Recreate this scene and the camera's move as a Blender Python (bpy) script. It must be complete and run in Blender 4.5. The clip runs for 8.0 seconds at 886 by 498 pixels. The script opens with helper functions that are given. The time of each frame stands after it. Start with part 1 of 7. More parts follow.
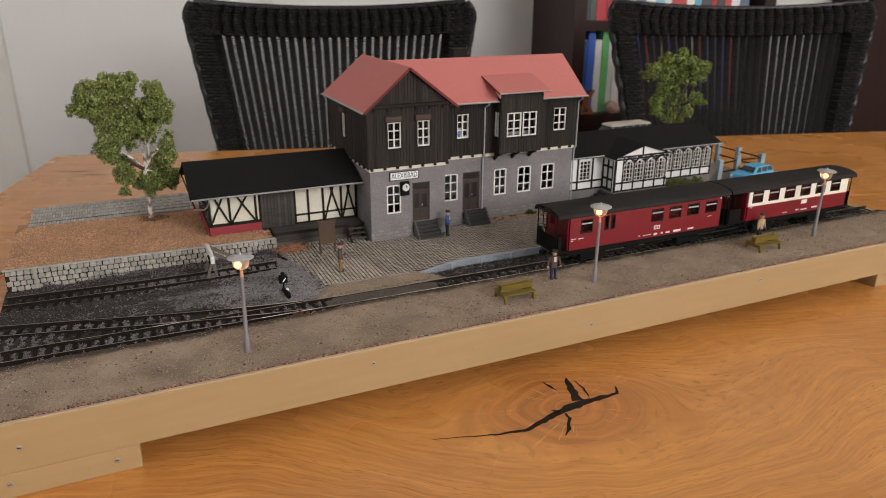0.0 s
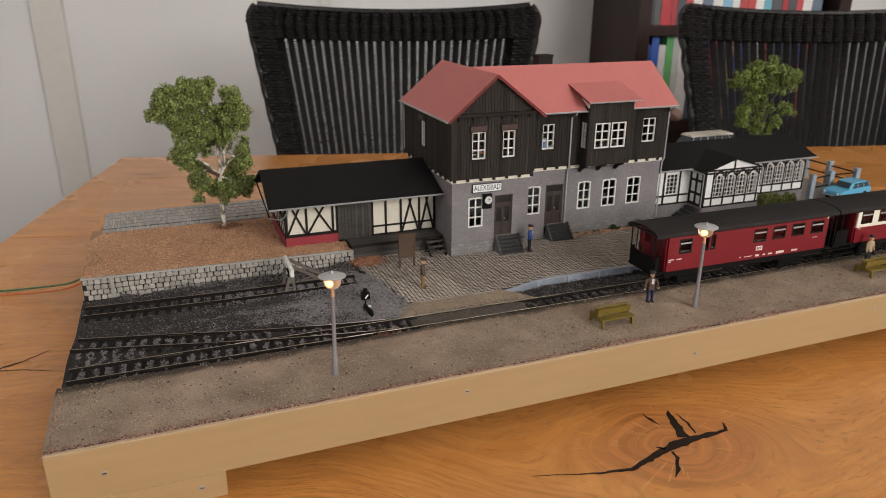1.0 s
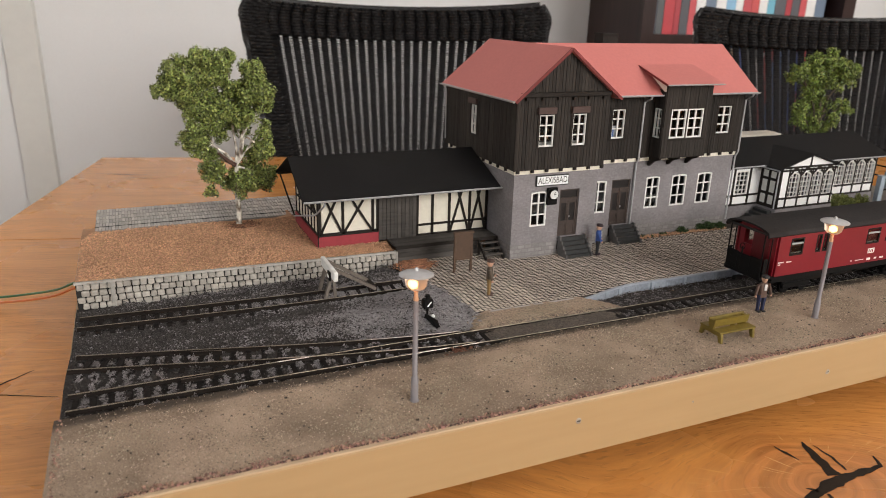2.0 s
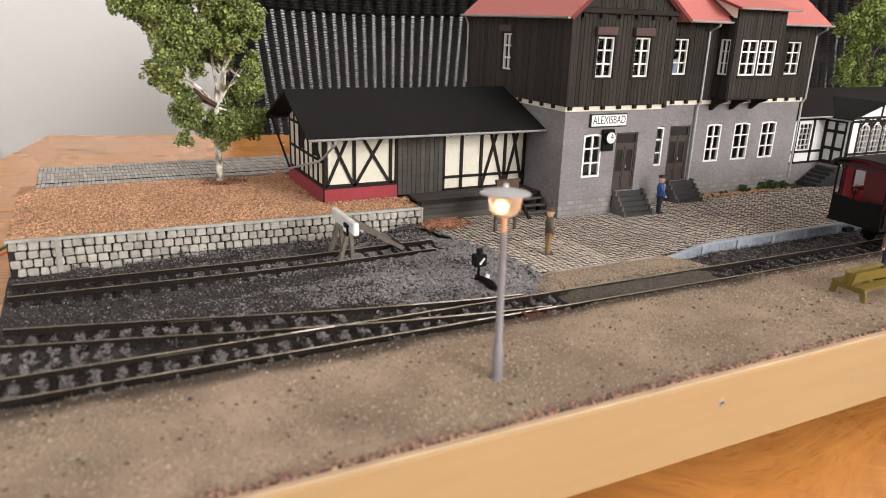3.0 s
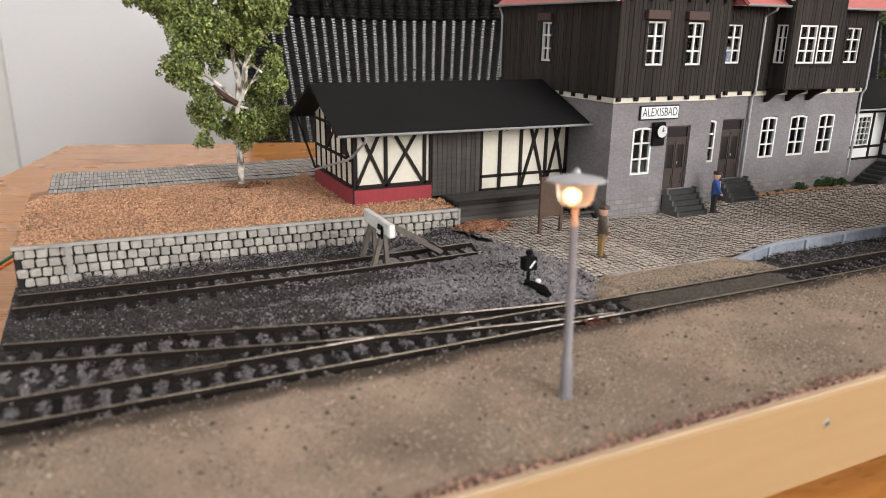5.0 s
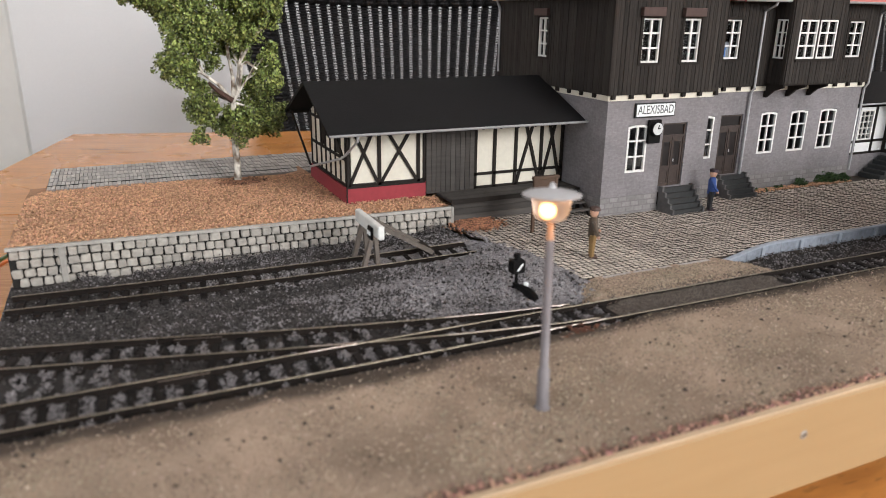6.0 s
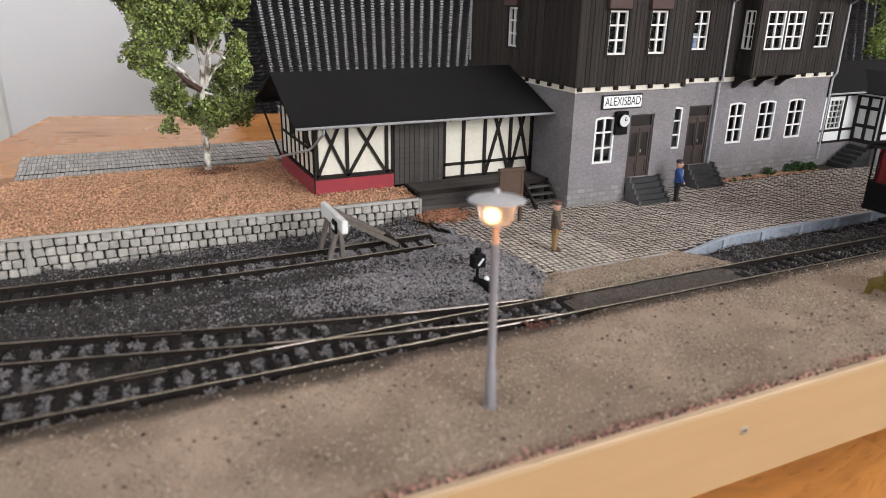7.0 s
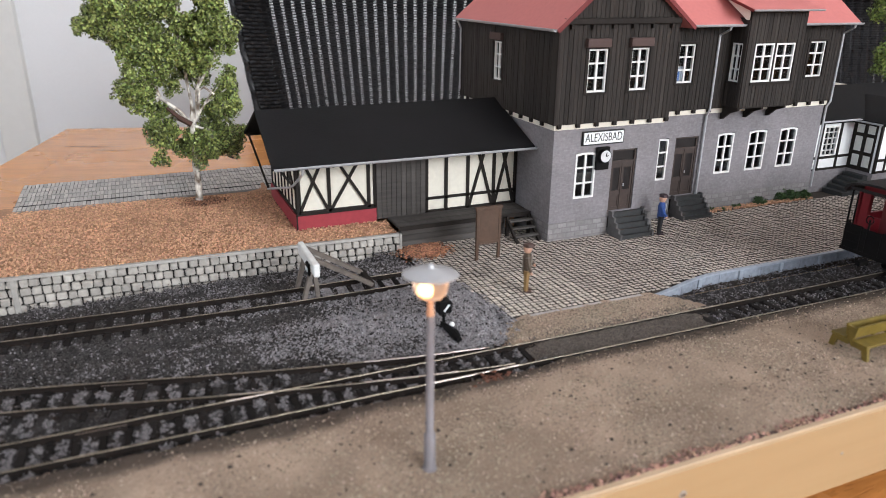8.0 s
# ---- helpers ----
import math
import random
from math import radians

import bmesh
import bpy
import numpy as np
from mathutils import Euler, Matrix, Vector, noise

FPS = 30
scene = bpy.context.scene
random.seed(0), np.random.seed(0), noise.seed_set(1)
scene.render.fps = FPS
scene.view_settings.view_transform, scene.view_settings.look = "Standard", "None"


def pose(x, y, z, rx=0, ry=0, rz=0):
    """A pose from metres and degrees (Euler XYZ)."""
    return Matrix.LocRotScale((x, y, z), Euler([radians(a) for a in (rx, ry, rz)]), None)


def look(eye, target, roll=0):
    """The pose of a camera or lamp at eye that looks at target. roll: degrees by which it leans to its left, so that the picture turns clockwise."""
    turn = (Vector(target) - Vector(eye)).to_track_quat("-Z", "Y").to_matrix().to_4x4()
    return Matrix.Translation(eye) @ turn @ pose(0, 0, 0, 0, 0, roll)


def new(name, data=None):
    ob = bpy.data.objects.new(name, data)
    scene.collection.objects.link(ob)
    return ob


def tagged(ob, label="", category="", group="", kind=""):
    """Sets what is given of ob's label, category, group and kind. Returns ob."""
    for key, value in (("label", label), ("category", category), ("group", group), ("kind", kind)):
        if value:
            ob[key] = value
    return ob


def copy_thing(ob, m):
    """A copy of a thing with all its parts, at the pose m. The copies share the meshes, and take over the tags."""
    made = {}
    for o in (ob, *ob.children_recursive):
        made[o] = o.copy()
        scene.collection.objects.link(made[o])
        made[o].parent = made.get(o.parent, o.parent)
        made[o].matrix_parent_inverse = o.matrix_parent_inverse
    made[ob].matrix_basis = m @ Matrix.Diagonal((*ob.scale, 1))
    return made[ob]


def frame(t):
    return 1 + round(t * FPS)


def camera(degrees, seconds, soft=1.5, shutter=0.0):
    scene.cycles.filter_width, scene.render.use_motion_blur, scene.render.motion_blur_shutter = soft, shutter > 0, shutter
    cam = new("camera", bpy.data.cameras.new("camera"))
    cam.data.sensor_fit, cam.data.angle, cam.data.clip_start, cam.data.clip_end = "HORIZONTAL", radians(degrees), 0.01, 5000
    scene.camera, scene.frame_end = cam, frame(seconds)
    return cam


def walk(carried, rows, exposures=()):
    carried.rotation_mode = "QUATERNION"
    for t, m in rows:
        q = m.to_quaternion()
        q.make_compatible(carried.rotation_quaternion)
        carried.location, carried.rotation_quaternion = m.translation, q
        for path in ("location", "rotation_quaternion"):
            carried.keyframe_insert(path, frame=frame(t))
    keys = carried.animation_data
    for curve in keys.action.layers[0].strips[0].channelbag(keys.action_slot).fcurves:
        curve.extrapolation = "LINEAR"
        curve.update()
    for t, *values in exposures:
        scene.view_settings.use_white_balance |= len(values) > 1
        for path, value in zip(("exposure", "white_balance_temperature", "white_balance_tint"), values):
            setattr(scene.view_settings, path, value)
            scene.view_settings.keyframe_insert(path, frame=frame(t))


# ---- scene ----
cam = camera(63.55, 8.0, soft=0.9)
cam.data.dof.use_dof, cam.data.dof.focus_distance, cam.data.dof.aperture_fstop = True, 0.39, 19.0
PATH = [
    (0, (0.07900, -0.32477, 0.22284), (0.46838, 0.52760, -0.12622), 0.295),
    (0.5, (0.07403, -0.31488, 0.22303), (0.44326, 0.54761, -0.12305), 0.247),
    (1, (0.06083, -0.28912, 0.22276), (0.39973, 0.58589, -0.12292), 0.409),
    (1.2, (0.05529, -0.27503, 0.22131), (0.38894, 0.60324, -0.12122), 0.450),
    (2.3, (0.02982, -0.18280, 0.16976), (0.42495, 0.67971, -0.14640), 1.749),
    (2.5, (0.03268, -0.16746, 0.15948), (0.42680, 0.69198, -0.16615), 1.712),
    (3, (0.02900, -0.12706, 0.13347), (0.46253, 0.72053, -0.17254), 1.898),
    (3.5, (0.02737, -0.10811, 0.12069), (0.47892, 0.74181, -0.15089), 1.536),
    (4, (0.02965, -0.10091, 0.12074), (0.47933, 0.75132, -0.14666), 1.160),
    (4.5, (0.02984, -0.10052, 0.12092), (0.46167, 0.75746, -0.15728), 0.974),
    (6, (0.03902, -0.10330, 0.12918), (0.43556, 0.75923, -0.18515), 0.722),
    (6.5, (0.04364, -0.10418, 0.13390), (0.45004, 0.74815, -0.19528), 0.979),
    (7, (0.04731, -0.10818, 0.13597), (0.45377, 0.73849, -0.20745), 1.063),
    (7.5, (0.05453, -0.10791, 0.14527), (0.44520, 0.74608, -0.19835), 0.943),
    (8, (0.06725, -0.11530, 0.15515), (0.43926, 0.74430, -0.19514), 0.669),
]
EXPO = [(0.0, -0.71, 6640, 10), (1.0, -0.71, 6660, 10), (2.4, -0.13, 6680, 10), (3.5, 0.12, 6520, 10), (4.7, -0.02, 6400, 10), (6.0, -0.1, 6250, 10), (7.0, -0.1, 6100, 10), (8.0, 0.0, 5900, 10)]
walk(cam, [(t, look(eye, target, roll)) for t, eye, target, roll in PATH], EXPO)

# ---- world and lights ----
MM = 0.001
world = bpy.data.worlds.new("world")
scene.world = world
world.use_nodes = True
wn = world.node_tree.nodes
sky = wn.new("ShaderNodeTexSky")
sky.sky_type = "NISHITA"
sky.sun_disc = False
sky.sun_elevation, sky.sun_rotation = radians(40), radians(200)
world.node_tree.links.new(sky.outputs[0], wn["Background"].inputs[0])
wn["Background"].inputs[1].default_value = 0.12


def window_light(name, eye, target, w, h, watts, col):
    data = bpy.data.lights.new(name, "AREA")
    data.shape, data.size, data.size_y, data.energy, data.color = "RECTANGLE", w, h, watts, col
    ob = new(name, data)
    ob.matrix_world = look(eye, target)
    return ob


def tf(x, d, z=0.0):
    """Millimetres in the room's own frame (along the table, away over the table, up) to the world."""
    return Vector((79 + 0.965 * x + 0.262 * d, -325 - 0.262 * x + 0.965 * d, z))


window_light("window_daylight", tf(1750, -2060, 1090) * MM, tf(600, 200, 100) * MM, 1.7, 1.2, 103, (1.0, 0.965, 0.92))
window_light("side_window_daylight", tf(-1240, -900, 650) * MM, tf(0, -800, 400) * MM, 1.5, 1.4, 8, (1.0, 0.97, 0.94))


# ---- materials ----
def mat(name, col, rough=0.7, metal=0.0, var=0.15, s1=500.0, s2=40.0, bump=0.25, bs=0.0, rnd=0.0, hue=0.0, island=False,
        stretch=(1, 1, 1), spin=0.0, spec=0.5, dist=0.4, tint=None, s3=25.0):
    """A surface with variation at two sizes (s1 fine, s2 coarse, per metre), relief and optional change from piece to piece."""
    m = bpy.data.materials.new(name)
    m.use_nodes = True
    nt, b = m.node_tree, m.node_tree.nodes["Principled BSDF"]
    N, L = nt.nodes.new, nt.links.new
    b.inputs["Roughness"].default_value, b.inputs["Metallic"].default_value = rough, metal
    b.inputs["Specular IOR Level"].default_value = spec
    geo, mp = N("ShaderNodeNewGeometry"), N("ShaderNodeMapping")
    mp.inputs["Scale"].default_value = stretch
    mp.inputs["Rotation"].default_value = (0, 0, radians(spin))
    mp.vector_type = "TEXTURE" if spin else "POINT"
    if spin:
        mp.inputs["Scale"].default_value = [1 / v for v in stretch]
    L(geo.outputs["Position"], mp.inputs[0])
    fine, coarse = N("ShaderNodeTexNoise"), N("ShaderNodeTexNoise")
    fine.inputs["Scale"].default_value, fine.inputs["Detail"].default_value = s1, 4
    coarse.inputs["Scale"].default_value, coarse.inputs["Detail"].default_value = s2, 3
    L(mp.outputs[0], fine.inputs[0]), L(mp.outputs[0], coarse.inputs[0])
    add = N("ShaderNodeMath")
    add.operation = "ADD"
    L(fine.outputs[0], add.inputs[0]), L(coarse.outputs[0], add.inputs[1])
    rng = N("ShaderNodeMapRange")
    rng.inputs[1].default_value, rng.inputs[2].default_value = 0.6, 1.4
    rng.inputs[3].default_value, rng.inputs[4].default_value = 1 - var, 1 + var
    rng.clamp = False
    L(add.outputs[0], rng.inputs[0])
    hs = N("ShaderNodeHueSaturation")
    hs.inputs["Color"].default_value = (*col, 1)
    if tint:
        third, ramp, tm = N("ShaderNodeTexNoise"), N("ShaderNodeMapRange"), N("ShaderNodeMix")
        third.inputs["Scale"].default_value, third.inputs["Detail"].default_value = s3, 5
        ramp.inputs[1].default_value, ramp.inputs[2].default_value = 0.38, 0.62
        tm.data_type = "RGBA"
        tm.inputs[6].default_value, tm.inputs[7].default_value = (*col, 1), (*tint, 1)
        L(mp.outputs[0], third.inputs[0]), L(third.outputs[0], ramp.inputs[0]), L(ramp.outputs[0], tm.inputs[0]), L(tm.outputs[2], hs.inputs["Color"])
    val = rng.outputs[0]
    if rnd or hue:
        if island:
            src = geo.outputs["Random Per Island"]
        else:
            src = N("ShaderNodeObjectInfo").outputs["Random"]
        r2 = N("ShaderNodeMapRange")
        r2.inputs[3].default_value, r2.inputs[4].default_value = 1 - rnd, 1 + rnd
        L(src, r2.inputs[0])
        mul = N("ShaderNodeMath")
        mul.operation = "MULTIPLY"
        L(val, mul.inputs[0]), L(r2.outputs[0], mul.inputs[1])
        val = mul.outputs[0]
        if hue:
            r3 = N("ShaderNodeMapRange")
            r3.inputs[3].default_value, r3.inputs[4].default_value = 0.5 - hue, 0.5 + hue
            wn1 = N("ShaderNodeTexWhiteNoise")
            wn1.noise_dimensions = "1D"
            L(src, wn1.inputs["W"]), L(wn1.outputs["Value"], r3.inputs[0]), L(r3.outputs[0], hs.inputs["Hue"])
    L(val, hs.inputs["Value"])
    L(hs.outputs[0], b.inputs["Base Color"])
    if bump:
        bp = N("ShaderNodeBump")
        bp.inputs["Strength"].default_value, bp.inputs["Distance"].default_value = bump, dist * MM
        if bs:
            third = N("ShaderNodeTexNoise")
            third.inputs["Scale"].default_value = bs
            L(mp.outputs[0], third.inputs[0])
            L(third.outputs[0], bp.inputs["Height"])
        else:
            L(fine.outputs[0], bp.inputs["Height"])
        L(bp.outputs[0], b.inputs["Normal"])
    return m


def brick_mat(name, col, joint, bw, bh, rough=0.85, bump=0.5, var=0.2, js=0.12, spread=0.13):
    """Fine masonry, far smaller than can be picked apart: bond by Brick Texture on upright walls."""
    m = mat(name, col, rough, var=var, s1=700, s2=60, bump=0)
    nt, b = m.node_tree, m.node_tree.nodes["Principled BSDF"]
    N, L = nt.nodes.new, nt.links.new
    geo, sep, com, ad = N("ShaderNodeNewGeometry"), N("ShaderNodeSeparateXYZ"), N("ShaderNodeCombineXYZ"), N("ShaderNodeMath")
    L(geo.outputs["Position"], sep.inputs[0])
    L(sep.outputs[0], ad.inputs[0]), L(sep.outputs[1], ad.inputs[1])
    L(ad.outputs[0], com.inputs[0]), L(sep.outputs[2], com.inputs[1])
    br = N("ShaderNodeTexBrick")
    br.inputs["Scale"].default_value = 1.0
    br.inputs["Brick Width"].default_value, br.inputs["Row Height"].default_value = bw * MM, bh * MM
    br.inputs["Mortar Size"].default_value = bh * js * MM
    br.inputs["Color1"].default_value, br.inputs["Color2"].default_value = (1 - spread, 1 - spread, 1 - spread, 1), (1 + spread, 1 + spread, 1 + spread, 1)
    br.inputs["Mortar"].default_value = (joint, joint, joint, 1)
    L(com.outputs[0], br.inputs[0])
    mx = N("ShaderNodeMix")
    mx.data_type, mx.blend_type = "RGBA", "MULTIPLY"
    mx.inputs[0].default_value = 1.0
    old = b.inputs["Base Color"].links[0].from_socket
    L(old, mx.inputs[6]), L(br.outputs[0], mx.inputs[7]), L(mx.outputs[2], b.inputs["Base Color"])
    bp = N("ShaderNodeBump")
    bp.inputs["Strength"].default_value, bp.inputs["Distance"].default_value, bp.invert = bump, 0.3 * MM, True
    L(br.outputs["Fac"], bp.inputs["Height"]), L(bp.outputs[0], b.inputs["Normal"])
    return m


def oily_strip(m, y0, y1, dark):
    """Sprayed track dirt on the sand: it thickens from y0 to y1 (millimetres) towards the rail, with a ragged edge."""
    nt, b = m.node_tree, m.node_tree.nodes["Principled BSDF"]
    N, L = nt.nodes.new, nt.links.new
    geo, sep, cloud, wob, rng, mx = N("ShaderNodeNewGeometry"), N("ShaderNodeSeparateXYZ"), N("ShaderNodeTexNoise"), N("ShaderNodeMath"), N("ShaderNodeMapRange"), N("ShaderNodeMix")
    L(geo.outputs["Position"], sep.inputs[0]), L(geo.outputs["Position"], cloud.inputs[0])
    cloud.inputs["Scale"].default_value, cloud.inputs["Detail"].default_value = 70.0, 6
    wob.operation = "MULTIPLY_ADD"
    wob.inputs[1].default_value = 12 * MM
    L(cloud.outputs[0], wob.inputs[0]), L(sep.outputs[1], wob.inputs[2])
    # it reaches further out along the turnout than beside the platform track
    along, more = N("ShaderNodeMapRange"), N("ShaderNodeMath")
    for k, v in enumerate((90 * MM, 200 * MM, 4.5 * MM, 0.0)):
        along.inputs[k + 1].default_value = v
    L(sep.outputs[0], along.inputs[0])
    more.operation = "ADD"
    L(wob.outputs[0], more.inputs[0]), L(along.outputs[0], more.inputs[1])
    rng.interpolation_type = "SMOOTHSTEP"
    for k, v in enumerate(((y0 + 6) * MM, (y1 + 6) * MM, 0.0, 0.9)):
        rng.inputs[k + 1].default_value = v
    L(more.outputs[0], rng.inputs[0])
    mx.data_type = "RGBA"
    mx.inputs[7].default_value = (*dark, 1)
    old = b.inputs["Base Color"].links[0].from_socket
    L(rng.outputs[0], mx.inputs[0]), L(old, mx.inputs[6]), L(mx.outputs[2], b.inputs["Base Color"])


def glow(name, col, strength):
    m = bpy.data.materials.new(name)
    m.use_nodes = True
    b = m.node_tree.nodes["Principled BSDF"]
    b.inputs["Base Color"].default_value = (*col, 1)
    b.inputs["Emission Color"].default_value, b.inputs["Emission Strength"].default_value = (*col, 1), strength
    return m


def glass(name, col, rough=0.05, trans=1.0, ior=1.45):
    m = bpy.data.materials.new(name)
    m.use_nodes = True
    b = m.node_tree.nodes["Principled BSDF"]
    b.inputs["Base Color"].default_value = (*col, 1)
    b.inputs["Roughness"].default_value, b.inputs["Transmission Weight"].default_value = rough, trans
    b.inputs["IOR"].default_value = ior
    return m


def oak(name, col, dark, spin, rough, ring=60.0, fine=0.5, bands=0.45):
    """Planed wood: growth rings drawn out along the grain, pores, and slow change of colour."""
    m = bpy.data.materials.new(name)
    m.use_nodes = True
    nt, b = m.node_tree, m.node_tree.nodes["Principled BSDF"]
    N, L = nt.nodes.new, nt.links.new
    geo, mp = N("ShaderNodeNewGeometry"), N("ShaderNodeMapping")
    mp.inputs["Rotation"].default_value = (0, 0, radians(-spin))
    L(geo.outputs["Position"], mp.inputs[0])
    st = N("ShaderNodeMapping")
    st.inputs["Scale"].default_value = (0.16, 1, 1)
    L(mp.outputs[0], st.inputs[0])
    warp = N("ShaderNodeTexNoise")
    warp.inputs["Scale"].default_value, warp.inputs["Detail"].default_value = 7.0, 3
    L(st.outputs[0], warp.inputs[0])
    wv = N("ShaderNodeTexWave")
    wv.bands_direction = "Y"
    wv.inputs["Scale"].default_value, wv.inputs["Distortion"].default_value = ring / 6.28, 9.0
    wv.inputs["Detail"].default_value, wv.inputs["Detail Scale"].default_value = 3.0, 1.4
    L(st.outputs[0], wv.inputs[0])
    fib = N("ShaderNodeMapping")
    fib.inputs["Scale"].default_value = (0.09, 1, 1)
    L(mp.outputs[0], fib.inputs[0])
    pores = N("ShaderNodeTexNoise")
    pores.inputs["Scale"].default_value, pores.inputs["Detail"].default_value = 260.0, 6
    L(fib.outputs[0], pores.inputs[0])
    mix1 = N("ShaderNodeMix")
    mix1.data_type = "RGBA"
    mix1.inputs[6].default_value, mix1.inputs[7].default_value = (*dark, 1), (*col, 1)
    last = 0.5 - bands * 0.5 - 0.35 - fine * 0.5
    for src, gain in ((wv.outputs["Fac"], bands), (pores.outputs[0], fine), (warp.outputs[0], 0.7)):
        f = N("ShaderNodeMath")
        f.operation = "MULTIPLY_ADD"
        f.inputs[1].default_value = gain
        L(src, f.inputs[0])
        if isinstance(last, float):
            f.inputs[2].default_value = last
        else:
            L(last, f.inputs[2])
        last = f.outputs[0]
    L(last, mix1.inputs[0]), L(mix1.outputs[2], b.inputs["Base Color"])
    b.inputs["Roughness"].default_value = rough
    bp = N("ShaderNodeBump")
    bp.inputs["Strength"].default_value, bp.inputs["Distance"].default_value = 0.12, 0.3 * MM
    L(pores.outputs[0], bp.inputs["Height"]), L(bp.outputs[0], b.inputs["Normal"])
    return m


def table_oak(name, col, dark, heart, centre, spin, rough):
    """Oiled oak board: the grain flows round a knot with a reddish heart and fine pale rays; short dark pores lie along it."""
    m = bpy.data.materials.new(name)
    m.use_nodes = True
    nt, b = m.node_tree, m.node_tree.nodes["Principled BSDF"]
    N, L = nt.nodes.new, nt.links.new

    def math_node(op, a, c=0.0, d=0.0):
        n = N("ShaderNodeMath")
        n.operation = op
        for k, v in enumerate((a, c, d)):
            if isinstance(v, (int, float)):
                n.inputs[k].default_value = v
            else:
                L(v, n.inputs[k])
        return n.outputs[0]

    def span(v, a, c, lo, hi):
        n = N("ShaderNodeMapRange")
        n.interpolation_type = "SMOOTHSTEP"
        for k, q in enumerate((a, c, lo, hi)):
            n.inputs[k + 1].default_value = q
        L(v, n.inputs[0])
        return n.outputs[0]

    def cloud(vec, scale, detail, rgh=0.5):
        n = N("ShaderNodeTexNoise")
        n.inputs["Scale"].default_value, n.inputs["Detail"].default_value, n.inputs["Roughness"].default_value = scale, detail, rgh
        L(vec, n.inputs[0])
        return n.outputs[0]

    def blend(f, a, c):
        n = N("ShaderNodeMix")
        n.data_type = "RGBA"
        L(f, n.inputs[0])
        for k, v in ((6, a), (7, c)):
            if isinstance(v, tuple):
                n.inputs[k].default_value = (*v, 1)
            else:
                L(v, n.inputs[k])
        return n.outputs[2]

    geo, off, rot = N("ShaderNodeNewGeometry"), N("ShaderNodeVectorMath"), N("ShaderNodeMapping")
    off.operation = "SUBTRACT"
    off.inputs[1].default_value = centre
    L(geo.outputs["Position"], off.inputs[0])
    rot.inputs["Rotation"].default_value = (0, 0, radians(-spin))
    L(off.outputs[0], rot.inputs[0])
    sep = N("ShaderNodeSeparateXYZ")
    L(rot.outputs[0], sep.inputs[0])
    wob = math_node("MULTIPLY_ADD", cloud(rot.outputs[0], 12.0, 2), 0.03, -0.015)
    # distance from the knot, longer along the grain
    px, py = math_node("MULTIPLY", sep.outputs[0], 0.62), math_node("ADD", sep.outputs[1], wob)
    r = math_node("SQRT", math_node("ADD", math_node("MULTIPLY", px, px), math_node("MULTIPLY", py, py)))
    # the grain line: across the board far away, round the knot close by
    near = span(r, 0.015, 0.12, 1.0, 0.0)
    line = N("ShaderNodeMix")
    L(near, line.inputs[0]), L(math_node("ADD", sep.outputs[1], math_node("MULTIPLY", wob, 0.8)), line.inputs[2]), L(r, line.inputs[3])
    flow = N("ShaderNodeCombineXYZ")
    L(math_node("MULTIPLY", sep.outputs[0], 0.05), flow.inputs[0]), L(line.outputs[0], flow.inputs[1])
    streak = N("ShaderNodeCombineXYZ")
    L(math_node("MULTIPLY", sep.outputs[0], 0.09), streak.inputs[0]), L(line.outputs[0], streak.inputs[1])
    tone = math_node("MULTIPLY_ADD", cloud(flow.outputs[0], 60.0, 6, 0.62), 1.1, -0.82)
    tone = math_node("ADD", tone, math_node("MULTIPLY", cloud(streak.outputs[0], 330.0, 5, 0.65), 1.6))
    slow = cloud(rot.outputs[0], 9.0, 3)
    tone = math_node("ADD", tone, math_node("MULTIPLY_ADD", slow, 0.9, -0.45))
    base = blend(tone, dark, col)
    # short dark pores in drifts
    dash = N("ShaderNodeCombineXYZ")
    L(math_node("MULTIPLY", sep.outputs[0], 0.14), dash.inputs[0]), L(line.outputs[0], dash.inputs[1])
    pore = span(cloud(dash.outputs[0], 980.0, 2, 0.4), 0.58, 0.68, 0.0, 1.0)
    drift = span(cloud(flow.outputs[0], 34.0, 2), 0.42, 0.64, 0.12, 0.45)
    base = blend(math_node("MULTIPLY", pore, drift), base, tuple(0.5 * c for c in dark))
    # reddish heart with faint uneven rings
    ring = cloud(flow.outputs[0], 170.0, 4, 0.6)
    hcol = blend(span(ring, 0.4, 0.62, 0.0, 1.0), tuple(0.72 * c for c in heart), tuple(min(1.0, 1.35 * c) for c in heart))
    uneven = math_node("MULTIPLY_ADD", cloud(rot.outputs[0], 30.0, 4, 0.6), 0.03, -0.015)
    edge = span(math_node("ADD", r, uneven), 0.018, 0.047, 0.62, 0.0)
    base = blend(edge, base, hcol)
    # pale rays out of the heart
    ang = N("ShaderNodeCombineXYZ")
    L(math_node("MULTIPLY", math_node("ARCTAN2", py, px), 6.0), ang.inputs[0]), L(math_node("MULTIPLY", r, 14.0), ang.inputs[1])
    ray = span(cloud(ang.outputs[0], 2.6, 3, 0.6), 0.61, 0.66, 0.0, 0.55)
    ray = math_node("MULTIPLY", ray, math_node("MULTIPLY", span(r, 0.008, 0.016, 0.0, 1.0), span(r, 0.026, 0.042, 1.0, 0.0)))
    base = blend(ray, base, (0.82, 0.47, 0.17))
    L(base, b.inputs["Base Color"])
    b.inputs["Roughness"].default_value = rough
    L(math_node("MULTIPLY_ADD", slow, 0.22, rough - 0.11), b.inputs["Roughness"])
    bp = N("ShaderNodeBump")
    bp.inputs["Strength"].default_value, bp.inputs["Distance"].default_value, bp.invert = 0.25, 0.25 * MM, True
    L(pore, bp.inputs["Height"]), L(bp.outputs[0], b.inputs["Normal"])
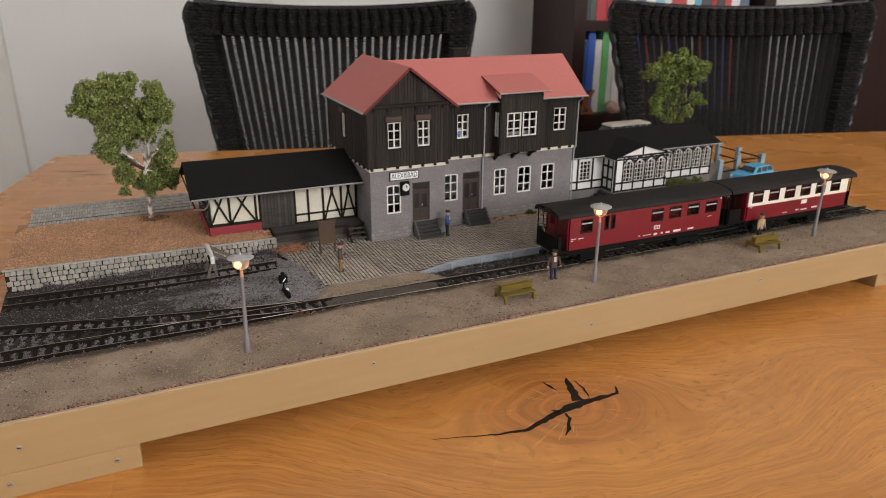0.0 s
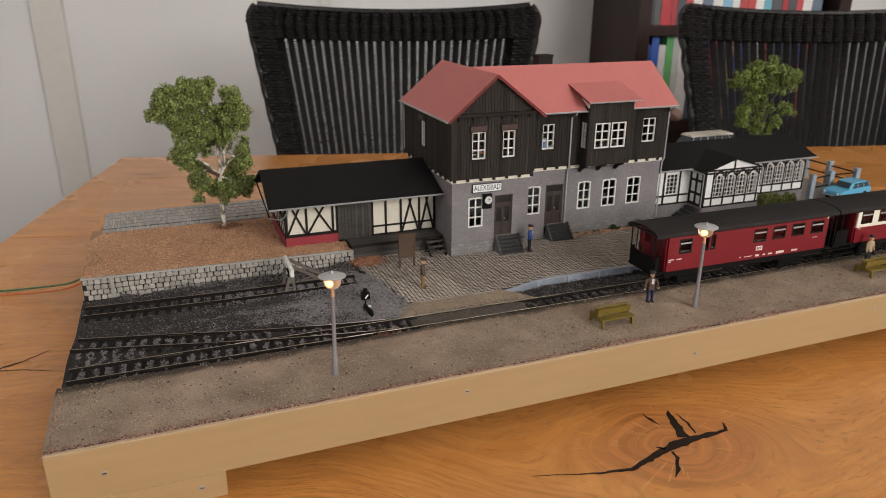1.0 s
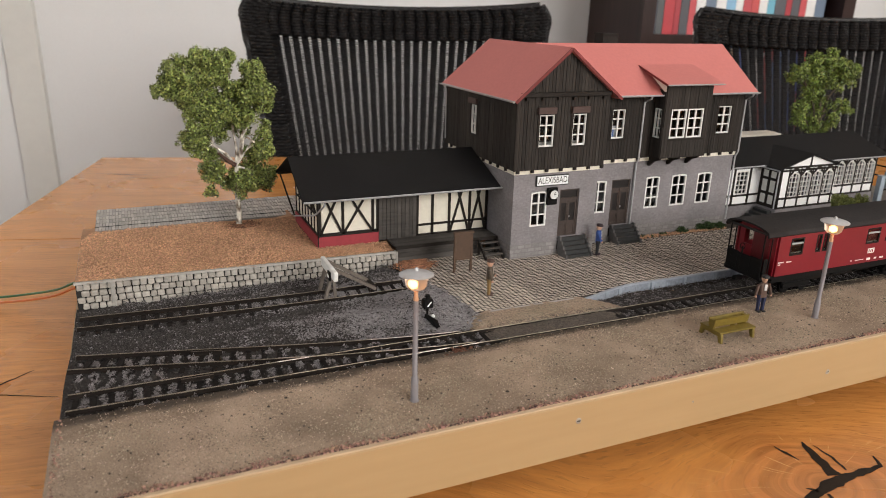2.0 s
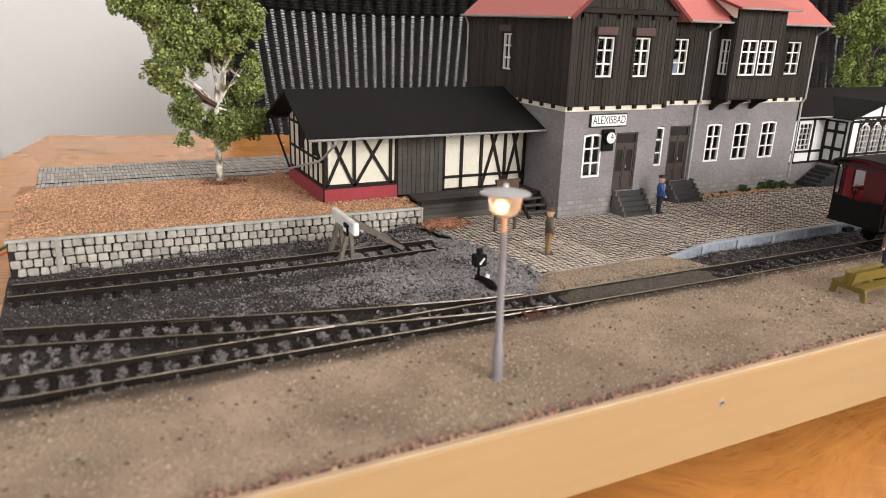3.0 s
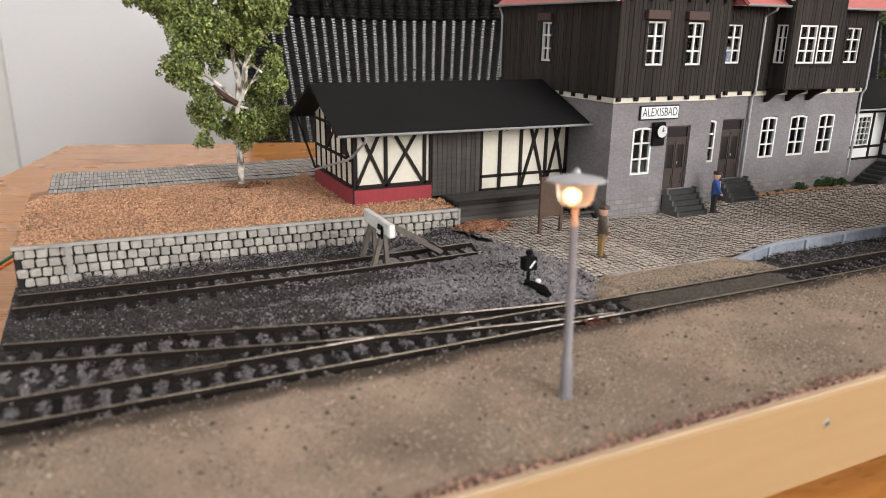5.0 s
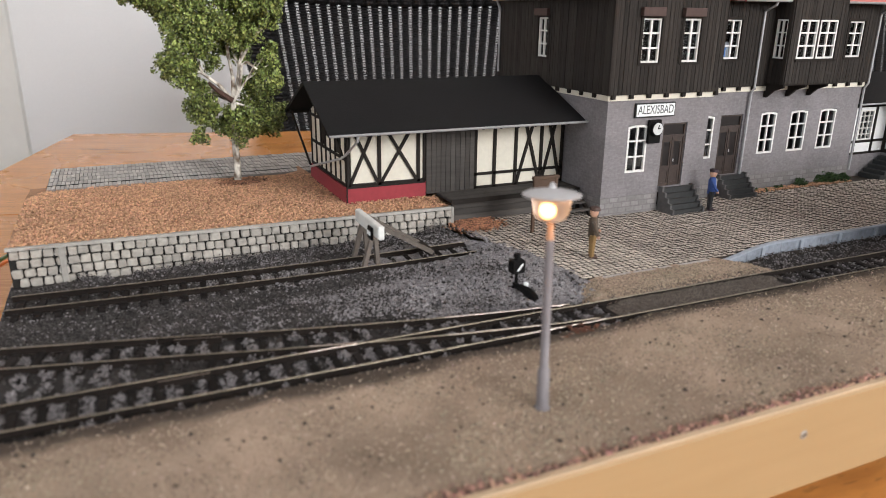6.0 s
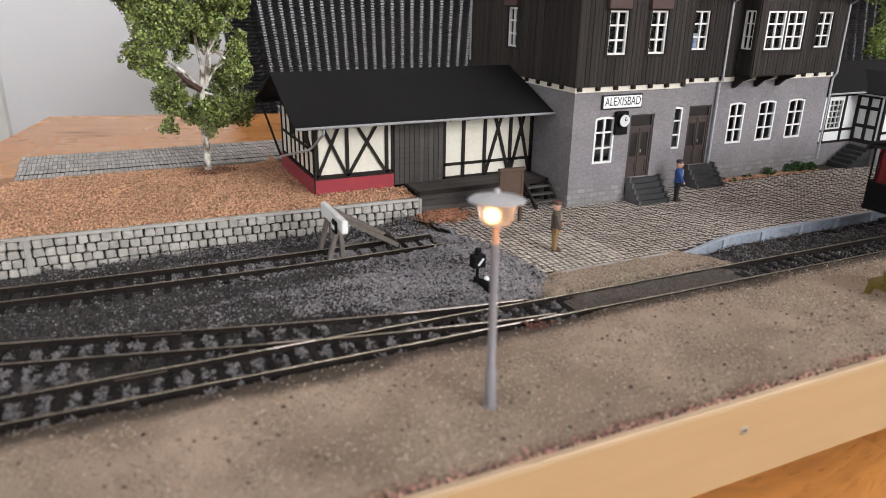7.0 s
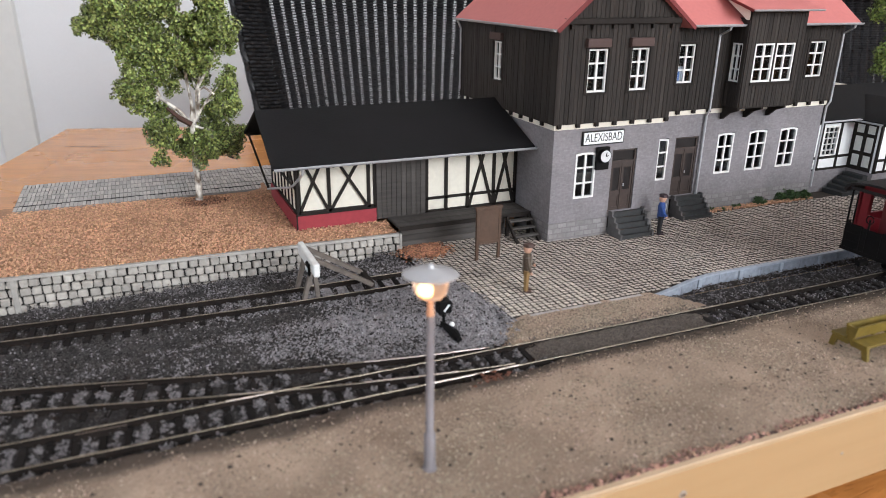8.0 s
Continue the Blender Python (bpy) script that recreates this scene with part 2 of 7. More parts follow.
    return m


M_TABLE = table_oak("oiled oak", (0.82, 0.375, 0.102), (0.47, 0.184, 0.045), (0.43, 0.152, 0.047), (0.288, -0.041, 0.0), -15, 0.27)
M_TABLE_DARK = mat("charred knot filling", (0.02, 0.014, 0.01), 0.6, var=0.4, s1=900, spec=0.18)
M_PLY = oak("pale plywood", (0.49, 0.345, 0.182), (0.36, 0.238, 0.112), 0, 0.5, ring=24, fine=0.45, bands=0.25)
M_PLYEDGE = mat("plywood edge", (0.55, 0.41, 0.265), 0.8, var=0.3, stretch=(0.1, 1, 1))
M_SCREW = mat("zinc screw", (0.42, 0.40, 0.36), 0.5, 0.7, var=0.15)
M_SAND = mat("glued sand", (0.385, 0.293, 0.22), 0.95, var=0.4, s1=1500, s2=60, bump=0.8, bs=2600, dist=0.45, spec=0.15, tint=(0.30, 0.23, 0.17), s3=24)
M_VERGE = mat("pale verge sand", (0.40, 0.30, 0.225), 0.95, var=0.35, s1=1500, s2=60, bump=0.8, bs=2600, dist=0.45, spec=0.15, tint=(0.32, 0.25, 0.19), s3=60)
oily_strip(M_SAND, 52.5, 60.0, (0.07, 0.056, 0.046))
M_GRAINS = mat("sand grains", (0.36, 0.278, 0.211), 0.95, var=0.25, s2=48, rnd=0.55, hue=0.018, island=True, spec=0.2, tint=(0.335, 0.285, 0.212), s3=35)
M_PEBBLE = mat("reddish pebbles", (0.34, 0.20, 0.15), 0.85, var=0.3, rnd=0.6, hue=0.025, island=True)
M_GRAVEL = mat("rust gravel", (0.515, 0.297, 0.177), 0.9, var=0.2, s2=25, rnd=0.42, hue=0.012, island=True)
M_GRAVELBED = mat("rust gravel bed", (0.41, 0.228, 0.13), 0.95, var=0.4, s1=1200, bump=1.0, dist=0.8)
M_BALLAST = mat("dark ballast", (0.062, 0.057, 0.055), 0.85, var=0.3, s2=25, rnd=0.65, island=True, spec=0.18)
M_BALLASTBED = mat("dark ballast bed", (0.042, 0.038, 0.036), 0.95, var=0.5, s1=900, s2=30, bump=1.0, dist=0.9, spec=0.18, tint=(0.055, 0.05, 0.049), s3=120)
M_SLEEPER = mat("tarred sleeper", (0.017, 0.014, 0.013), 0.8, var=0.35, rnd=0.35, spec=0.15)
M_RAIL = mat("rusty rail", (0.014, 0.010, 0.008), 0.85, 0.0, var=0.4, spec=0.18)
M_RAILDULL = mat("brown check rail", (0.075, 0.055, 0.042), 0.6, 0.3, var=0.4)
M_RAILTOP = mat("worn rail head", (0.25, 0.215, 0.165), 0.38, 0.9, var=0.4, s2=40)
M_RAILBRIGHT = mat("polished rail head", (0.62, 0.53, 0.48), 0.36, 0.95, var=0.12, s2=40)
M_COBBLE = mat("cobble stone", (0.53, 0.475, 0.405), 0.9, var=0.22, rnd=0.2, bump=0.4)
M_COBBLE2 = mat("joined cobbles", (0.47, 0.418, 0.36), 0.9, var=0.22, rnd=0.2, island=True, bump=0.4)
M_COBBLEGREY = mat("grey cobbles", (0.46, 0.435, 0.405), 0.9, var=0.2, rnd=0.2, island=True)
M_JOINT = mat("dark joints", (0.06, 0.051, 0.044), 0.95, var=0.3, spec=0.08)
M_GREYJOINT = mat("grey paving joints", (0.22, 0.21, 0.197), 0.95, var=0.3)
M_GLUE = mat("dark glue seam", (0.055, 0.03, 0.024), 0.8, var=0.3)
M_STONE = mat("ashlar stone", (0.40, 0.375, 0.335), 0.9, var=0.3, rnd=0.16, bump=0.6)
M_STONECAP = mat("grey stone cap", (0.36, 0.345, 0.315), 0.9, var=0.25, bump=0.5)
M_MORTAR = mat("black mortar", (0.028, 0.027, 0.026), 0.95, var=0.3, spec=0.18)
M_KERB = mat("blue-grey kerb", (0.31, 0.345, 0.40), 0.7, var=0.2)
# kerb colour taken down for the shade below the cap, with stains
M_KERBSHADE = mat("stained and shaded kerb face", (0.25, 0.28, 0.325), 0.8, var=0.35, s1=600, s2=60)
M_BRICK = brick_mat("grey brick", (0.212, 0.197, 0.204), 0.97, 2.2, 0.75, bump=0.12, var=0.24, spread=0.09)
M_PLINTH = brick_mat("grey ashlar plinth", (0.235, 0.222, 0.22), 0.8, 5.0, 2.6)
M_SIDING = mat("dark brown boards", (0.031, 0.0265, 0.0232), 0.75, var=0.5, s1=1300, s2=120, stretch=(1, 1, 0.04), rnd=0.2, bump=0.5, spec=0.18)
M_DARKWOOD = mat("black-brown timber", (0.020, 0.016, 0.0135), 0.7, var=0.3, stretch=(1, 1, 0.2), spec=0.18)
M_DOORWOOD = mat("brown door", (0.045, 0.030, 0.024), 0.6, var=0.25)
M_GREYWOOD = mat("weathered dark planks", (0.075, 0.068, 0.062), 0.8, var=0.35, s1=800, stretch=(0.1, 1, 1), rnd=0.25, spec=0.18)
M_TILE = mat("red roof", (0.55, 0.178, 0.162), 0.75, var=0.07, s2=20, bump=0.15)
M_FELT = mat("black roofing felt", (0.009, 0.0086, 0.009), 0.8, var=0.25, s1=1200, s2=30, bump=0.25, spec=0.18)
M_ZINC = mat("grey zinc gutter", (0.42, 0.42, 0.43), 0.5, 0.2, var=0.12)
M_CREAM = mat("cream plaster", (0.75, 0.705, 0.595), 0.85, var=0.07)
M_WHITE = mat("white plaster", (0.86, 0.86, 0.85), 0.8, var=0.05)
M_FRAME = mat("white window paint", (0.75, 0.745, 0.715), 0.6, var=0.04, bump=0.05)
M_PANE = glass("window pane", (0.75, 0.8, 0.82), ior=1.22)
M_REDPLINTH = mat("red plinth", (0.29, 0.030, 0.040), 0.7, var=0.15)
# coach red darkened: the shade under the platform roof is in the colour
M_COACHSHADE = mat("shaded coach red", (0.10, 0.008, 0.010), 0.5, var=0.15)
M_COACHRED = mat("wine red coach paint", (0.19, 0.005, 0.0125), 0.42, var=0.08, bump=0.03)
M_COACHCREAM = mat("ivory coach paint", (0.82, 0.78, 0.68), 0.45, var=0.06, bump=0.03)
M_COACHROOF = mat("dark grey coach roof", (0.026, 0.024, 0.024), 0.75, var=0.25, s2=25, spec=0.15)
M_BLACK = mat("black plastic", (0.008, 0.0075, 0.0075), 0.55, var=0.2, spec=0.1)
M_STEP = mat("anthracite steps", (0.030, 0.031, 0.031), 0.7, var=0.25)
M_CHEEK = mat("weathered step cheek", (0.105, 0.10, 0.098), 0.85, var=0.3)
M_BENCH = mat("olive yellow bench", (0.17, 0.121, 0.018), 0.5, var=0.25)
M_POLE = mat("grey lamp pole", (0.21, 0.195, 0.205), 0.5, 0.1, var=0.1)
M_HAT = mat("pale grey lamp hat", (0.48, 0.48, 0.49), 0.4, 0.2, var=0.1)
M_BULB = glow("lit bulb", (1.0, 0.5, 0.18), 9.0)
M_AMBER = glass("amber lamp glass", (1.0, 0.79, 0.62), 0.4, 0.92)
M_LEAF = mat("birch leaves", (0.215, 0.262, 0.075), 0.36, var=0.35, s2=60, rnd=0.92, hue=0.025, island=True)
M_LEAF2 = mat("green foam leaves", (0.17, 0.225, 0.05), 0.4, var=0.35, s2=60, rnd=0.85, hue=0.025, island=True)
M_BIRCH = mat("white birch bark", (0.80, 0.76, 0.68), 0.8, var=0.35, s1=350, s2=120, stretch=(1, 1, 0.7), tint=(0.15, 0.11, 0.075), s3=330)
M_BARK = mat("brown bark", (0.065, 0.05, 0.035), 0.9, var=0.3)
M_UPRIGHT = mat("dull dark cane", (0.0075, 0.007, 0.0075), 0.7, var=0.3, s1=300, spec=0.15)
M_STRAND = mat("black cane strands", (0.0135, 0.0133, 0.0148), 0.36, var=0.3, s1=300, rnd=0.3, island=True, spec=0.5)
M_WICKER = mat("black-brown wicker", (0.0105, 0.0098, 0.0105), 0.38, var=0.3, s1=300, rnd=0.3, island=True, spec=0.36)
M_WALL = mat("off-white wall paint", (0.83, 0.835, 0.845), 0.9, var=0.03, s1=300, s2=3, bump=0.1)
M_SHELF = mat("dark walnut", (0.032, 0.015, 0.013), 0.45, var=0.3, s1=80, stretch=(1, 1, 0.1), spec=0.18)
M_FLOOR = oak("floor wood", (0.32, 0.2, 0.11), (0.2, 0.12, 0.06), 0, 0.5)
M_BLUECAR = mat("sky blue car paint", (0.10, 0.42, 0.66), 0.3, var=0.05, bump=0)
M_CARGLASS = mat("tinted car glass", (0.03, 0.05, 0.06), 0.15, var=0.1, bump=0)
M_DOORGLASS = mat("dark door glass", (0.018, 0.015, 0.014), 0.35, var=0.1, bump=0)
M_CONCRETE = mat("blue-grey concrete", (0.28, 0.33, 0.38), 0.8, var=0.2)
M_SIGNBLACK = mat("sign black", (0.012, 0.012, 0.012), 0.6, bump=0)
M_SIGNWHITE = mat("enamel white", (0.82, 0.84, 0.84), 0.4, var=0.03, bump=0)


def paint(name, col, rough=0.6):
    return mat(name, col, rough, var=0.12, bump=0.05)


# ---- building helpers: all numbers in millimetres ----
ORG = {}


def thing(name, x, y, z, label="", category="", group="", kind=""):
    ob = new(name)
    ob.empty_display_size = 0.01
    ob.location = (x * MM, y * MM, z * MM)
    ORG[ob] = Vector((x, y, z))
    return tagged(ob, label, category, group, kind)


def mesh_from(bm, name, material, org, smooth):
    bmesh.ops.recalc_face_normals(bm, faces=bm.faces)
    for v in bm.verts:
        v.co = (v.co - org) * MM
    me = bpy.data.meshes.new(name)
    bm.to_mesh(me)
    bm.free()
    for m in material if isinstance(material, (list, tuple)) else (material,):
        me.materials.append(m)
    if smooth:
        me.shade_smooth()
        me.set_sharp_from_angle(angle=radians(40))
    return me


def part(name, bm, material, parent, label="", smooth=False):
    org = ORG[parent]
    ob = new(name, mesh_from(bm, name, material, org, smooth))
    ob.parent = parent
    ORG[ob] = org
    return tagged(ob, label)


def solo(name, bm, material, x, y, z, label="", category="", group="", kind="", smooth=False):
    org = Vector((x, y, z))
    ob = new(name, mesh_from(bm, name, material, org, smooth))
    ob.location = org * MM
    ORG[ob] = org
    return tagged(ob, label, category, group, kind)


def piece(name, me, parent, x, y, z, rz=0.0, ry=0.0, sc=(1, 1, 1)):
    """One of many alike pieces on a shared mesh, at its place under parent."""
    ob = new(name, me)
    ob.parent = parent
    ob.location = (Vector((x, y, z)) - ORG[parent]) * MM
    ob.rotation_euler = (0, radians(ry), radians(rz))
    ob.scale = sc
    return ob


def fresh():
    return bmesh.new()


def box(bm, x0, x1, y0, y1, z0, z1, bevel=0.0, mi=0):
    r = bmesh.ops.create_cube(bm, size=1.0)
    vs = r["verts"]
    for v in vs:
        v.co = Vector(((x0 + x1) / 2 + v.co.x * (x1 - x0), (y0 + y1) / 2 + v.co.y * (y1 - y0), (z0 + z1) / 2 + v.co.z * (z1 - z0)))
    fs = list({f for v in vs for f in v.link_faces})
    for f in fs:
        f.material_index = mi
    if bevel:
        es = list({e for v in vs for e in v.link_edges})
        g = bmesh.ops.bevel(bm, geom=es, offset=bevel, segments=1, affect="EDGES")
        for f in g["faces"]:
            f.material_index = mi
    return bm


def hull(bm, rings, close=True, mi=0):
    """Joins equal rings of points into a skin, with caps."""
    made = [[bm.verts.new(p) for p in ring] for ring in rings]
    n = len(made[0])
    for a, b in zip(made, made[1:]):
        for i in range(n):
            bm.faces.new((a[i], a[(i + 1) % n], b[(i + 1) % n], b[i])).material_index = mi
    if close:
        bm.faces.new(made[0][::-1]).material_index = mi
        bm.faces.new(made[-1]).material_index = mi
    return bm


def prism(bm, pts, axis, a, b, mi=0):
    """Sweeps an outline (two coordinates) along axis from a to b."""
    def at(p, k):
        return {"x": (k, p[0], p[1]), "y": (p[0], k, p[1]), "z": (p[0], p[1], k)}[axis]
    return hull(bm, [[at(p, a) for p in pts], [at(p, b) for p in pts]], mi=mi)


def lathe(bm, x, y, prof, n=16, mi=0):
    """Turns a profile of (radius, height) round an upright axis."""
    return hull(bm, [[(x + r * math.cos(6.2832 * i / n), y + r * math.sin(6.2832 * i / n), z) for i in range(n)] for r, z in prof], mi=mi)


def tube(bm, pts, r, n=6, mi=0):
    """A round bar through points; r: one radius, or one for each point."""
    pts = [Vector(p) for p in pts]
    rings = []
    for i, p in enumerate(pts):
        d = (pts[min(i + 1, len(pts) - 1)] - pts[max(i - 1, 0)]).normalized()
        s = d.cross(Vector((0, 0, 1)))
        s = d.cross(Vector((0, 1, 0))) if s.length < 0.05 else s
        s.normalize()
        u = s.cross(d)
        k = r[i] if isinstance(r, (list, tuple)) else r
        rings.append([p + k * (math.cos(6.2832 * j / n) * s + math.sin(6.2832 * j / n) * u) for j in range(n)])
    return hull(bm, rings, mi=mi)


def bar(bm, a, b, w, h, mi=0):
    """A square bar from a to b, w wide level and h high."""
    a, b = Vector(a), Vector(b)
    d = (b - a).normalized()
    s = d.cross(Vector((0, 0, 1)))
    s = Vector((1, 0, 0)) if s.length < 0.05 else s.normalized()
    u = s.cross(d)
    offs = [(-w / 2, -h / 2), (w / 2, -h / 2), (w / 2, h / 2), (-w / 2, h / 2)]
    return hull(bm, [[p + s * i + u * j for i, j in offs] for p in (a, b)], mi=mi)


def front(y):
    """Maps wall coordinates (along, up, out) of a wall that faces the viewer's side."""
    return lambda u, v, d: (u, y - d, v)


def left(x):
    """The same for a wall that faces left."""
    return lambda u, v, d: (x - d, u, v)


def slab(bm, mp, u0, u1, v0, v1, d0, d1, mi=0):
    p, q = mp(u0, v0, d0), mp(u1, v1, d1)
    return box(bm, *sorted((p[0], q[0])), *sorted((p[1], q[1])), *sorted((p[2], q[2])), mi=mi)


def wall_panel(bm, mp, u0, u1, v0, v1, holes, thick, d=0.0):
    """A wall with openings that go through it."""
    us = sorted({u0, u1, *[c for h in holes for c in (h[0], h[1]) if u0 < c < u1]})
    for a, b in zip(us, us[1:]):
        spans, at = [], v0
        for h in sorted((h for h in holes if h[0] < (a + b) / 2 < h[1]), key=lambda h: h[2]):
            spans.append((at, max(at, h[2])))
            at = h[3]
        spans.append((at, v1))
        for lo, hi in spans:
            if hi - lo > 0.01:
                slab(bm, mp, a, b, lo, hi, d - thick, d)
    return bm


PLANKS = {}


def boards(parent, mp, u0, u1, lo, hi, holes, material, width=2.3, out=0.55, name="plank", gap=0.22, turn=0):
    """Upright boards, each its own piece, broken by openings; lo and hi: heights, or functions of the place along the wall."""
    n = max(1, round((u1 - u0) / width))
    w = (u1 - u0) / n
    for i in range(n):
        u = u0 + (i + 0.5) * w
        a = lo(u) if callable(lo) else lo
        b = hi(u) if callable(hi) else hi
        spans = [(a, b)]
        for h in holes:
            if h[0] < u + w * 0.4 and h[1] > u - w * 0.4:
                spans = [s for x, y in spans for s in ((x, min(y, h[2])), (max(x, h[3]), y)) if s[1] - s[0] > 0.4]
        for x, y in spans:
            length = round((y - x) * 2) / 2
            if length < 0.5:
                continue
            key = (round(w, 2), length, material.name, turn)
            if key not in PLANKS:
                bm = fresh()
                if turn:
                    box(bm, -out, 0, -w / 2 + gap / 2, w / 2 - gap / 2, -length / 2, length / 2)
                else:
                    box(bm, -w / 2 + gap / 2, w / 2 - gap / 2, -out, 0, -length / 2, length / 2)
                PLANKS[key] = mesh_from(bm, name, material, Vector(), False)
            piece(name, PLANKS[key], parent, *mp(u, (x + y) / 2, random.uniform(-0.12, 0.06)))


def beam(parent, mp, u0, v0, u1, v1, w=1.8, out=0.5, material=None, name="beam"):
    """One timber of a half-timbered wall, let in and a little proud."""
    d = Vector((u1 - u0, v1 - v0)).normalized()
    s = Vector((-d.y, d.x)) * w / 2
    ring = [(u0 + s.x, v0 + s.y), (u1 + s.x, v1 + s.y), (u1 - s.x, v1 - s.y), (u0 - s.x, v0 - s.y)]
    bm = hull(fresh(), [[mp(u, v, -0.6) for u, v in ring], [mp(u, v, out) for u, v in ring]])
    return part(name, bm, material or M_DARKWOOD, parent)


def sash(parent, mp, u0, u1, v0, v1, cols=2, rows=3, fr=1.0, bar_w=0.7, d=0.0, sill=None, arch=0.0, name="window", paint_mat=None):
    """A window: white frame and glazing bars with a pane behind, in an opening."""
    bm = fresh()
    if arch:
        k = 8
        def ring(off):
            return [(u0 + off, v0 + off), (u1 - off, v0 + off)] + [
                (u1 - off - (u1 - u0 - 2 * off) * i / k, v1 - off - arch + arch * (1 - (2 * i / k - 1) ** 2)) for i in range(k + 1)]
        o, n = ring(0), ring(fr)
        for i in range(len(o)):
            j = (i + 1) % len(o)
            q = [o[i], o[j], n[j], n[i]]
            hull(bm, [[mp(u, v, d - 0.9) for u, v in q], [mp(u, v, d + 0.45) for u, v in q]])
        bmesh.ops.remove_doubles(bm, verts=bm.verts, dist=0.001)
    else:
        for a, b, c, e in ((u0, u0 + fr, v0, v1), (u1 - fr, u1, v0, v1), (u0 + fr, u1 - fr, v0, v0 + fr), (u0 + fr, u1 - fr, v1 - fr, v1)):
            slab(bm, mp, a, b, c, e, d - 0.9, d + 0.45)
    w = part(name, bm, paint_mat or M_FRAME, parent)
    for i in range(1, cols):
        u = u0 + (u1 - u0) * i / cols
        wd = bar_w * (1.35 if cols == 2 else 1)
        slab(g := fresh(), mp, u - wd / 2, u + wd / 2, v0 + fr, v1 - fr * 0.8, d - 0.7, d + 0.25)
        part("glazing_bar", g, paint_mat or M_FRAME, w)
    for i in range(1, rows):
        v = v0 + (v1 - v0) * i / rows
        slab(g := fresh(), mp, u0 + fr, u1 - fr, v - bar_w / 2, v + bar_w / 2, d - 0.66, d + 0.2)
        part("glazing_bar", g, paint_mat or M_FRAME, w)
    p = fresh()
    slab(p, mp, u0 + fr * 0.5, u1 - fr * 0.5, v0 + fr * 0.5, v1 - fr * 0.5 - arch * 0.4, d - 0.62, d - 0.5)
    part("pane", p, M_PANE, w).visible_shadow = False
    if sill:
        s = fresh()
        slab(s, mp, u0 - 0.8, u1 + 0.8, v0 - 1.1, v0 - 0.02, d - 0.5, d + 1.4)
        part("sill", s, sill, w)
    return w


def chips(spots, lo, hi, flat=0.8):
    """Many small broken stones in one mesh; spots: (x, y, z)."""
    base = [Vector(v) for v in ((1, 0, 0), (-1, 0, 0), (0, 1, 0), (0, -1, 0), (0, 0, 1), (0, 0, -1))]
    tris = [(0, 2, 4), (2, 1, 4), (1, 3, 4), (3, 0, 4), (2, 0, 5), (1, 2, 5), (3, 1, 5), (0, 3, 5)]
    verts, faces = [], []
    for x, y, z in spots:
        r = random.uniform(lo, hi)
        e = Euler((random.uniform(-0.6, 0.6), random.uniform(-0.6, 0.6), random.uniform(0, 6.28))).to_matrix()
        k = len(verts)
        for b in base:
            p = e @ Vector((b.x * r * random.uniform(0.7, 1.3), b.y * r * random.uniform(0.7, 1.3), b.z * r * flat * random.uniform(0.7, 1.2)))
            verts.append(((x + p.x) * MM, (y + p.y) * MM, (z + p.z) * MM))
        faces += [(a + k, b + k, c + k) for a, b, c in tris]
    me = bpy.data.meshes.new("chips")
    me.from_pydata(verts, [], faces)
    me.update()
    return me


def stuff(name, me, material, label, category="gravel"):
    me.materials.append(material)
    return tagged(new(name, me), label, category, kind="stuff")


def inside(p, poly):
    x, y = p
    hit = False
    for (x0, y0), (x1, y1) in zip(poly, poly[1:] + poly[:1]):
        if (y0 > y) != (y1 > y) and x < (x1 - x0) * (y - y0) / (y1 - y0) + x0:
            hit = not hit
    return hit


# ---- the room, in the frame of the table ----
def rbox(bm, x0, x1, d0, d1, z0, z1):
    return hull(bm, [[tf(x, d, z) for x, d in ((x0, d0), (x1, d0), (x1, d1), (x0, d1))] for z in (z0, z1)])


def room_wall(name, holes, u0, u1, at, along, label):
    """A wall 100 thick; along "x" runs beside the table's length, "d" away over it."""
    bm = fresh()
    z0, z1 = -750, 1750
    us = sorted({u0, u1, *[c for h in holes for c in h[:2]]})
    for a, b in zip(us, us[1:]):
        cut = [h for h in holes if h[0] < (a + b) / 2 < h[1]]
        for lo, hi in ([(z0, cut[0][2]), (cut[0][3], z1)] if cut else [(z0, z1)]):
            rbox(bm, a, b, *at, lo, hi) if along == "x" else rbox(bm, *at, a, b, lo, hi)
    return solo(name, bm, M_WALL, 0, 0, -750, label, "wall", kind="structure")


room_wall("wall_north", [], -1350, 2700, (1880, 1980), "x", "smooth off-white painted room wall behind the chairs")
room_wall("wall_south", [(900, 2600, 450, 1700)], -1350, 2700, (-2200, -2100), "x", "off-white room wall with a wide window")
room_wall("wall_west", [(-1650, -150, -50, 1350)], -2100, 1880, (-1350, -1250), "d", "off-white room wall with a window")
room_wall("wall_east", [], -2100, 1880, (2600, 2700), "d", "plain off-white room wall")
solo("floor", rbox(fresh(), -1350, 2700, -2200, 1980, -800, -750), M_FLOOR, 0, 0, -750, "brown wooden room floor", "floor", kind="structure")
solo("ceiling", rbox(fresh(), -1350, 2700, -2200, 1980, 1750, 1800), M_WALL, 0, 0, 1750, "white room ceiling", "ceiling", kind="structure")
# white casing of a doorway in the wall beside the chairs
trim = fresh()
rbox(trim, -800, -730, 1862, 1880, -750, 1300)
solo("trim", trim, M_FRAME, *tf(-765, 1870, -750), "white upright door casing on the room wall", "trim", kind="structure")

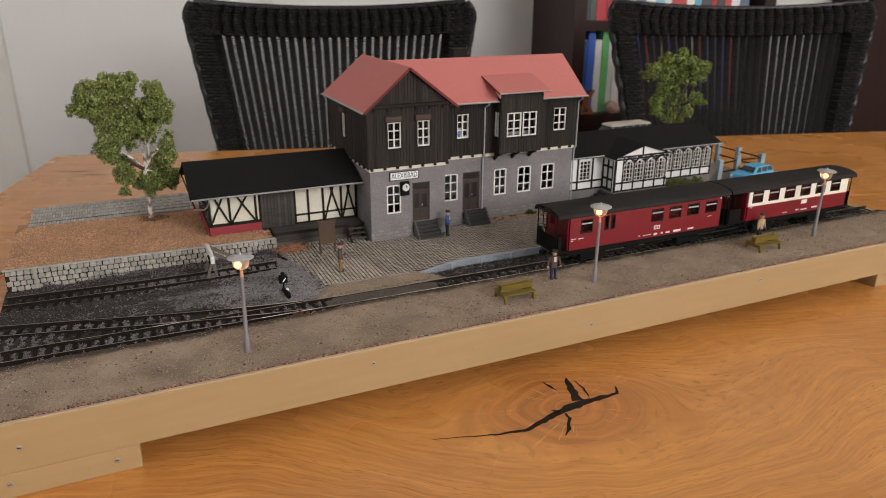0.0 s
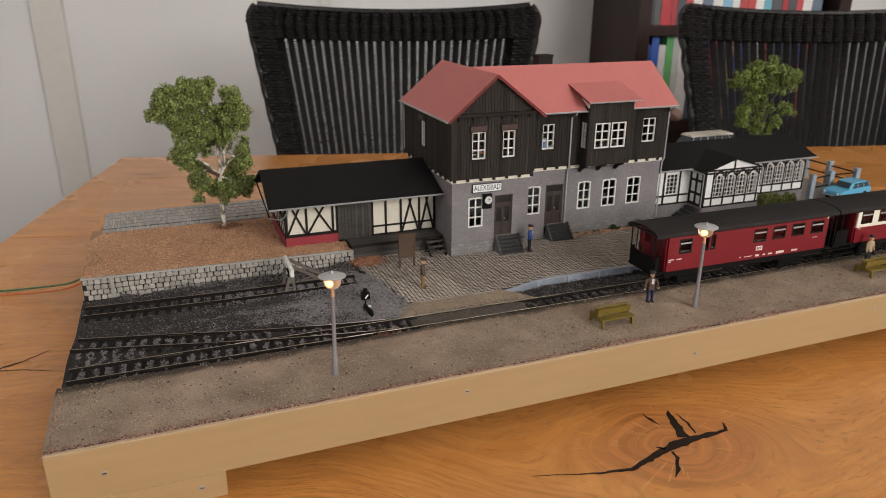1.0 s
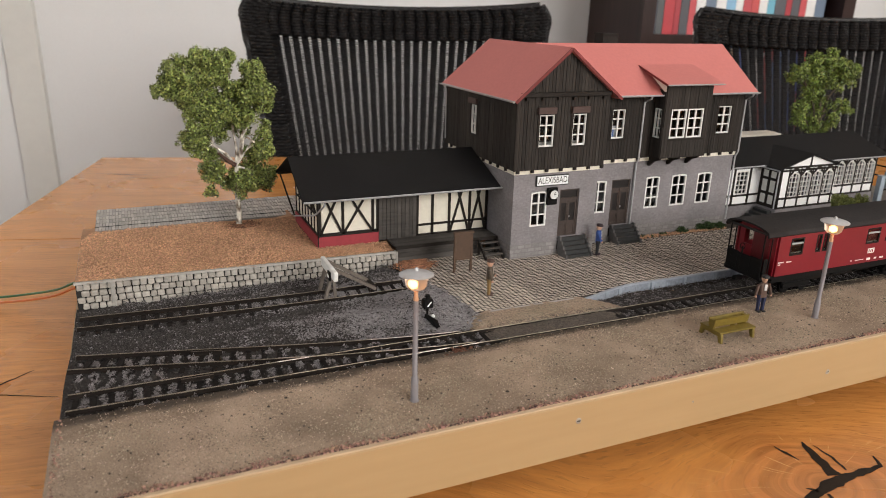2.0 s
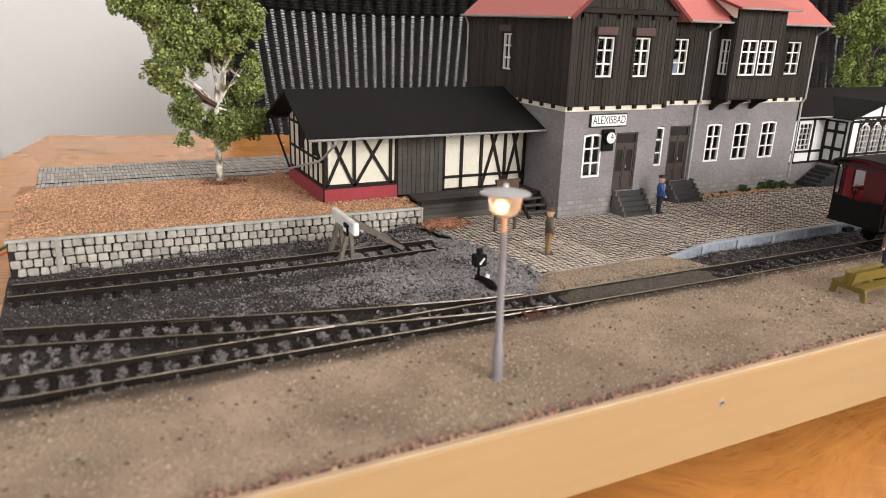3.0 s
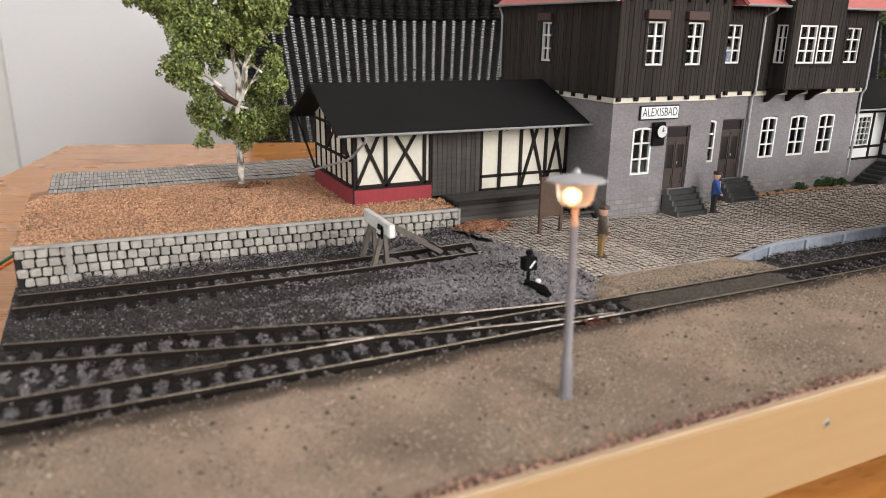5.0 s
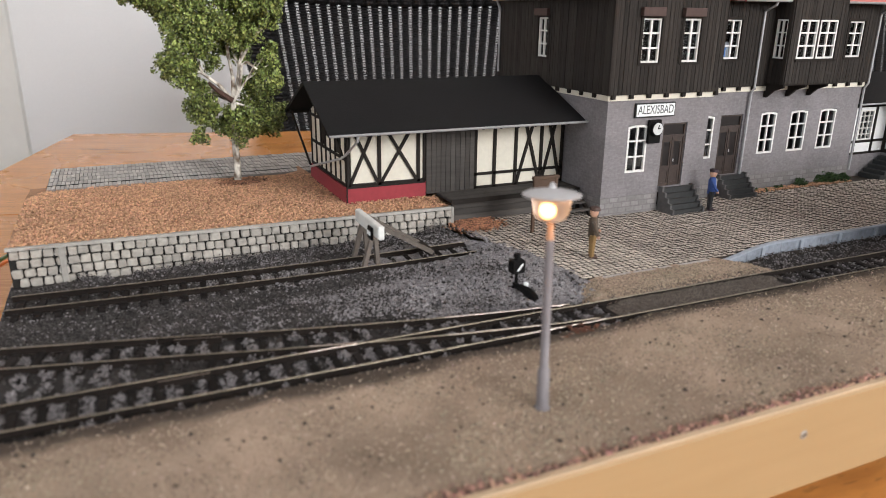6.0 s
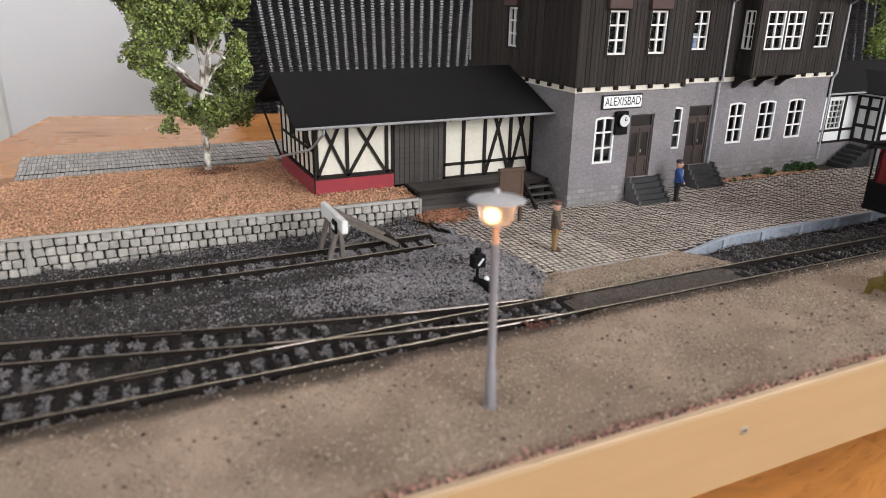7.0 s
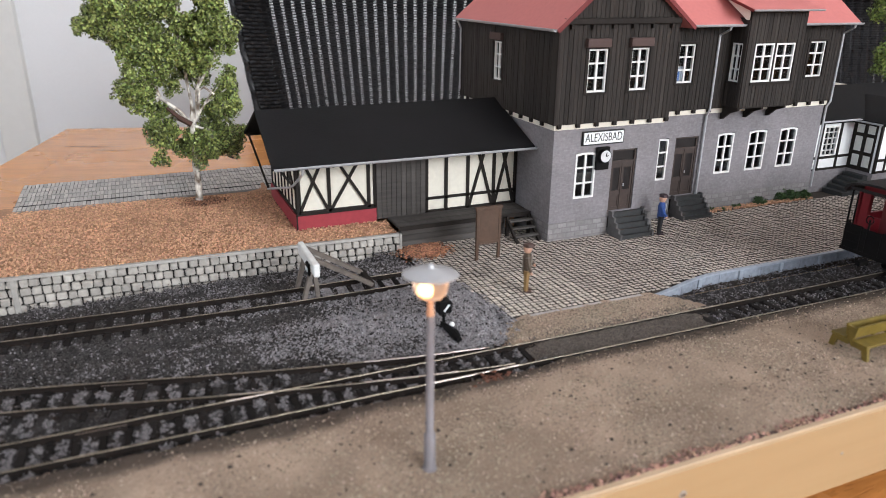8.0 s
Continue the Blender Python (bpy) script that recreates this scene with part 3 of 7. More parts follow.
# ---- the table: oiled oak boards with open knots ----
table = thing("dining_table", *tf(500, 500, -750), "heavy oiled oak dining table with a dark cracked knot", "table")
for d0, d1 in ((-90, 694), (694.4, 1026.5)):
    bm = rbox(fresh(), -364, 1900, d0, d1, -40, 0)
    bmesh.ops.bevel(bm, geom=[e for e in bm.edges if abs(e.verts[0].co.z) < 1 and abs(e.verts[1].co.z) < 1], offset=0.8, segments=2, affect="EDGES")
    part("plank", bm, M_TABLE, table)
for x, d in ((-250, 20), (1790, 20), (-250, 920), (1790, 920)):
    part("leg", rbox(fresh(), x - 45, x + 45, d - 45, d + 45, -750, -40), M_TABLE, table)


def crack(pts, widths, seed):
    """A ragged split in the table top, filled dark, along a line of points."""
    rnd = random.Random(seed)
    bm = fresh()
    fine = []
    for (a, wa), (b, wb) in zip(zip(pts, widths), zip(pts[1:], widths[1:])):
        a, b = Vector(a), Vector(b)
        n = max(2, int((b - a).length / 2.5))
        fine += [(a.lerp(b, i / n), wa + (wb - wa) * i / n) for i in range(n)]
    fine.append((Vector(pts[-1]), widths[-1]))
    rows = []
    for i, (p, w) in enumerate(fine):
        q = fine[min(i + 1, len(fine) - 1)][0] - fine[max(i - 1, 0)][0]
        s = Vector((-q.y, q.x)).normalized()
        k = rnd.uniform(-0.35, 0.35)
        rows.append([bm.verts.new((*(p + s * (w * rnd.uniform(0.35, 0.6) + k)), 0.16)), bm.verts.new((*(p - s * (w * rnd.uniform(0.35, 0.6) - k)), 0.16))])
    for a, b in zip(rows, rows[1:]):
        bm.faces.new((a[0], a[1], b[1], b[0]))
    return part("crack", bm, M_TABLE_DARK, table, "black filled split in the oak")


crack([(205, -37), (237, -46.7), (254, -50), (267, -46), (280, -42.5), (292, -40), (304, -39.6), (321, -39.7), (324.5, -33)],
      [0.2, 1.2, 2.4, 3.6, 4.2, 6.5, 4.0, 2.6, 0.6], 1)
crack([(303, -13), (301, -19), (298, -28), (295.5, -37)], [0.7, 4.0, 5.0, 7.0], 2)
crack([(306, -17), (306, -27), (304, -36)], [0.5, 1.4, 0.8], 3)
crack([(282, -45), (281, -50), (275.5, -57.5), (270, -62.5)], [2.0, 1.8, 2.2, 0.4], 4)
crack([(276, -39), (280, -42)], [0.5, 2.0], 5)
crack([(288, -11), (289, -17), (290, -23)], [0.4, 2.0, 0.3], 6)
crack([(-60, 166), (-41, 174.5), (-27, 185)], [2.4, 1.6, 0.4], 7)
crack([(-75, 172), (-37, 161.5), (-14, 151)], [1.4, 0.9, 0.3], 8)
crack([(-8, 668), (20, 655), (55, 642)], [0.3, 2.6, 0.3], 9)
crack([(23, 640), (40, 631), (58, 621)], [0.3, 1.8, 0.3], 10)

# ---- the diorama's wooden base ----
base = thing("diorama_base", 339, 160, 0, "pale plywood model railway base board on two wooden feet", "base board")
part("front_board", box(fresh(), -4, 678, 0, 10, 13.4, 38.2, 0.5), M_PLY, base, "pale varnished plywood front board")
part("edge_strip", box(fresh(), -3.8, 677.8, 0.3, 2.2, 38.2, 39.0, 0.2), M_PLYEDGE, base, "layered plywood edge")
part("glue_seam", box(fresh(), -3.8, 677.8, 2.2, 3.4, 38.2, 39.05, 0.2), M_GLUE, base, "dark brown glue seam behind the board's edge")
part("deck", box(fresh(), -4, 678, 10, 336, 22, 29), M_PLY, base)
part("side_board", box(fresh(), -4, 8, 10, 336, 13.4, 21.9), M_PLY, base)
part("side_board", box(fresh(), 670, 678, 10, 336, 13.4, 36), M_PLY, base)
part("back_board", box(fresh(), 8, 670, 326, 336, 13.4, 29), M_PLY, base)
for x, y in ((-1, 0.3), (-1, 280), (602, 4.0), (602, 280)):
    part("foot", box(fresh(), x, x + 68, y, y + 42, 0, 13.4, 0.5), M_PLY, base)
for x, z in ((18, 25.5), (186.4, 30), (329, 25), (469.4, 31), (246, 26.2), (56, 7.2), (11.4, 7.6)):
    k = 0.4 if x == 246 else 1.0
    bm = fresh()
    hull(bm, [[(x + r * math.cos(i * 0.524), y, z + r * math.sin(i * 0.524)) for i in range(12)] for r, y in ((1.35 * k, 0.1), (1.35 * k, -0.05), (1.1 * k, -0.15))])
    box(bm, x - 0.8 * k, x + 0.8 * k, -0.2, -0.1, z - 0.18 * k, z + 0.18 * k, mi=1)
    part("screw_head", bm, (M_SCREW, M_BLACK), base)


# ---- ground of the diorama ----
def bed_height(x, y):
    """Height of the ballast: lower along the siding, heaped before the paved yard."""
    k = min(1, max(0, (y - 98) / 34))
    low = 30.6 + 4.6 * min(1, max(0, (x - 30) / 130))
    h = 35.6 * (1 - k) + low * k
    h += 4.2 * math.exp(-((x - 172) / 20) ** 2 - ((y - 124) / 24) ** 2)
    h += 1.5 * math.exp(-((y - 113) / 8) ** 2) * min(1, max(0, (x - 20) / 40))
    if x > 246:
        h -= 2.4 * min(1, max(0, (y - 77) / 6)) * min(1, (x - 246) / 24)
    # the siding lies in a shallow trough
    rail, mid = 34.2 + 2.8 * max(0.0, x / 158) ** 1.35, 160.2 - 0.0735 * x
    deep = math.exp(-((y - mid) / 9.5) ** 4) * min(1, max(0, (172 - x) / 6))
    h -= max(0.0, h - (rail - 2.7)) * deep
    return h + (0.5 - 0.3 * deep) * noise.noise(Vector((x * 0.09, y * 0.09, 0)))


def sheet(x0, x1, y0, y1, step, height, keep=None):
    bm = fresh()
    nx, ny = max(1, round((x1 - x0) / step)), max(1, round((y1 - y0) / step))
    g = [[bm.verts.new((x0 + (x1 - x0) * i / nx, y0 + (y1 - y0) * j / ny, height(x0 + (x1 - x0) * i / nx, y0 + (y1 - y0) * j / ny)))
          for j in range(ny + 1)] for i in range(nx + 1)]
    for i in range(nx):
        for j in range(ny):
            if keep is None or keep(x0 + (x1 - x0) * (i + 0.5) / nx, y0 + (y1 - y0) * (j + 0.5) / ny):
                bm.faces.new((g[i][j], g[i + 1][j], g[i + 1][j + 1], g[i][j + 1]))
    return bm


def sand_height(x, y):
    rag = 1.4 * noise.noise(Vector((x * 0.12, 0, 6))) + 0.7 * noise.noise(Vector((x * 0.4, 0, 2)))
    left = min(1, max(0, (192 - x) / 14))
    edge = 61.6 - 1.4 * left + 0.7 * rag
    h = 38.75 - 0.9 * min(1, max(0, (y - edge + 9) / 9)) ** 2 - 0.75 * max(0, y - edge)
    return h + 0.35 * noise.noise(Vector((x * 0.05, y * 0.05, 3))) + 0.12 * noise.noise(Vector((x * 0.4, y * 0.4, 7)))


def yard_edge(y):
    """Where the paved yard begins beside the ballast heap."""
    return 171 + 14 * min(1, max(0, (178 - y) / 80)) + 0.8 * math.sin(y * 0.5)


def platform_edge(x):
    """The front line of the paved yard: it widens out beyond the crossing."""
    k = min(1, max(0, (x - 246) / 45))
    return 93.6 + 7.6 * k * k * (3 - 2 * k)


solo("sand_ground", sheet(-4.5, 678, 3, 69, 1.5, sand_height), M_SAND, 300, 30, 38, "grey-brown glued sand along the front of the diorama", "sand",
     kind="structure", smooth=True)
solo("ballast_ground", sheet(-3.3, 678, 60, 187, 2.2, bed_height, lambda x, y: y < 96 or x < yard_edge(y) + 1.2), M_BALLASTBED, 300, 100, 36,
     "dark soil under the model tracks", "ballast", kind="structure", smooth=True)


def crossing_height(x, y):
    rag = 5.0 * noise.noise(Vector((x * 0.06, y * 0.2, 8)))
    h = 37.3 + 0.3 * noise.noise(Vector((x * 0.3, y * 0.3, 1))) + 0.25 * noise.noise(Vector((x * 0.08, y * 0.1, 4)))
    lo, hi = 188 + rag, 251 + rag
    return h - 0.22 * max(0, lo - x) - 0.22 * max(0, x - hi)


def verge_height(x, y):
    """Pale sand between the far rail and the yard, crumbling away towards both ends and the rail."""
    rag = 4.0 * noise.noise(Vector((x * 0.12, y * 0.12, 18))) + 1.6 * noise.noise(Vector((x * 0.5, y * 0.5, 3)))
    h = 38.25 + 0.3 * noise.noise(Vector((x * 0.2, y * 0.2, 5)))
    lo, hi = 184 + 0.35 * (y - 76) + rag, 258 - 0.5 * (y - 76) + rag
    return h - 0.3 * max(0, lo - x) - 0.3 * max(0, x - hi) - 0.5 * max(0, 78.2 + 0.2 * rag - y)


M_DIRT = mat("trodden dirt", (0.185, 0.155, 0.125), 0.95, var=0.4, s1=1900, s2=45, bump=0.8, bs=2400, dist=0.5, tint=(0.12, 0.10, 0.083), s3=60)
solo("crossing_ground", sheet(172, 272, 60.0, 76, 1.0, crossing_height), M_DIRT, 215, 78, 37.5, "dark dirt filled between the rails at the crossing", "crossing", kind="structure", smooth=True)
solo("crossing_verge", sheet(172, 270, 75.6, 95.2, 1.0, verge_height), M_VERGE, 215, 86, 37.5, "strip of pale sand between the rails and the paved yard", "sand", kind="structure", smooth=True)

rs = random.Random(4)
spots = [(x, y, sand_height(x, y) + 0.08) for x, y in ((rs.uniform(1, 677), rs.uniform(3, 60)) for _ in range(3000))]
stuff("pale_grains", chips(spots, 0.12, 0.36, 0.7), mat("pale pinkish grains", (0.54, 0.42, 0.34), 0.85, var=0.2, rnd=0.45, hue=0.03, island=True), "pale and pinkish stone grains on the sand", "sand")
spots = []
for _ in range(13000):
    x, y = rs.uniform(176, 264), rs.uniform(61.5, 76)
    if crossing_height(x, y) > 35.5:
        spots.append((x, y, crossing_height(x, y) + 0.02))
for _ in range(1300):
    x, y = rs.uniform(184, 258), 75.8 + abs(rs.gauss(0, 1.9))
    if verge_height(x, y) > 36.2:
        spots.append((x, y, verge_height(x, y) + 0.04))
stuff("crossing_grit", chips(spots, 0.16, 0.42, 0.7), mat("brown grit", (0.105, 0.088, 0.074), 0.95, var=0.3, rnd=0.5, island=True), "dark brown grit between the rails", "soil")
spots = []
for _ in range(62000):
    x, y = rs.uniform(-3.5, 677), rs.uniform(2, 62)
    if y > 55.5 - 4.5 * min(1, max(0, (200 - x) / 110)) and rs.random() < 0.85:
        continue
    if rs.random() < 0.35 + 0.65 * (noise.noise(Vector((x * 0.03, y * 0.05, 9))) > -0.1):
        spots.append((x, y, sand_height(x, y) + 0.02))
for _ in range(5200):
    x, y = rs.uniform(176, 266), rs.uniform(76.5, 93.4)
    if verge_height(x, y) > 36.4:
        spots.append((x, y, verge_height(x, y) + 0.05))
stuff("sand_grains", chips(spots, 0.16, 0.42, 0.7), M_GRAINS, "scattered pale and dark sand grains", "sand")
spots = [(x, y, sand_height(x, y) + 0.1) for x, y in ((rs.uniform(1, 677), rs.uniform(3, 57)) for _ in range(620))]
stuff("dark_crumbs", chips(spots, 0.16, 0.74, 0.6), mat("dark crumbs", (0.05, 0.04, 0.032), 0.9, var=0.3), "dark soil crumbs scattered on the sand", "soil")
spots = []
for _ in range(7000):
    x = rs.uniform(-3.5, 677.5)
    heap = 0.72 + noise.noise(Vector((x * 0.03, 0, 31))) + 0.6 * noise.noise(Vector((x * 0.15, 0, 5)))
    if rs.random() < heap:
        spots.append((x, 2.0 + abs(rs.gauss(0, 0.75 + 0.9 * max(0, heap))), 38.7 + rs.uniform(-0.1, 0.7)))
spots += [(-3 + abs(rs.gauss(0, 1.0)), rs.uniform(3, 58), 38.6 + rs.uniform(0, 0.4)) for _ in range(90)]
stuff("edge_pebbles", chips(spots, 0.24, 0.7), M_PEBBLE, "reddish and pale pebbles glued along the front edge", "pebbles")
spots = [(160.5 + rs.gauss(0, 3.4), 59.5 + rs.gauss(0, 1.6), 38.1 + rs.uniform(-0.1, 0.6)) for _ in range(38)]
stuff("rust_crumbs", chips(spots, 0.5, 1.1), mat("rust brown crumbs", (0.12, 0.05, 0.03), 0.9), "rust-brown crumbs beside the near rail", "soil")
def bed_line(x):
    """Where the turnout's ballast ends and the open ground between the tracks begins."""
    return max(81.0, 118 - 0.25 * x)


spots, dark, lumps, extra = [], [], [], []
for _ in range(130000):
    x, y = rs.uniform(-3, 204), rs.uniform(80, 183)
    if y < bed_line(x) or x > yard_edge(max(y, 98)) + rs.uniform(0, 4.0) or (y < 96 and x > 188 + rs.uniform(0, 5)):
        continue
    light = min(0.97, max(0.05, (x - 70) / 95 + 0.9 * noise.noise(Vector((x * 0.04, y * 0.07, 2))) + 0.35 * noise.noise(Vector((x * 0.2, y * 0.3, 6)))))
    if y > 164:
        light = min(light, 0.25)
    top = min(38.0, max(bed_height(x, y), 37.4)) if x > yard_edge(max(y, 98)) - 0.5 and y > 93 else bed_height(x, y)
    near_rail = math.exp(-((y - 160.2 + 0.0735 * x) / 9.0) ** 4) if x < 168 else 0.0
    tuft = (1.5 - 1.2 * near_rail) * max(0.0, noise.noise(Vector((x * 0.42, y * 0.42, 11)))) * (0.35 + light)
    (spots if rs.random() < light else dark).append((x, y, top + tuft + rs.uniform(0, 0.45)))
stuff("light_ballast", chips(spots, 0.2, 0.58), mat("pale grey ballast", (0.245, 0.232, 0.238), 0.85, var=0.3, s2=40, rnd=0.35, island=True),
      "loose grey-violet ballast stones between the tracks", "ballast")
stuff("dark_ballast", chips(dark, 0.2, 0.48), M_BALLAST, "dark oily ballast around the siding", "ballast")
for _ in range(70000):
    x, y = rs.uniform(-3, 677), rs.uniform(58.5, 118)
    limit = bed_line(x) if x < 190 else platform_edge(x) - 0.6
    if y > limit or 190 < x < 246 or (x > 246 and (y < 62.4 or (75.5 < y < 78 and rs.random() < 0.5))):
        continue
    off = abs((x - 1.5 + 3.3) % 6.6 - 3.3)
    off2 = abs((x - 4.5 + 3.3) % 6.6 - 3.3)
    on_tie = off < 1.4 if y < 82 else off2 < 1.4
    if x > 246:
        on_tie = y < 80 and off < 1.2 and rs.random() < 0.6
    if on_tie and rs.random() < 0.8:
        continue
    clump = noise.noise(Vector((x * 0.22, y * 0.22, 21)))
    if clump < -0.22 and rs.random() < 0.7:
        continue
    place = (x, y, bed_height(x, y) + rs.uniform(0.0, 0.8) + 0.7 * max(0.0, clump))
    if x < 190 or rs.random() < 0.48 - 0.5 * clump:
        extra.append(place)
    else:
        lumps.append(place)
# foam-like heaps of ballast in the bays between the sleepers
for _ in range(3000):
    x, y = rs.uniform(1.5, 188), rs.uniform(59.5, 116)
    off = abs((x - (1.5 if y < 82 else 4.5) + 3.3) % 6.6 - 3.3)
    if y > bed_line(x) - 1 or off < 1.7 or noise.noise(Vector((x * 0.06, y * 0.09, 41))) < -0.18:
        continue
    r = rs.uniform(0.35, 0.95)
    for _ in range(int(34 * r)):
        dx, dy, dz = rs.gauss(0, 0.62 * r), rs.gauss(0, 0.62 * r), abs(rs.gauss(0, 0.7 * r))
        lumps.append((x + dx, y + dy, bed_height(x, y) + 0.3 + dz))
for _ in range(420):
    x = rs.uniform(18, 168)
    grow = noise.noise(Vector((x * 0.07, 3, 12))) + 0.25
    if grow < 0 or rs.random() > 0.35 + grow:
        continue
    y, r = 183.2 - 6.4 * x / 172 - abs(rs.gauss(0, 2.2)), rs.uniform(0.5, 1.5) * (0.7 + grow)
    for _ in range(int(26 * r)):
        place = (x + rs.gauss(0, 0.8 * r), min(y + rs.gauss(0, 0.7 * r), 184.0 - 6.4 * x / 172), bed_height(x, y) + 0.2 + abs(rs.gauss(0, 0.95 * r)))
        (lumps if rs.random() < 0.45 else extra).append(place)
stuff("track_soil", chips(extra, 0.16, 0.44), M_BALLAST, "dark lumpy soil along the platform track", "ballast")
stuff("track_ballast", chips(lumps, 0.15, 0.46), mat("weathered track ballast", (0.185, 0.172, 0.175), 0.85, var=0.35, s2=35, rnd=0.55, island=True),
      "lumpy grey ballast between the sleepers", "ballast")
spots = [(x, sand_edge, sand_height(x, sand_edge) + 0.05) for x, sand_edge in ((rs.uniform(0, 677), 59.5 - abs(rs.gauss(0, 3.6))) for _ in range(5000))]
stuff("track_dirt", chips(spots, 0.12, 0.34), mat("dark track dirt", (0.07, 0.055, 0.044), 0.95, var=0.3, rnd=0.4, island=True), "dark gritty dirt strewn beside the near rail", "soil")


# ---- tracks ----
def curve_at(knots, x):
    """A smooth line through a few knots (x, y, z)."""
    for i in range(len(knots) - 1):
        if x <= knots[i + 1][0] or i == len(knots) - 2:
            p0, p1, p2, p3 = knots[max(i - 1, 0)], knots[i], knots[i + 1], knots[min(i + 2, len(knots) - 1)]
            t = (x - p1[0]) / (p2[0] - p1[0])
            out = []
            for k in (1, 2):
                m1 = (p2[k] - p0[k]) / (p2[0] - p0[0]) * (p2[0] - p1[0])
                m2 = (p3[k] - p1[k]) / (p3[0] - p1[0]) * (p2[0] - p1[0])
                out.append((2 * t**3 - 3 * t**2 + 1) * p1[k] + (t**3 - 2 * t**2 + t) * m1 + (-2 * t**3 + 3 * t**2) * p2[k] + (t**3 - t**2) * m2)
            return out


def rail_run(parent, knots, side, x0, x1, top=None):
    body, head = fresh(), fresh()
    rb, rh = [], []
    n = max(2, int((x1 - x0) / 6))
    for i in range(n + 1):
        x = x0 + (x1 - x0) * i / n
        y, z = curve_at(knots, x)
        y2, _ = curve_at(knots, x + 0.5)
        s = Vector((-(y2 - y), 0.5, 0)).normalized()
        c = Vector((x, y, z)) + s * side
        rb.append([c + s * a + Vector((0, 0, b)) for a, b in ((-0.6, -2.1), (0.6, -2.1), (0.25, -1.6), (0.25, -0.65), (0.35, -0.4), (0.34, -0.14), (-0.34, -0.14), (-0.35, -0.4), (-0.25, -0.65), (-0.25, -1.6))])
        rh.append([c + s * a + Vector((0, 0, b)) for a, b in ((-0.30, -0.14), (0.30, -0.14), (0.24, -0.03), (0.14, 0), (-0.14, 0), (-0.24, -0.03))])
    rail = part("rail", hull(body, rb), M_RAIL, parent)
    part("railhead", hull(head, rh), top or M_RAILTOP, rail, "dull brown rail head" if top else "worn shiny rail head")


def polish(parent, knots, side, x0, x1):
    """A stretch of bright, worn-off metal on top of a rail."""
    rings = []
    for i in range(9):
        x = x0 + (x1 - x0) * i / 8
        y, z = curve_at(knots, x)
        rings.append([(x, y + side + a, z + b) for a, b in ((-0.34, -0.1), (0.34, -0.1), (0.28, 0.0), (0.16, 0.04), (-0.16, 0.04), (-0.28, 0.0))])
    part("polished_railhead", hull(fresh(), rings), M_RAILBRIGHT, parent, "bright polished rail head")


SLEEPER = {}


def sleepers(parent, knots, x0, x1, pitch=6.6, half=11.0):
    if half not in SLEEPER:
        bm = fresh()
        box(bm, -1.15, 1.15, -half, half, -1.3, 0, 0.2)
        for s in (-6, 6):
            box(bm, -0.9, 0.9, s - 1.5, s + 1.5, 0, 0.35)
        SLEEPER[half] = mesh_from(bm, "sleeper", M_SLEEPER, Vector(), False)
    x = x0
    while x < x1:
        y, z = curve_at(knots, x)
        y2, _ = curve_at(knots, x + 0.5)
        piece("sleeper", SLEEPER[half], parent, x, y, z - 1.95, math.degrees(math.atan2(y2 - y, 0.5)) + random.uniform(-1.5, 1.5))
        x += pitch


MAIN = [(-2, 71.4, 38.3), (155, 69.8, 38.3), (350, 68.2, 38.3), (677, 69.2, 38.3)]
TURNOUT = [(-2, 107.2, 38.2), (45, 96.2, 38.2), (75, 88.6, 38.2), (107, 81.4, 38.2), (145, 74.6, 38.2), (172, 71.2, 38.25), (190, 69.9, 38.3)]
SIDING = [(-2, 160.2, 34.2), (50, 156.2, 34.6), (110, 151.6, 35.6), (158, 148.6, 37.1), (168, 148.0, 37.3)]
main_track = thing("main_track", 300, 69, 36, "narrow-gauge model track with worn rails on dark sleepers", "track")
sleepers(main_track, MAIN, 1.5, 190)
sleepers(main_track, MAIN, 250, 676)
for s in (-6.4, 6.4):
    rail_run(main_track, MAIN, s, -1, 677)
branch = thing("branch_track", 80, 88, 36, "curved model turnout track joining the main line", "track")
sleepers(branch, TURNOUT, 4.5, 100)
rail_run(branch, TURNOUT, 6.4, -1, 168)
rail_run(branch, TURNOUT, -6.4, -1, 172)
for line, x0, x1, s in ((TURNOUT, 46, 59, 4.4), (MAIN, 41, 54, 4.5)):
    rail_run(branch, line, s, x0, x1, M_RAILDULL)
for line, s, x0, x1 in ((TURNOUT, 6.4, 126, 167), (TURNOUT, -6.4, 122, 152), (TURNOUT, -6.4, 82, 95), (MAIN, 6.4, 81, 95), (MAIN, -6.4, 140, 172)):
    polish(branch, line, s, x0, x1)
siding = thing("siding_track", 80, 154, 33, "weathered dead-end model siding below the stone wall", "track")
sleepers(siding, SIDING, 2, 167)
for s in (-6.4, 6.4):
    rail_run(siding, SIDING, s, -1, 167)


# ---- stone retaining wall with its gravel terrace ----
def wall_y(x):
    return 185.2 - 6.4 * x / 172


retaining = thing("retaining_wall", 86, 184, 30, "low retaining wall of grey ashlar blocks with black joints", "stone wall", kind="structure")
core = fresh()
hull(core, [[(x, wall_y(x) + 1.0, z), (x, wall_y(x) + 6, z), (x, wall_y(x) + 6, 45), (x, wall_y(x) + 1.0, 45)] for x, z in ((-2.4, 28), (172.5, 30))])
part("core", core, M_MORTAR, retaining)
cap = fresh()
hull(cap, [[(x, wall_y(x) - 0.8, 44.9), (x, wall_y(x) + 1.6, 44.9), (x, wall_y(x) + 1.3, 46.0), (x, wall_y(x) - 0.4, 46.0)] for x in (-2.9, 55, 110, 173.3)])
part("coping", cap, M_STONECAP, retaining, "rough grey stone coping")
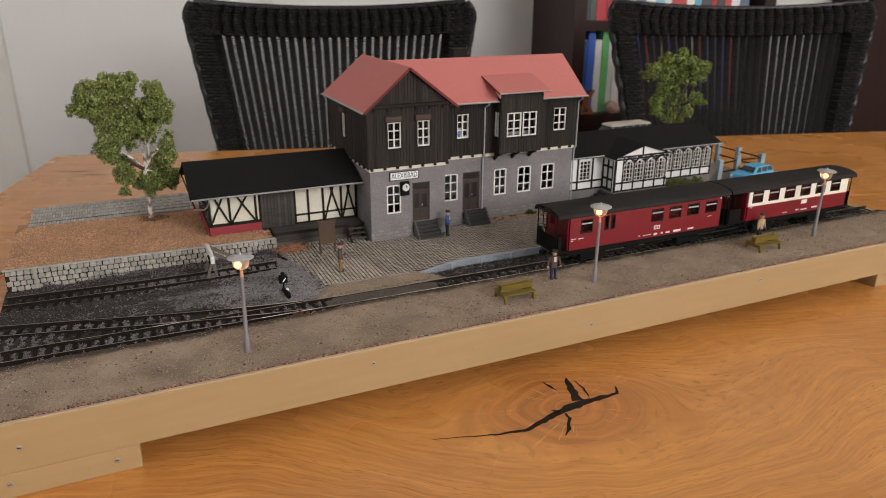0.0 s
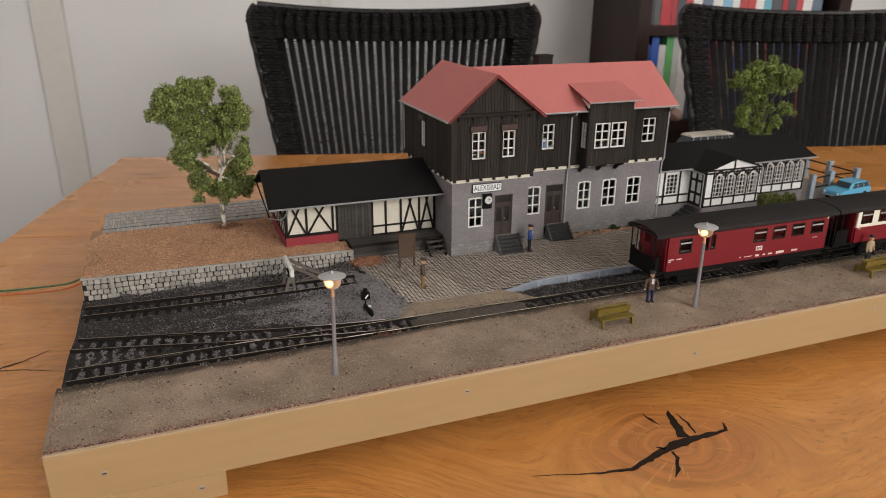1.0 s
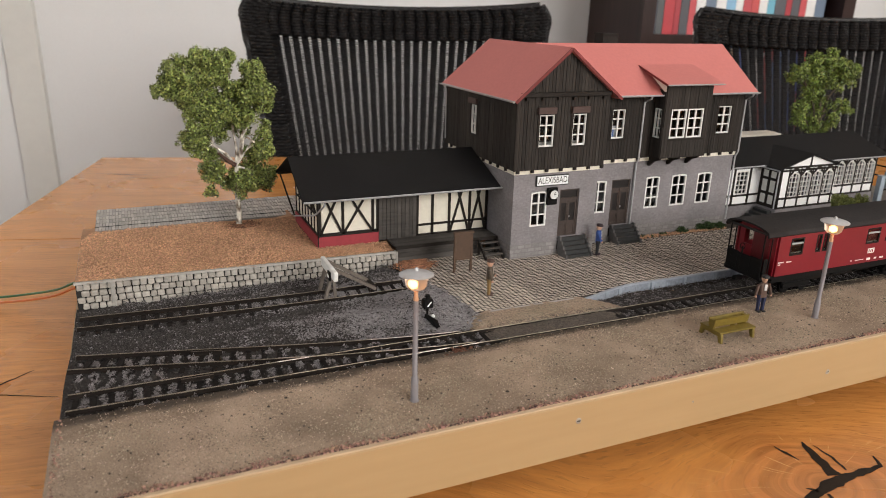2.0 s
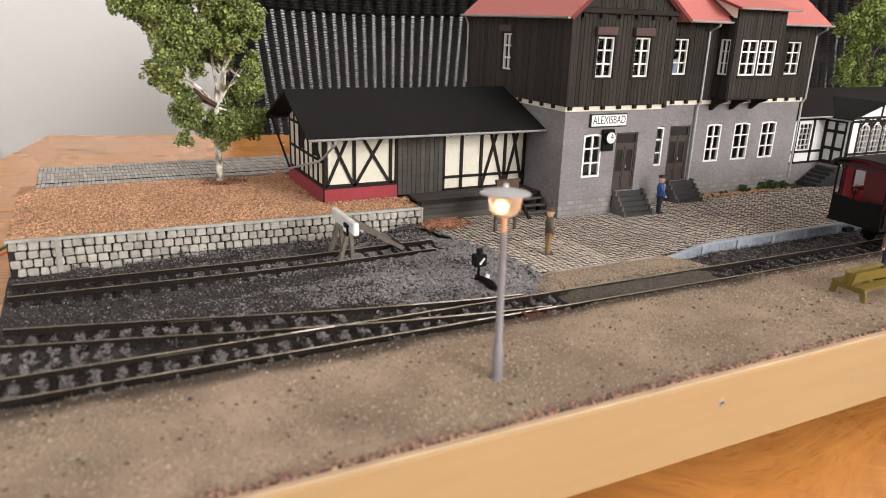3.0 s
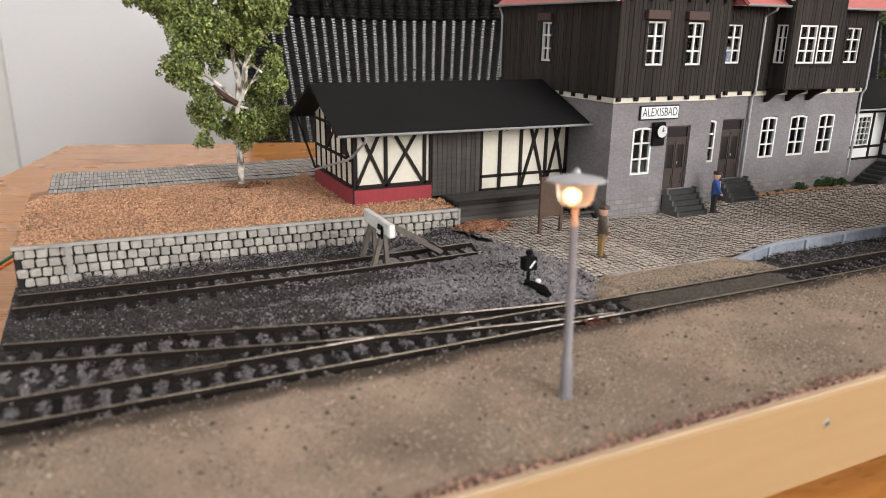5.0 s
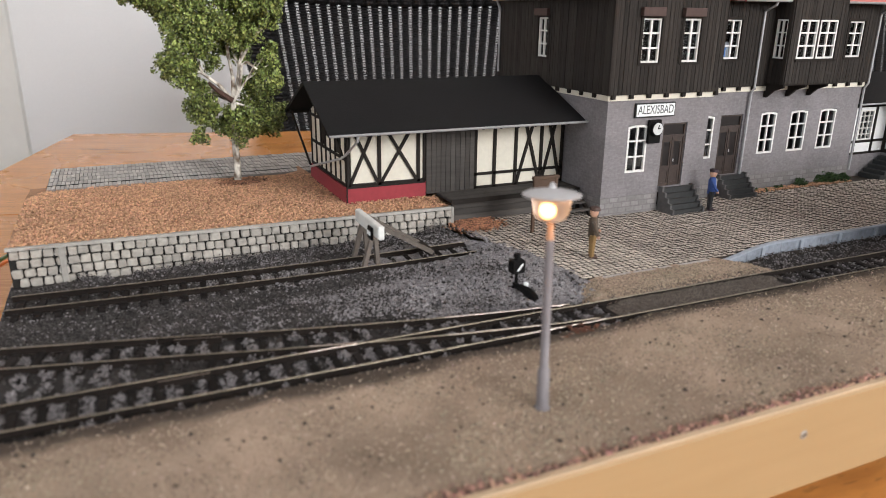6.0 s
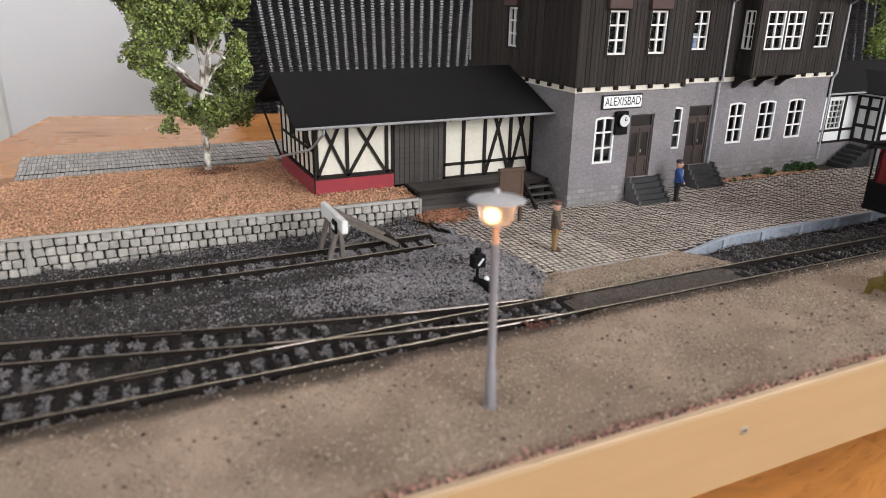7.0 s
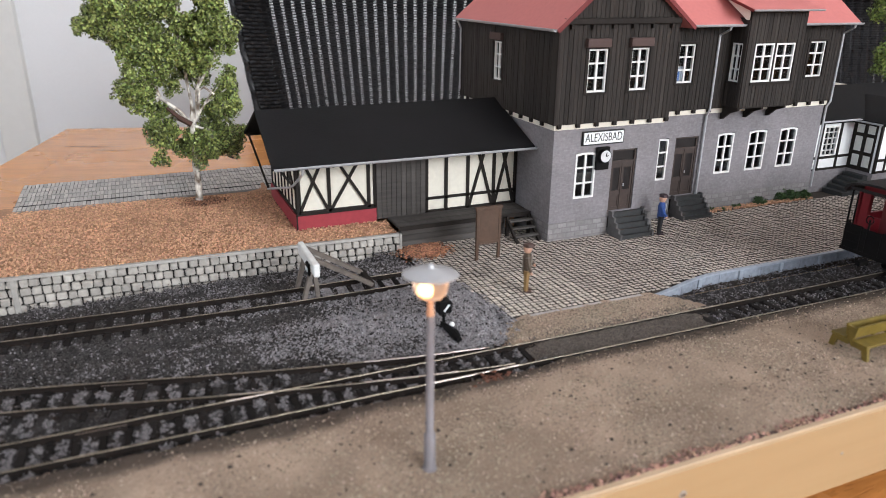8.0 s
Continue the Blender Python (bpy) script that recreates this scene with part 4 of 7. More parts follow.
part("corner_pier", box(fresh(), 172.2, 173.5, 177.6, 181.6, 30, 46.0, 0.3), M_STONECAP, retaining)
part("corner_pier", box(fresh(), 14.2, 16.4, wall_y(15) - 1.1, wall_y(15) + 3, 28, 45, 0.3), M_STONECAP, retaining)
STONES = []
for k in range(10):
    bm = box(fresh(), -1.84 + 0.15 * (k % 3), 1.84 - 0.12 * (k % 2), -1.2, 0.9, -1.52, 1.52, 0.42)
    for v in bm.verts:
        v.co += Vector((random.uniform(-.2, .2), random.uniform(-.25, .1), random.uniform(-.17, .17)))
    STONES.append(mesh_from(bm, "stone", M_STONE, Vector(), False))
for row in range(4):
    w = random.uniform(0.82, 1.15)
    x = -2.2 + 1.95 * w + (2.0 if row % 2 else 0)
    while x < 171.2:
        piece("stone", random.choice(STONES), retaining, x, wall_y(x) + 0.6, 42.95 - 3.58 * row, -2.1, random.uniform(-1.5, 1.5), (w, 1, 1))
        x += 2.0 * w
        w = random.uniform(0.82, 1.15)
        x += 2.0 * w
for z in (42.9, 39.3, 35.7):
    piece("stone", STONES[0], retaining, 171.9, 179.4, z, 90, 0, (0.8, 1, 1))

GRAVEL = [(-2, 186.2), (171.6, 179.8), (171.6, 195.6), (129, 195.6), (129, 262), (132, 270), (70, 279), (6, 284), (-2, 260)]


def gravel_height(x, y):
    return 46.0 + 1.6 * min(1, max(0, (y - 186) / 8)) * min(1, max(0, (x - 118) / 12)) + 0.35 * noise.noise(Vector((x * .08, y * .08, 5))) - 0.8 * max(0, (y - 262) / 20)


solo("gravel_terrace", sheet(-2.4, 172, 181, 290, 3, lambda x, y: gravel_height(x, y) - 0.3, lambda x, y: y > wall_y(x) + 0.5 and (x < 130 or y < 196)), M_GRAVELBED, 80, 230, 45,
     "flat terrace under rust-coloured gravel", "gravel", kind="structure")
solo("terrace_fill", box(fresh(), -2.2, 240, 192, 290, 29, 44.6), M_GRAVELBED, 80, 230, 29, "earth body of the terrace", "earth", kind="structure")
spots = []
while len(spots) < 19400:
    x, y = rs.uniform(-2, 172), rs.uniform(181, 284)
    if inside((x, y), GRAVEL) and not (128.6 < x < 172 and y > 195.4):
        spots.append((x, y, gravel_height(x, y) + rs.uniform(0, 0.3)))
patch = [(182.5 + rs.gauss(0, 4.8), 172.5 + rs.gauss(0, 4.2), 38.2 + rs.uniform(0, 0.9)) for _ in range(2600)]
spots += [(x, 172.6 + rs.gauss(0, 1.6), 38.3 + rs.uniform(0, 0.5)) for x in (rs.uniform(346, 428) for _ in range(900))]
stuff("rust_patch", chips(patch, 0.28, 0.62), mat("dark rust gravel", (0.34, 0.16, 0.09), 0.9, var=0.3, rnd=0.75, hue=0.012, island=True), "heap of dark rust gravel beside the loading ramp")
stuff("rust_gravel", chips(spots, 0.3, 0.7), M_GRAVEL, "coarse rust-brown gravel on the terrace and beside the walls")
spots = [(94.4 + rs.gauss(0, 4.6), 262.5 + rs.gauss(0, 3.2), 46.1 + rs.uniform(0, 0.9)) for _ in range(900)]
stuff("tree_litter", chips(spots, 0.3, 0.8), mat("brown litter", (0.24, 0.12, 0.07), 0.95, rnd=0.8, island=True), "brown leaf litter round the birch", "litter")


# ---- paved surfaces ----
def cobble_joined(name, cells, sx, sy, z, material, flank, label, grow=0.455, tight=0.9):
    verts, faces = [], []
    for x, y in cells:
        k, h = len(verts), z + random.uniform(-0.15, 0.15)
        a, b = sx * grow * random.uniform(0.94, 1.05), sy * grow * tight
        for px, py, pz in ((-a, -b, -0.9), (a, -b, -0.9), (a, b, -0.9), (-a, b, -0.9), (-a * .87, -b * .87, 0), (a * .87, -b * .87, 0), (a * .87, b * .87, 0), (-a * .87, b * .87, 0)):
            verts.append(((x + px + random.uniform(-.06, .06)) * MM, (y + py + random.uniform(-.05, .05)) * MM, (h + pz) * MM))
        faces += [(k + 4, k + 5, k + 6, k + 7), (k, k + 1, k + 5, k + 4), (k + 1, k + 2, k + 6, k + 5), (k + 2, k + 3, k + 7, k + 6), (k + 3, k, k + 4, k + 7)]
    me = bpy.data.meshes.new(name)
    me.from_pydata(verts, [], faces)
    ob = stuff(name, me, material, label, "cobbles")
    me.materials.append(flank)
    for i, f in enumerate(me.polygons):
        f.material_index = 1 if i % 5 else 0
    return ob


yard = thing("pavement", 300, 130, 30, "yard paved with small grey-brown cobbles before the station", "paving", kind="structure")
yb = sheet(166, 640, 92, 192, 2, lambda x, y: 37.15, lambda x, y: x > yard_edge(y) and y > platform_edge(x) + 0.5)
part("bed", yb, M_JOINT, yard)
part("earth", box(fresh(), 196, 670, 103, 250, 29, 37.2), M_JOINT, yard)
near, rest = [], []
y = 95.0
while y < 182:
    x = 168.0
    while x < 600:
        if x > yard_edge(y) + 1.4 and y > platform_edge(x) + 1.6:
            jx, jy = x + random.uniform(-.06, .06), y + random.uniform(-.05, .05)
            house = (242 < x < 302 and y > 163) or (x > 300 and y > 172) or (x > 345 and y > 170)
            if not house:
                (near if (186 < x < 226 and 96 < y < 160 and len(near) < 298) else rest).append((jx, jy))
        x += 2.5
    y += 2.12
cobble_joined("cobble_paving", rest, 2.5, 2.12, 38.0, M_COBBLE2, M_JOINT, "small grey-brown cobbles with dark joints across the yard")
COB = []
for k in range(6):
    bm = box(fresh(), -1.0, 1.0, -0.8, 0.8, -0.9, 0, 0.09)
    for v in bm.verts:
        v.co += Vector((random.uniform(-.07, .07), random.uniform(-.06, .06), random.uniform(-.05, .05)))
    for f in bm.faces:
        f.material_index = 1 if f.calc_center_median().z < -0.12 else 0
    COB.append(mesh_from(bm, "cobble", (M_COBBLE, M_JOINT), Vector(), False))

# blue-grey platform kerb with posts
kerb = thing("platform_kerb", 320, 98, 33, "blue-grey concrete platform kerb along the track", "kerb", kind="structure")
xs = list(range(244, 628, 24))
for a, b in zip(xs, xs[1:]):
    lift = lambda x: -1.6 * max(0, 1 - (x - 244) / 26)
    bm = fresh()
    hull(bm, [[(x, platform_edge(x) - 0.3, 33.0), (x, platform_edge(x) + 0.8, 33.0), (x, platform_edge(x) + 0.8, 37.6 + lift(x)), (x, platform_edge(x) - 0.3, 37.6 + lift(x))] for x in [a + 0.1 + (b - a - 0.2) * k / 6 for k in range(7)]])
    part("kerb_slab", bm, M_KERBSHADE, kerb, "stained blue-grey kerb face, coloured darker for shade")
    bm = fresh()
    hull(bm, [[(x, platform_edge(x) - 0.9, 37.6 + lift(x)), (x, platform_edge(x) + 0.8, 37.6 + lift(x)), (x, platform_edge(x) + 0.8, 38.4 + lift(x)), (x, platform_edge(x) - 0.9, 38.4 + lift(x))] for x in [a + (b - a) * k / 6 for k in range(7)]])
    part("kerb_cap", bm, M_KERB, kerb)
    part("kerb_post", box(fresh(), a + 10.8, a + 12.8, platform_edge(a + 12) - 1.2, platform_edge(a + 12) - 0.25, 33, 37.6 + lift(a + 11), 0.15), M_KERB, kerb)

edging = hull(fresh(), [[(x, platform_edge(x) - 0.2, 36.6), (x, platform_edge(x) + 1.6, 36.6), (x, platform_edge(x) + 1.5, 38.3), (x, platform_edge(x) - 0.1, 38.3)] for x in [192 + 4.4 * k for k in range(13)]])
solo("yard_edging", edging, mat("pale concrete edging", (0.40, 0.365, 0.34), 0.85, var=0.25), 218, 94, 36.6, "thin pale concrete edging of the cobbled yard", "edging", kind="structure")

# the back road beside the terrace: small grey cobbles
strip = thing("back_pavement", 70, 306, 29, "strip of small grey cobbles behind the gravel terrace", "paving", kind="structure")
part("bed", box(fresh(), 5, 240, 278, 331, 29, 45.5), M_GREYJOINT, strip)
part("edge_line", box(fresh(), 5, 138, 286.7, 287.2, 45, 46.2), M_MORTAR, strip, "dark seam between two strips of paving")
cells = [(6.2 + 1.95 * i + 0.17 * (j % 3), 282.5 + 8.9 * j) for i in range(92) for j in range(6)]
cobble_joined("grey_cobble_paving", cells, 1.95, 8.9, 46.0, M_COBBLEGREY, M_GREYJOINT, "narrow grey setts laid in rows", 0.5, 0.985)




# ---- station building ----
def roof_slab(parent, pts, thick, material, name="roof", label=""):
    """A roof plane of some thickness below its upper corners."""
    p = [Vector(q) for q in pts]
    n = (p[1] - p[0]).cross(p[2] - p[0]).normalized()
    n = -n if n.z < 0 else n
    bm = hull(fresh(), [[q - n * thick for q in p], p])
    return part(name, bm, material, parent, label)


def gutter(parent, a, b, r=1.15):
    """A half-round zinc gutter along an eave."""
    a, b = Vector(a), Vector(b)
    d = (b - a).normalized()
    s = d.cross(Vector((0, 0, 1))).normalized()
    rings = []
    for p in (a, b):
        arc = [p + s * (r * math.cos(k * math.pi / 6)) - Vector((0, 0, r * math.sin(k * math.pi / 6))) for k in range(7)]
        inner = [p + s * (0.7 * r * math.cos(k * math.pi / 6)) - Vector((0, 0, 0.7 * r * math.sin(k * math.pi / 6))) for k in range(6, -1, -1)]
        rings.append(arc + inner)
    return part("gutter", hull(fresh(), rings), M_ZINC, parent, "grey zinc gutter")


def pipe(parent, pts, r=0.62):
    return part("downpipe", tube(fresh(), pts, r, 8), M_ZINC, parent, "grey zinc downpipe")


def steps(x0, x1, y_wall, run, z0, z1, n, label):
    """A flight of solid steps between low cheeks."""
    st = thing("door_steps", (x0 + x1) / 2, y_wall - run / 2, z0, label, "steps", group="station steps")
    for i in range(n):
        top = z0 + (z1 - z0) * (n - i) / n
        ya = y_wall - run * (i + 1) / n
        part("step", box(fresh(), x0 + 0.6, x1 - 0.6, ya, y_wall - run * i / n - 0.05, z0, top, 0.18), M_STEP, st)
        part("step_edge", box(fresh(), x0, x1, ya - 0.3, ya + 0.4, top - 0.45, top + 0.12), M_STEP, st)
    line = [(y_wall, z0), (y_wall - run - 0.7, z0)]
    for i in range(n - 1, -1, -1):
        top = z0 + (z1 - z0) * (n - i) / n + 0.7
        line += [(y_wall - run * (i + 1) / n - 0.7, top), (y_wall - run * i / n - 0.7, top)]
    line[-1] = (y_wall, line[-1][1])
    for u in (x0 - 0.9, x1 - 0.1):
        part("cheek", prism(fresh(), line, "x", u, u + 1.0), M_CHEEK, st, "grey stepped cheek")
    return st


def double_door(parent, mp, u0, u1, v0, v1):
    """A panelled two-leaf door with a toplight, set back in its opening."""
    top = v1 - 6.2
    fr = fresh()
    for a, b, c, e in ((u0, u0 + 0.9, v0, v1), (u1 - 0.9, u1, v0, v1), (u0 + 0.9, u1 - 0.9, v1 - 0.9, v1), (u0 + 0.9, u1 - 0.9, top - 0.5, top + 0.5)):
        slab(fr, mp, a, b, c, e, -1.9, -0.7)
    d = part("door", fr, M_DOORWOOD, parent, "brown panelled double door with toplight")
    mid = (u0 + u1) / 2
    for a, b in ((u0 + 0.9, mid - 0.1), (mid + 0.1, u1 - 0.9)):
        lf = fresh()
        wall_panel(lf, mp, a, b, v0, top - 0.5, [(a + 1.1, b - 1.1, v0 + 10, top - 3), (a + 1.1, b - 1.1, v0 + 1.8, v0 + 7.5)], 0.6, d=-1.1)
        slab(lf, mp, a + 1.1, b - 1.1, v0 + 1.8, v0 + 7.5, -1.6, -1.35)
        part("leaf", lf, M_DOORWOOD, d)
        g = fresh()
        slab(g, mp, a + 0.8, b - 0.8, v0 + 9.5, top - 2.5, -1.6, -1.45)
        part("pane", g, M_DOORGLASS, d)
    g = fresh()
    slab(g, mp, u0 + 0.9, u1 - 0.9, top + 0.5, v1 - 0.9, -1.7, -1.5)
    part("toplight", g, M_DOORGLASS, d)
    slab(lf := fresh(), mp, mid - 0.35, mid + 0.35, v0, top - 0.5, -1.2, -0.8)
    part("cover_strip", lf, M_DOORWOOD, d)
    part("handle", box(fresh(), *[c for lo in (mp(mid + 0.8, v0 + 12, -0.7),) for c in (lo[0], lo[0] + 0.5, lo[1] - 0.4, lo[1], lo[2], lo[2] + 1.4)]), M_ZINC, d)
    return d


station = thing("station_building", 340, 210, 37, "two-storey model station, grey brick below dark boards, red roof", "station building")
WIN_G = [(255.2, 266.6, 58.0, 80.3)]
DOOR_G = [(276.0, 290.4, 49.5, 80.3)]
WIN_M = [(308.2, 320.4, 58.2, 80.3), (353.3, 364.8, 58.2, 80.4), (375.5, 388.3, 58.2, 80.4), (398.4, 411.2, 58.2, 80.4)]
DOOR_M = [(325.0, 340.2, 48.6, 80.2)]
GF, MF, UF, VF, LU = 163.0, 176.0, 160.8, 174.0, 240.6
# ground floor: brick walls
bm = fresh()
wall_panel(bm, front(GF), 242.5, 303.2, 46.8, 92.0, WIN_G + DOOR_G, 3)
wall_panel(bm, front(MF), 303.2, 428.5, 46.8, 92.0, WIN_M + DOOR_M, 3)
box(bm, 300.2, 303.2, 166.0, 176.0, 46.8, 92.0)
box(bm, 242.5, 245.5, 166.0, 260.0, 46.8, 92.0)
box(bm, 425.5, 428.5, 179.0, 245.0, 46.8, 92.0)
box(bm, 245.5, 428.5, 242.0, 245.0, 46.8, 92.0)
box(bm, 245.5, 303.2, 257.0, 260.0, 46.8, 92.0)
part("ground_floor_wall", bm, M_BRICK, station, "grey brick ground floor")
bm = fresh()
wall_panel(bm, front(GF), 242.2, 303.5, 36.6, 46.8, [(276.0, 290.4, 40, 46.8)], 3, d=0.5)
wall_panel(bm, front(MF), 303.5, 428.8, 36.6, 46.8, [(325.0, 340.2, 40, 46.8)], 3, d=0.5)
box(bm, 242.0, 245.0, 165.5, 260.0, 36.6, 46.8)
box(bm, 300.5, 303.5, 165.5, 175.5, 36.6, 46.8)
box(bm, 426, 429, 178.5, 245.0, 36.6, 46.8)
part("plinth", bm, M_PLINTH, station, "pale grey ashlar plinth")
for h in WIN_G + WIN_M:
    sash(station, front(GF if h in WIN_G else MF), *h, fr=0.95, bar_w=0.75, d=-0.3, arch=0.6)
for h in DOOR_G:
    double_door(station, front(GF), h[0], h[1], h[2], h[3])
for h in DOOR_M:
    double_door(station, front(MF), h[0], h[1], h[2], h[3])

# joist band between the storeys
bm = fresh()
box(bm, 241.6, 304.0, 162.0, 164.0, 92.0, 94.6)
box(bm, 304.0, 429.2, 175.0, 177.0, 92.0, 94.6)
box(bm, 241.6, 243.4, 164.0, 260.0, 92.0, 94.6)
box(bm, 427.4, 429.2, 177.0, 245.0, 92.0, 94.6)
part("joist_band", bm, M_CREAM, station, "cream painted band under the joists")
me = mesh_from(box(fresh(), -1.0, 1.0, -1.3, 1.2, -1.1, 1.1, 0.15), "joist_end", M_DARKWOOD, Vector(), False)
for i in range(7):
    piece("joist_end", me, station, 243.6 + 10.1 * i, 161.8, 93.9)
for i in range(12):
    if not 350 < 312 + 10.2 * i < 390:
        piece("joist_end", me, station, 312 + 10.2 * i, 174.8, 93.9)
for i in range(9):
    piece("joist_end", me, station, 241.5, 172 + 10.2 * i, 93.9, 90)

# upper storey: dark boards on a frame
WIN_U = [(256.0, 266.6, 108.6, 127.8), (279.4, 289.4, 108.6, 127.8)]
WIN_V = [(318.1, 328.3, 108.6, 127.5), (406.2, 418.4, 108.4, 127.2)]
WIN_L = [(212.4, 221.8, 108.4, 127.4)]


def gable_line(u):
    return 165.2 - (273 - u) * 0.844 if u < 273 else 165.2 - (u - 273) * 0.769


bm = fresh()
wall_panel(bm, front(UF), 240.6, 304.8, 94.6, 136.6, WIN_U, 2.5)
prism(bm, [(241, 136.6), (306, 136.6), (306, 139.6), (273, 165.0), (241, 138.0)], "y", UF, UF + 2.5)
wall_panel(bm, front(VF), 304.8, 430.2, 94.6, 139, WIN_V + [(352.5, 387.5, 97, 139)], 2.5)
wall_panel(bm, left(LU), 160.8, 262.0, 94.6, 137.5, WIN_L, 2.5)
box(bm, 427.7, 430.2, 176.5, 247, 94.6, 137)
prism(bm, [(176, 137), (238, 137), (207, 160)], "x", 427.7, 430.0)
box(bm, 243.1, 430.2, 244.5, 247, 94.6, 137)
box(bm, 243.1, 302.3, 259.5, 262, 94.6, 137)
box(bm, 302.3, 304.8, 163.3, 174.0, 94.6, 137)
upper = part("upper_wall", bm, M_DARKWOOD, station, "dark brown boarded upper storey")
boards(upper, front(UF), 240.6, 304.8, 94.9, lambda u: min(138.2, gable_line(u)), WIN_U, M_SIDING)
boards(upper, front(UF), 242.4, 304.0, lambda u: min(141.0, gable_line(u) - 1.0), lambda u: gable_line(u) + 0.1, [], M_SIDING)
boards(upper, front(VF), 306.6, 352.4, 94.9, 136.8, WIN_V, M_SIDING)
boards(upper, front(VF), 387.6, 430.2, 94.9, 136.8, WIN_V, M_SIDING)
boards(upper, left(LU), 161.0, 262.0, 94.9, 137.0, WIN_L, M_SIDING, turn=1)
part("gable_beam", box(fresh(), 242.0, 304.5, 158.4, 160.4, 138.4, 140.9, 0.2), M_DARKWOOD, station)
me = mesh_from(box(fresh(), -0.8, 0.8, -0.9, 0.9, -1.2, 0.6), "beam_end", M_DARKWOOD, Vector(), False)
for i in range(6):
    piece("beam_end", me, station, 246 + 10.8 * i, 159.4, 137.6)
part("corner_post", box(fresh(), 239.9, 241.0, 160.0, 161.1, 94.6, 137, 0.1), M_DARKWOOD, station)
for h in WIN_U:
    sash(station, front(UF), *h, fr=0.85, bar_w=0.75, d=-0.5, sill=M_DARKWOOD)
for h in WIN_V:
    sash(station, front(VF), *h, fr=0.85, bar_w=0.75, d=-0.5, sill=M_DARKWOOD)
for h in WIN_L:
    sash(station, left(LU), *h, fr=0.85, bar_w=0.75, d=-0.5, sill=M_DARKWOOD)
for mp, hs in ((front(UF), WIN_U), (front(VF), WIN_V), (left(LU), WIN_L)):
    for u0, u1, v0, v1 in hs:
        for k, (a, b2_, c, e) in enumerate(((u0 - 1.5, u0, v0 - 0.6, v1 + 1.3), (u1, u1 + 1.5, v0 - 0.6, v1 + 1.3), (u0, u1, v1, v1 + 1.3))):
            slab(tr := fresh(), mp, a, b2_, c, e, -0.4, 0.85)
            part("window_casing", tr, M_DARKWOOD, station)
M_BLIND = mat("brown blind box", (0.065, 0.036, 0.03), 0.7, var=0.15)
for u in (256.0, 279.4):
    part("blind_box", box(fresh(), u - 2.2, u + 10.2, 157.9, 160.2, 128.6, 132.4, 0.15), M_BLIND, station, "brown roller blind box")
part("blind_box", box(fresh(), 238.2, 240.0, 211.5, 223.5, 128.2, 131.6, 0.15), M_BLIND, station, "brown roller blind box")
# white-blue cloth hung behind one upper window
cloth = fresh()
box(cloth, 318.9, 324.6, 176.3, 176.6, 108.8, 116.5, mi=0)
box(cloth, 319.2, 321.8, 176.1, 176.28, 109.6, 114.2, mi=1)
part("curtain", cloth, (paint("white cloth", (0.5, 0.51, 0.53)), paint("blue cloth", (0.07, 0.16, 0.42))), station, "white and blue curtain")

# oriel
BF = 163.2
bay_w = fresh()
wall_panel(bay_w, front(BF), 351.0, 388.6, 97.0, 144.6, [(356.6, 369.3, 108.8, 127.8), (370.7, 383.4, 108.8, 127.8)], 2)
wall_panel(bay_w, left(351.0), BF + 2, VF, 97.0, 140, [(165.6, 172.4, 108.8, 127.8)], 2)
box(bay_w, 386.6, 388.6, BF + 2, VF, 97.0, 142)
box(bay_w, 351.0, 388.6, BF, VF + 2, 95.6, 97.0)
bay = part("oriel", bay_w, M_DARKWOOD, station, "dark boarded oriel on brackets")
boards(bay, front(BF), 351.0, 388.6, 96.2, 144.4, [(356.6, 383.4, 108.8, 127.8)], M_SIDING)
boards(bay, left(351.0), BF, VF - 0.6, 96.2, 139.0, [(165.6, 172.4, 108.8, 127.8)], M_SIDING, turn=1)
sash(station, front(BF), 356.6, 369.3, 108.8, 127.8, fr=0.9, bar_w=0.75, d=-0.3)
sash(station, front(BF), 370.7, 383.4, 108.8, 127.8, fr=0.9, bar_w=0.75, d=-0.3)
s = fresh()
slab(s, front(BF), 355.5, 384.5, 107.5, 108.7, -0.5, 1.4)
part("sill", s, M_DARKWOOD, station)
sash(station, left(351.0), 165.6, 172.4, 108.8, 127.8, fr=0.7, bar_w=0.6, d=-0.3, sill=M_DARKWOOD)
for x in (353, 369, 385):
    prism(bk := fresh(), [(MF, 88.6), (MF, 95.6), (BF + 1.2, 95.6), (BF + 1.2, 94.4), (MF - 6, 92.4), (MF - 1.6, 88.6)], "x", x - 0.7, x + 0.7)
    part("bracket", bk, M_DARKWOOD, station)

# roofs
RT = 1.3
EZ, RZ = 137.2, 166.8
roof_slab(station, [(273, 157.2, RZ), (273, 264, RZ), (237.2, 264, EZ - 0.6), (237.2, 157.2, EZ - 0.6)], RT, M_TILE, label="red painted roof plane")
roof_slab(station, [(273, 157.2, RZ), (311.6, 157.2, EZ - 0.2), (311.6, 212, EZ - 0.2), (273, 212, RZ)], RT, M_TILE, label="red painted roof plane")
roof_slab(station, [(273, 206.8, RZ + 0.02), (433, 206.8, RZ + 0.02), (433, 166.6, EZ - 0.2), (273, 166.6, EZ - 0.2)], RT, M_TILE, label="red painted roof plane")
roof_slab(station, [(273, 206.8, RZ + 0.02), (433, 206.8, RZ + 0.02), (433, 248, EZ - 0.2), (273, 248, EZ - 0.2)], RT, M_TILE, label="red painted roof plane")
roof_slab(station, [(273, 206, RZ), (273, 264, RZ), (308.5, 264, EZ - 0.6), (308.5, 206, EZ - 0.6)], RT, M_TILE, label="red painted roof plane")
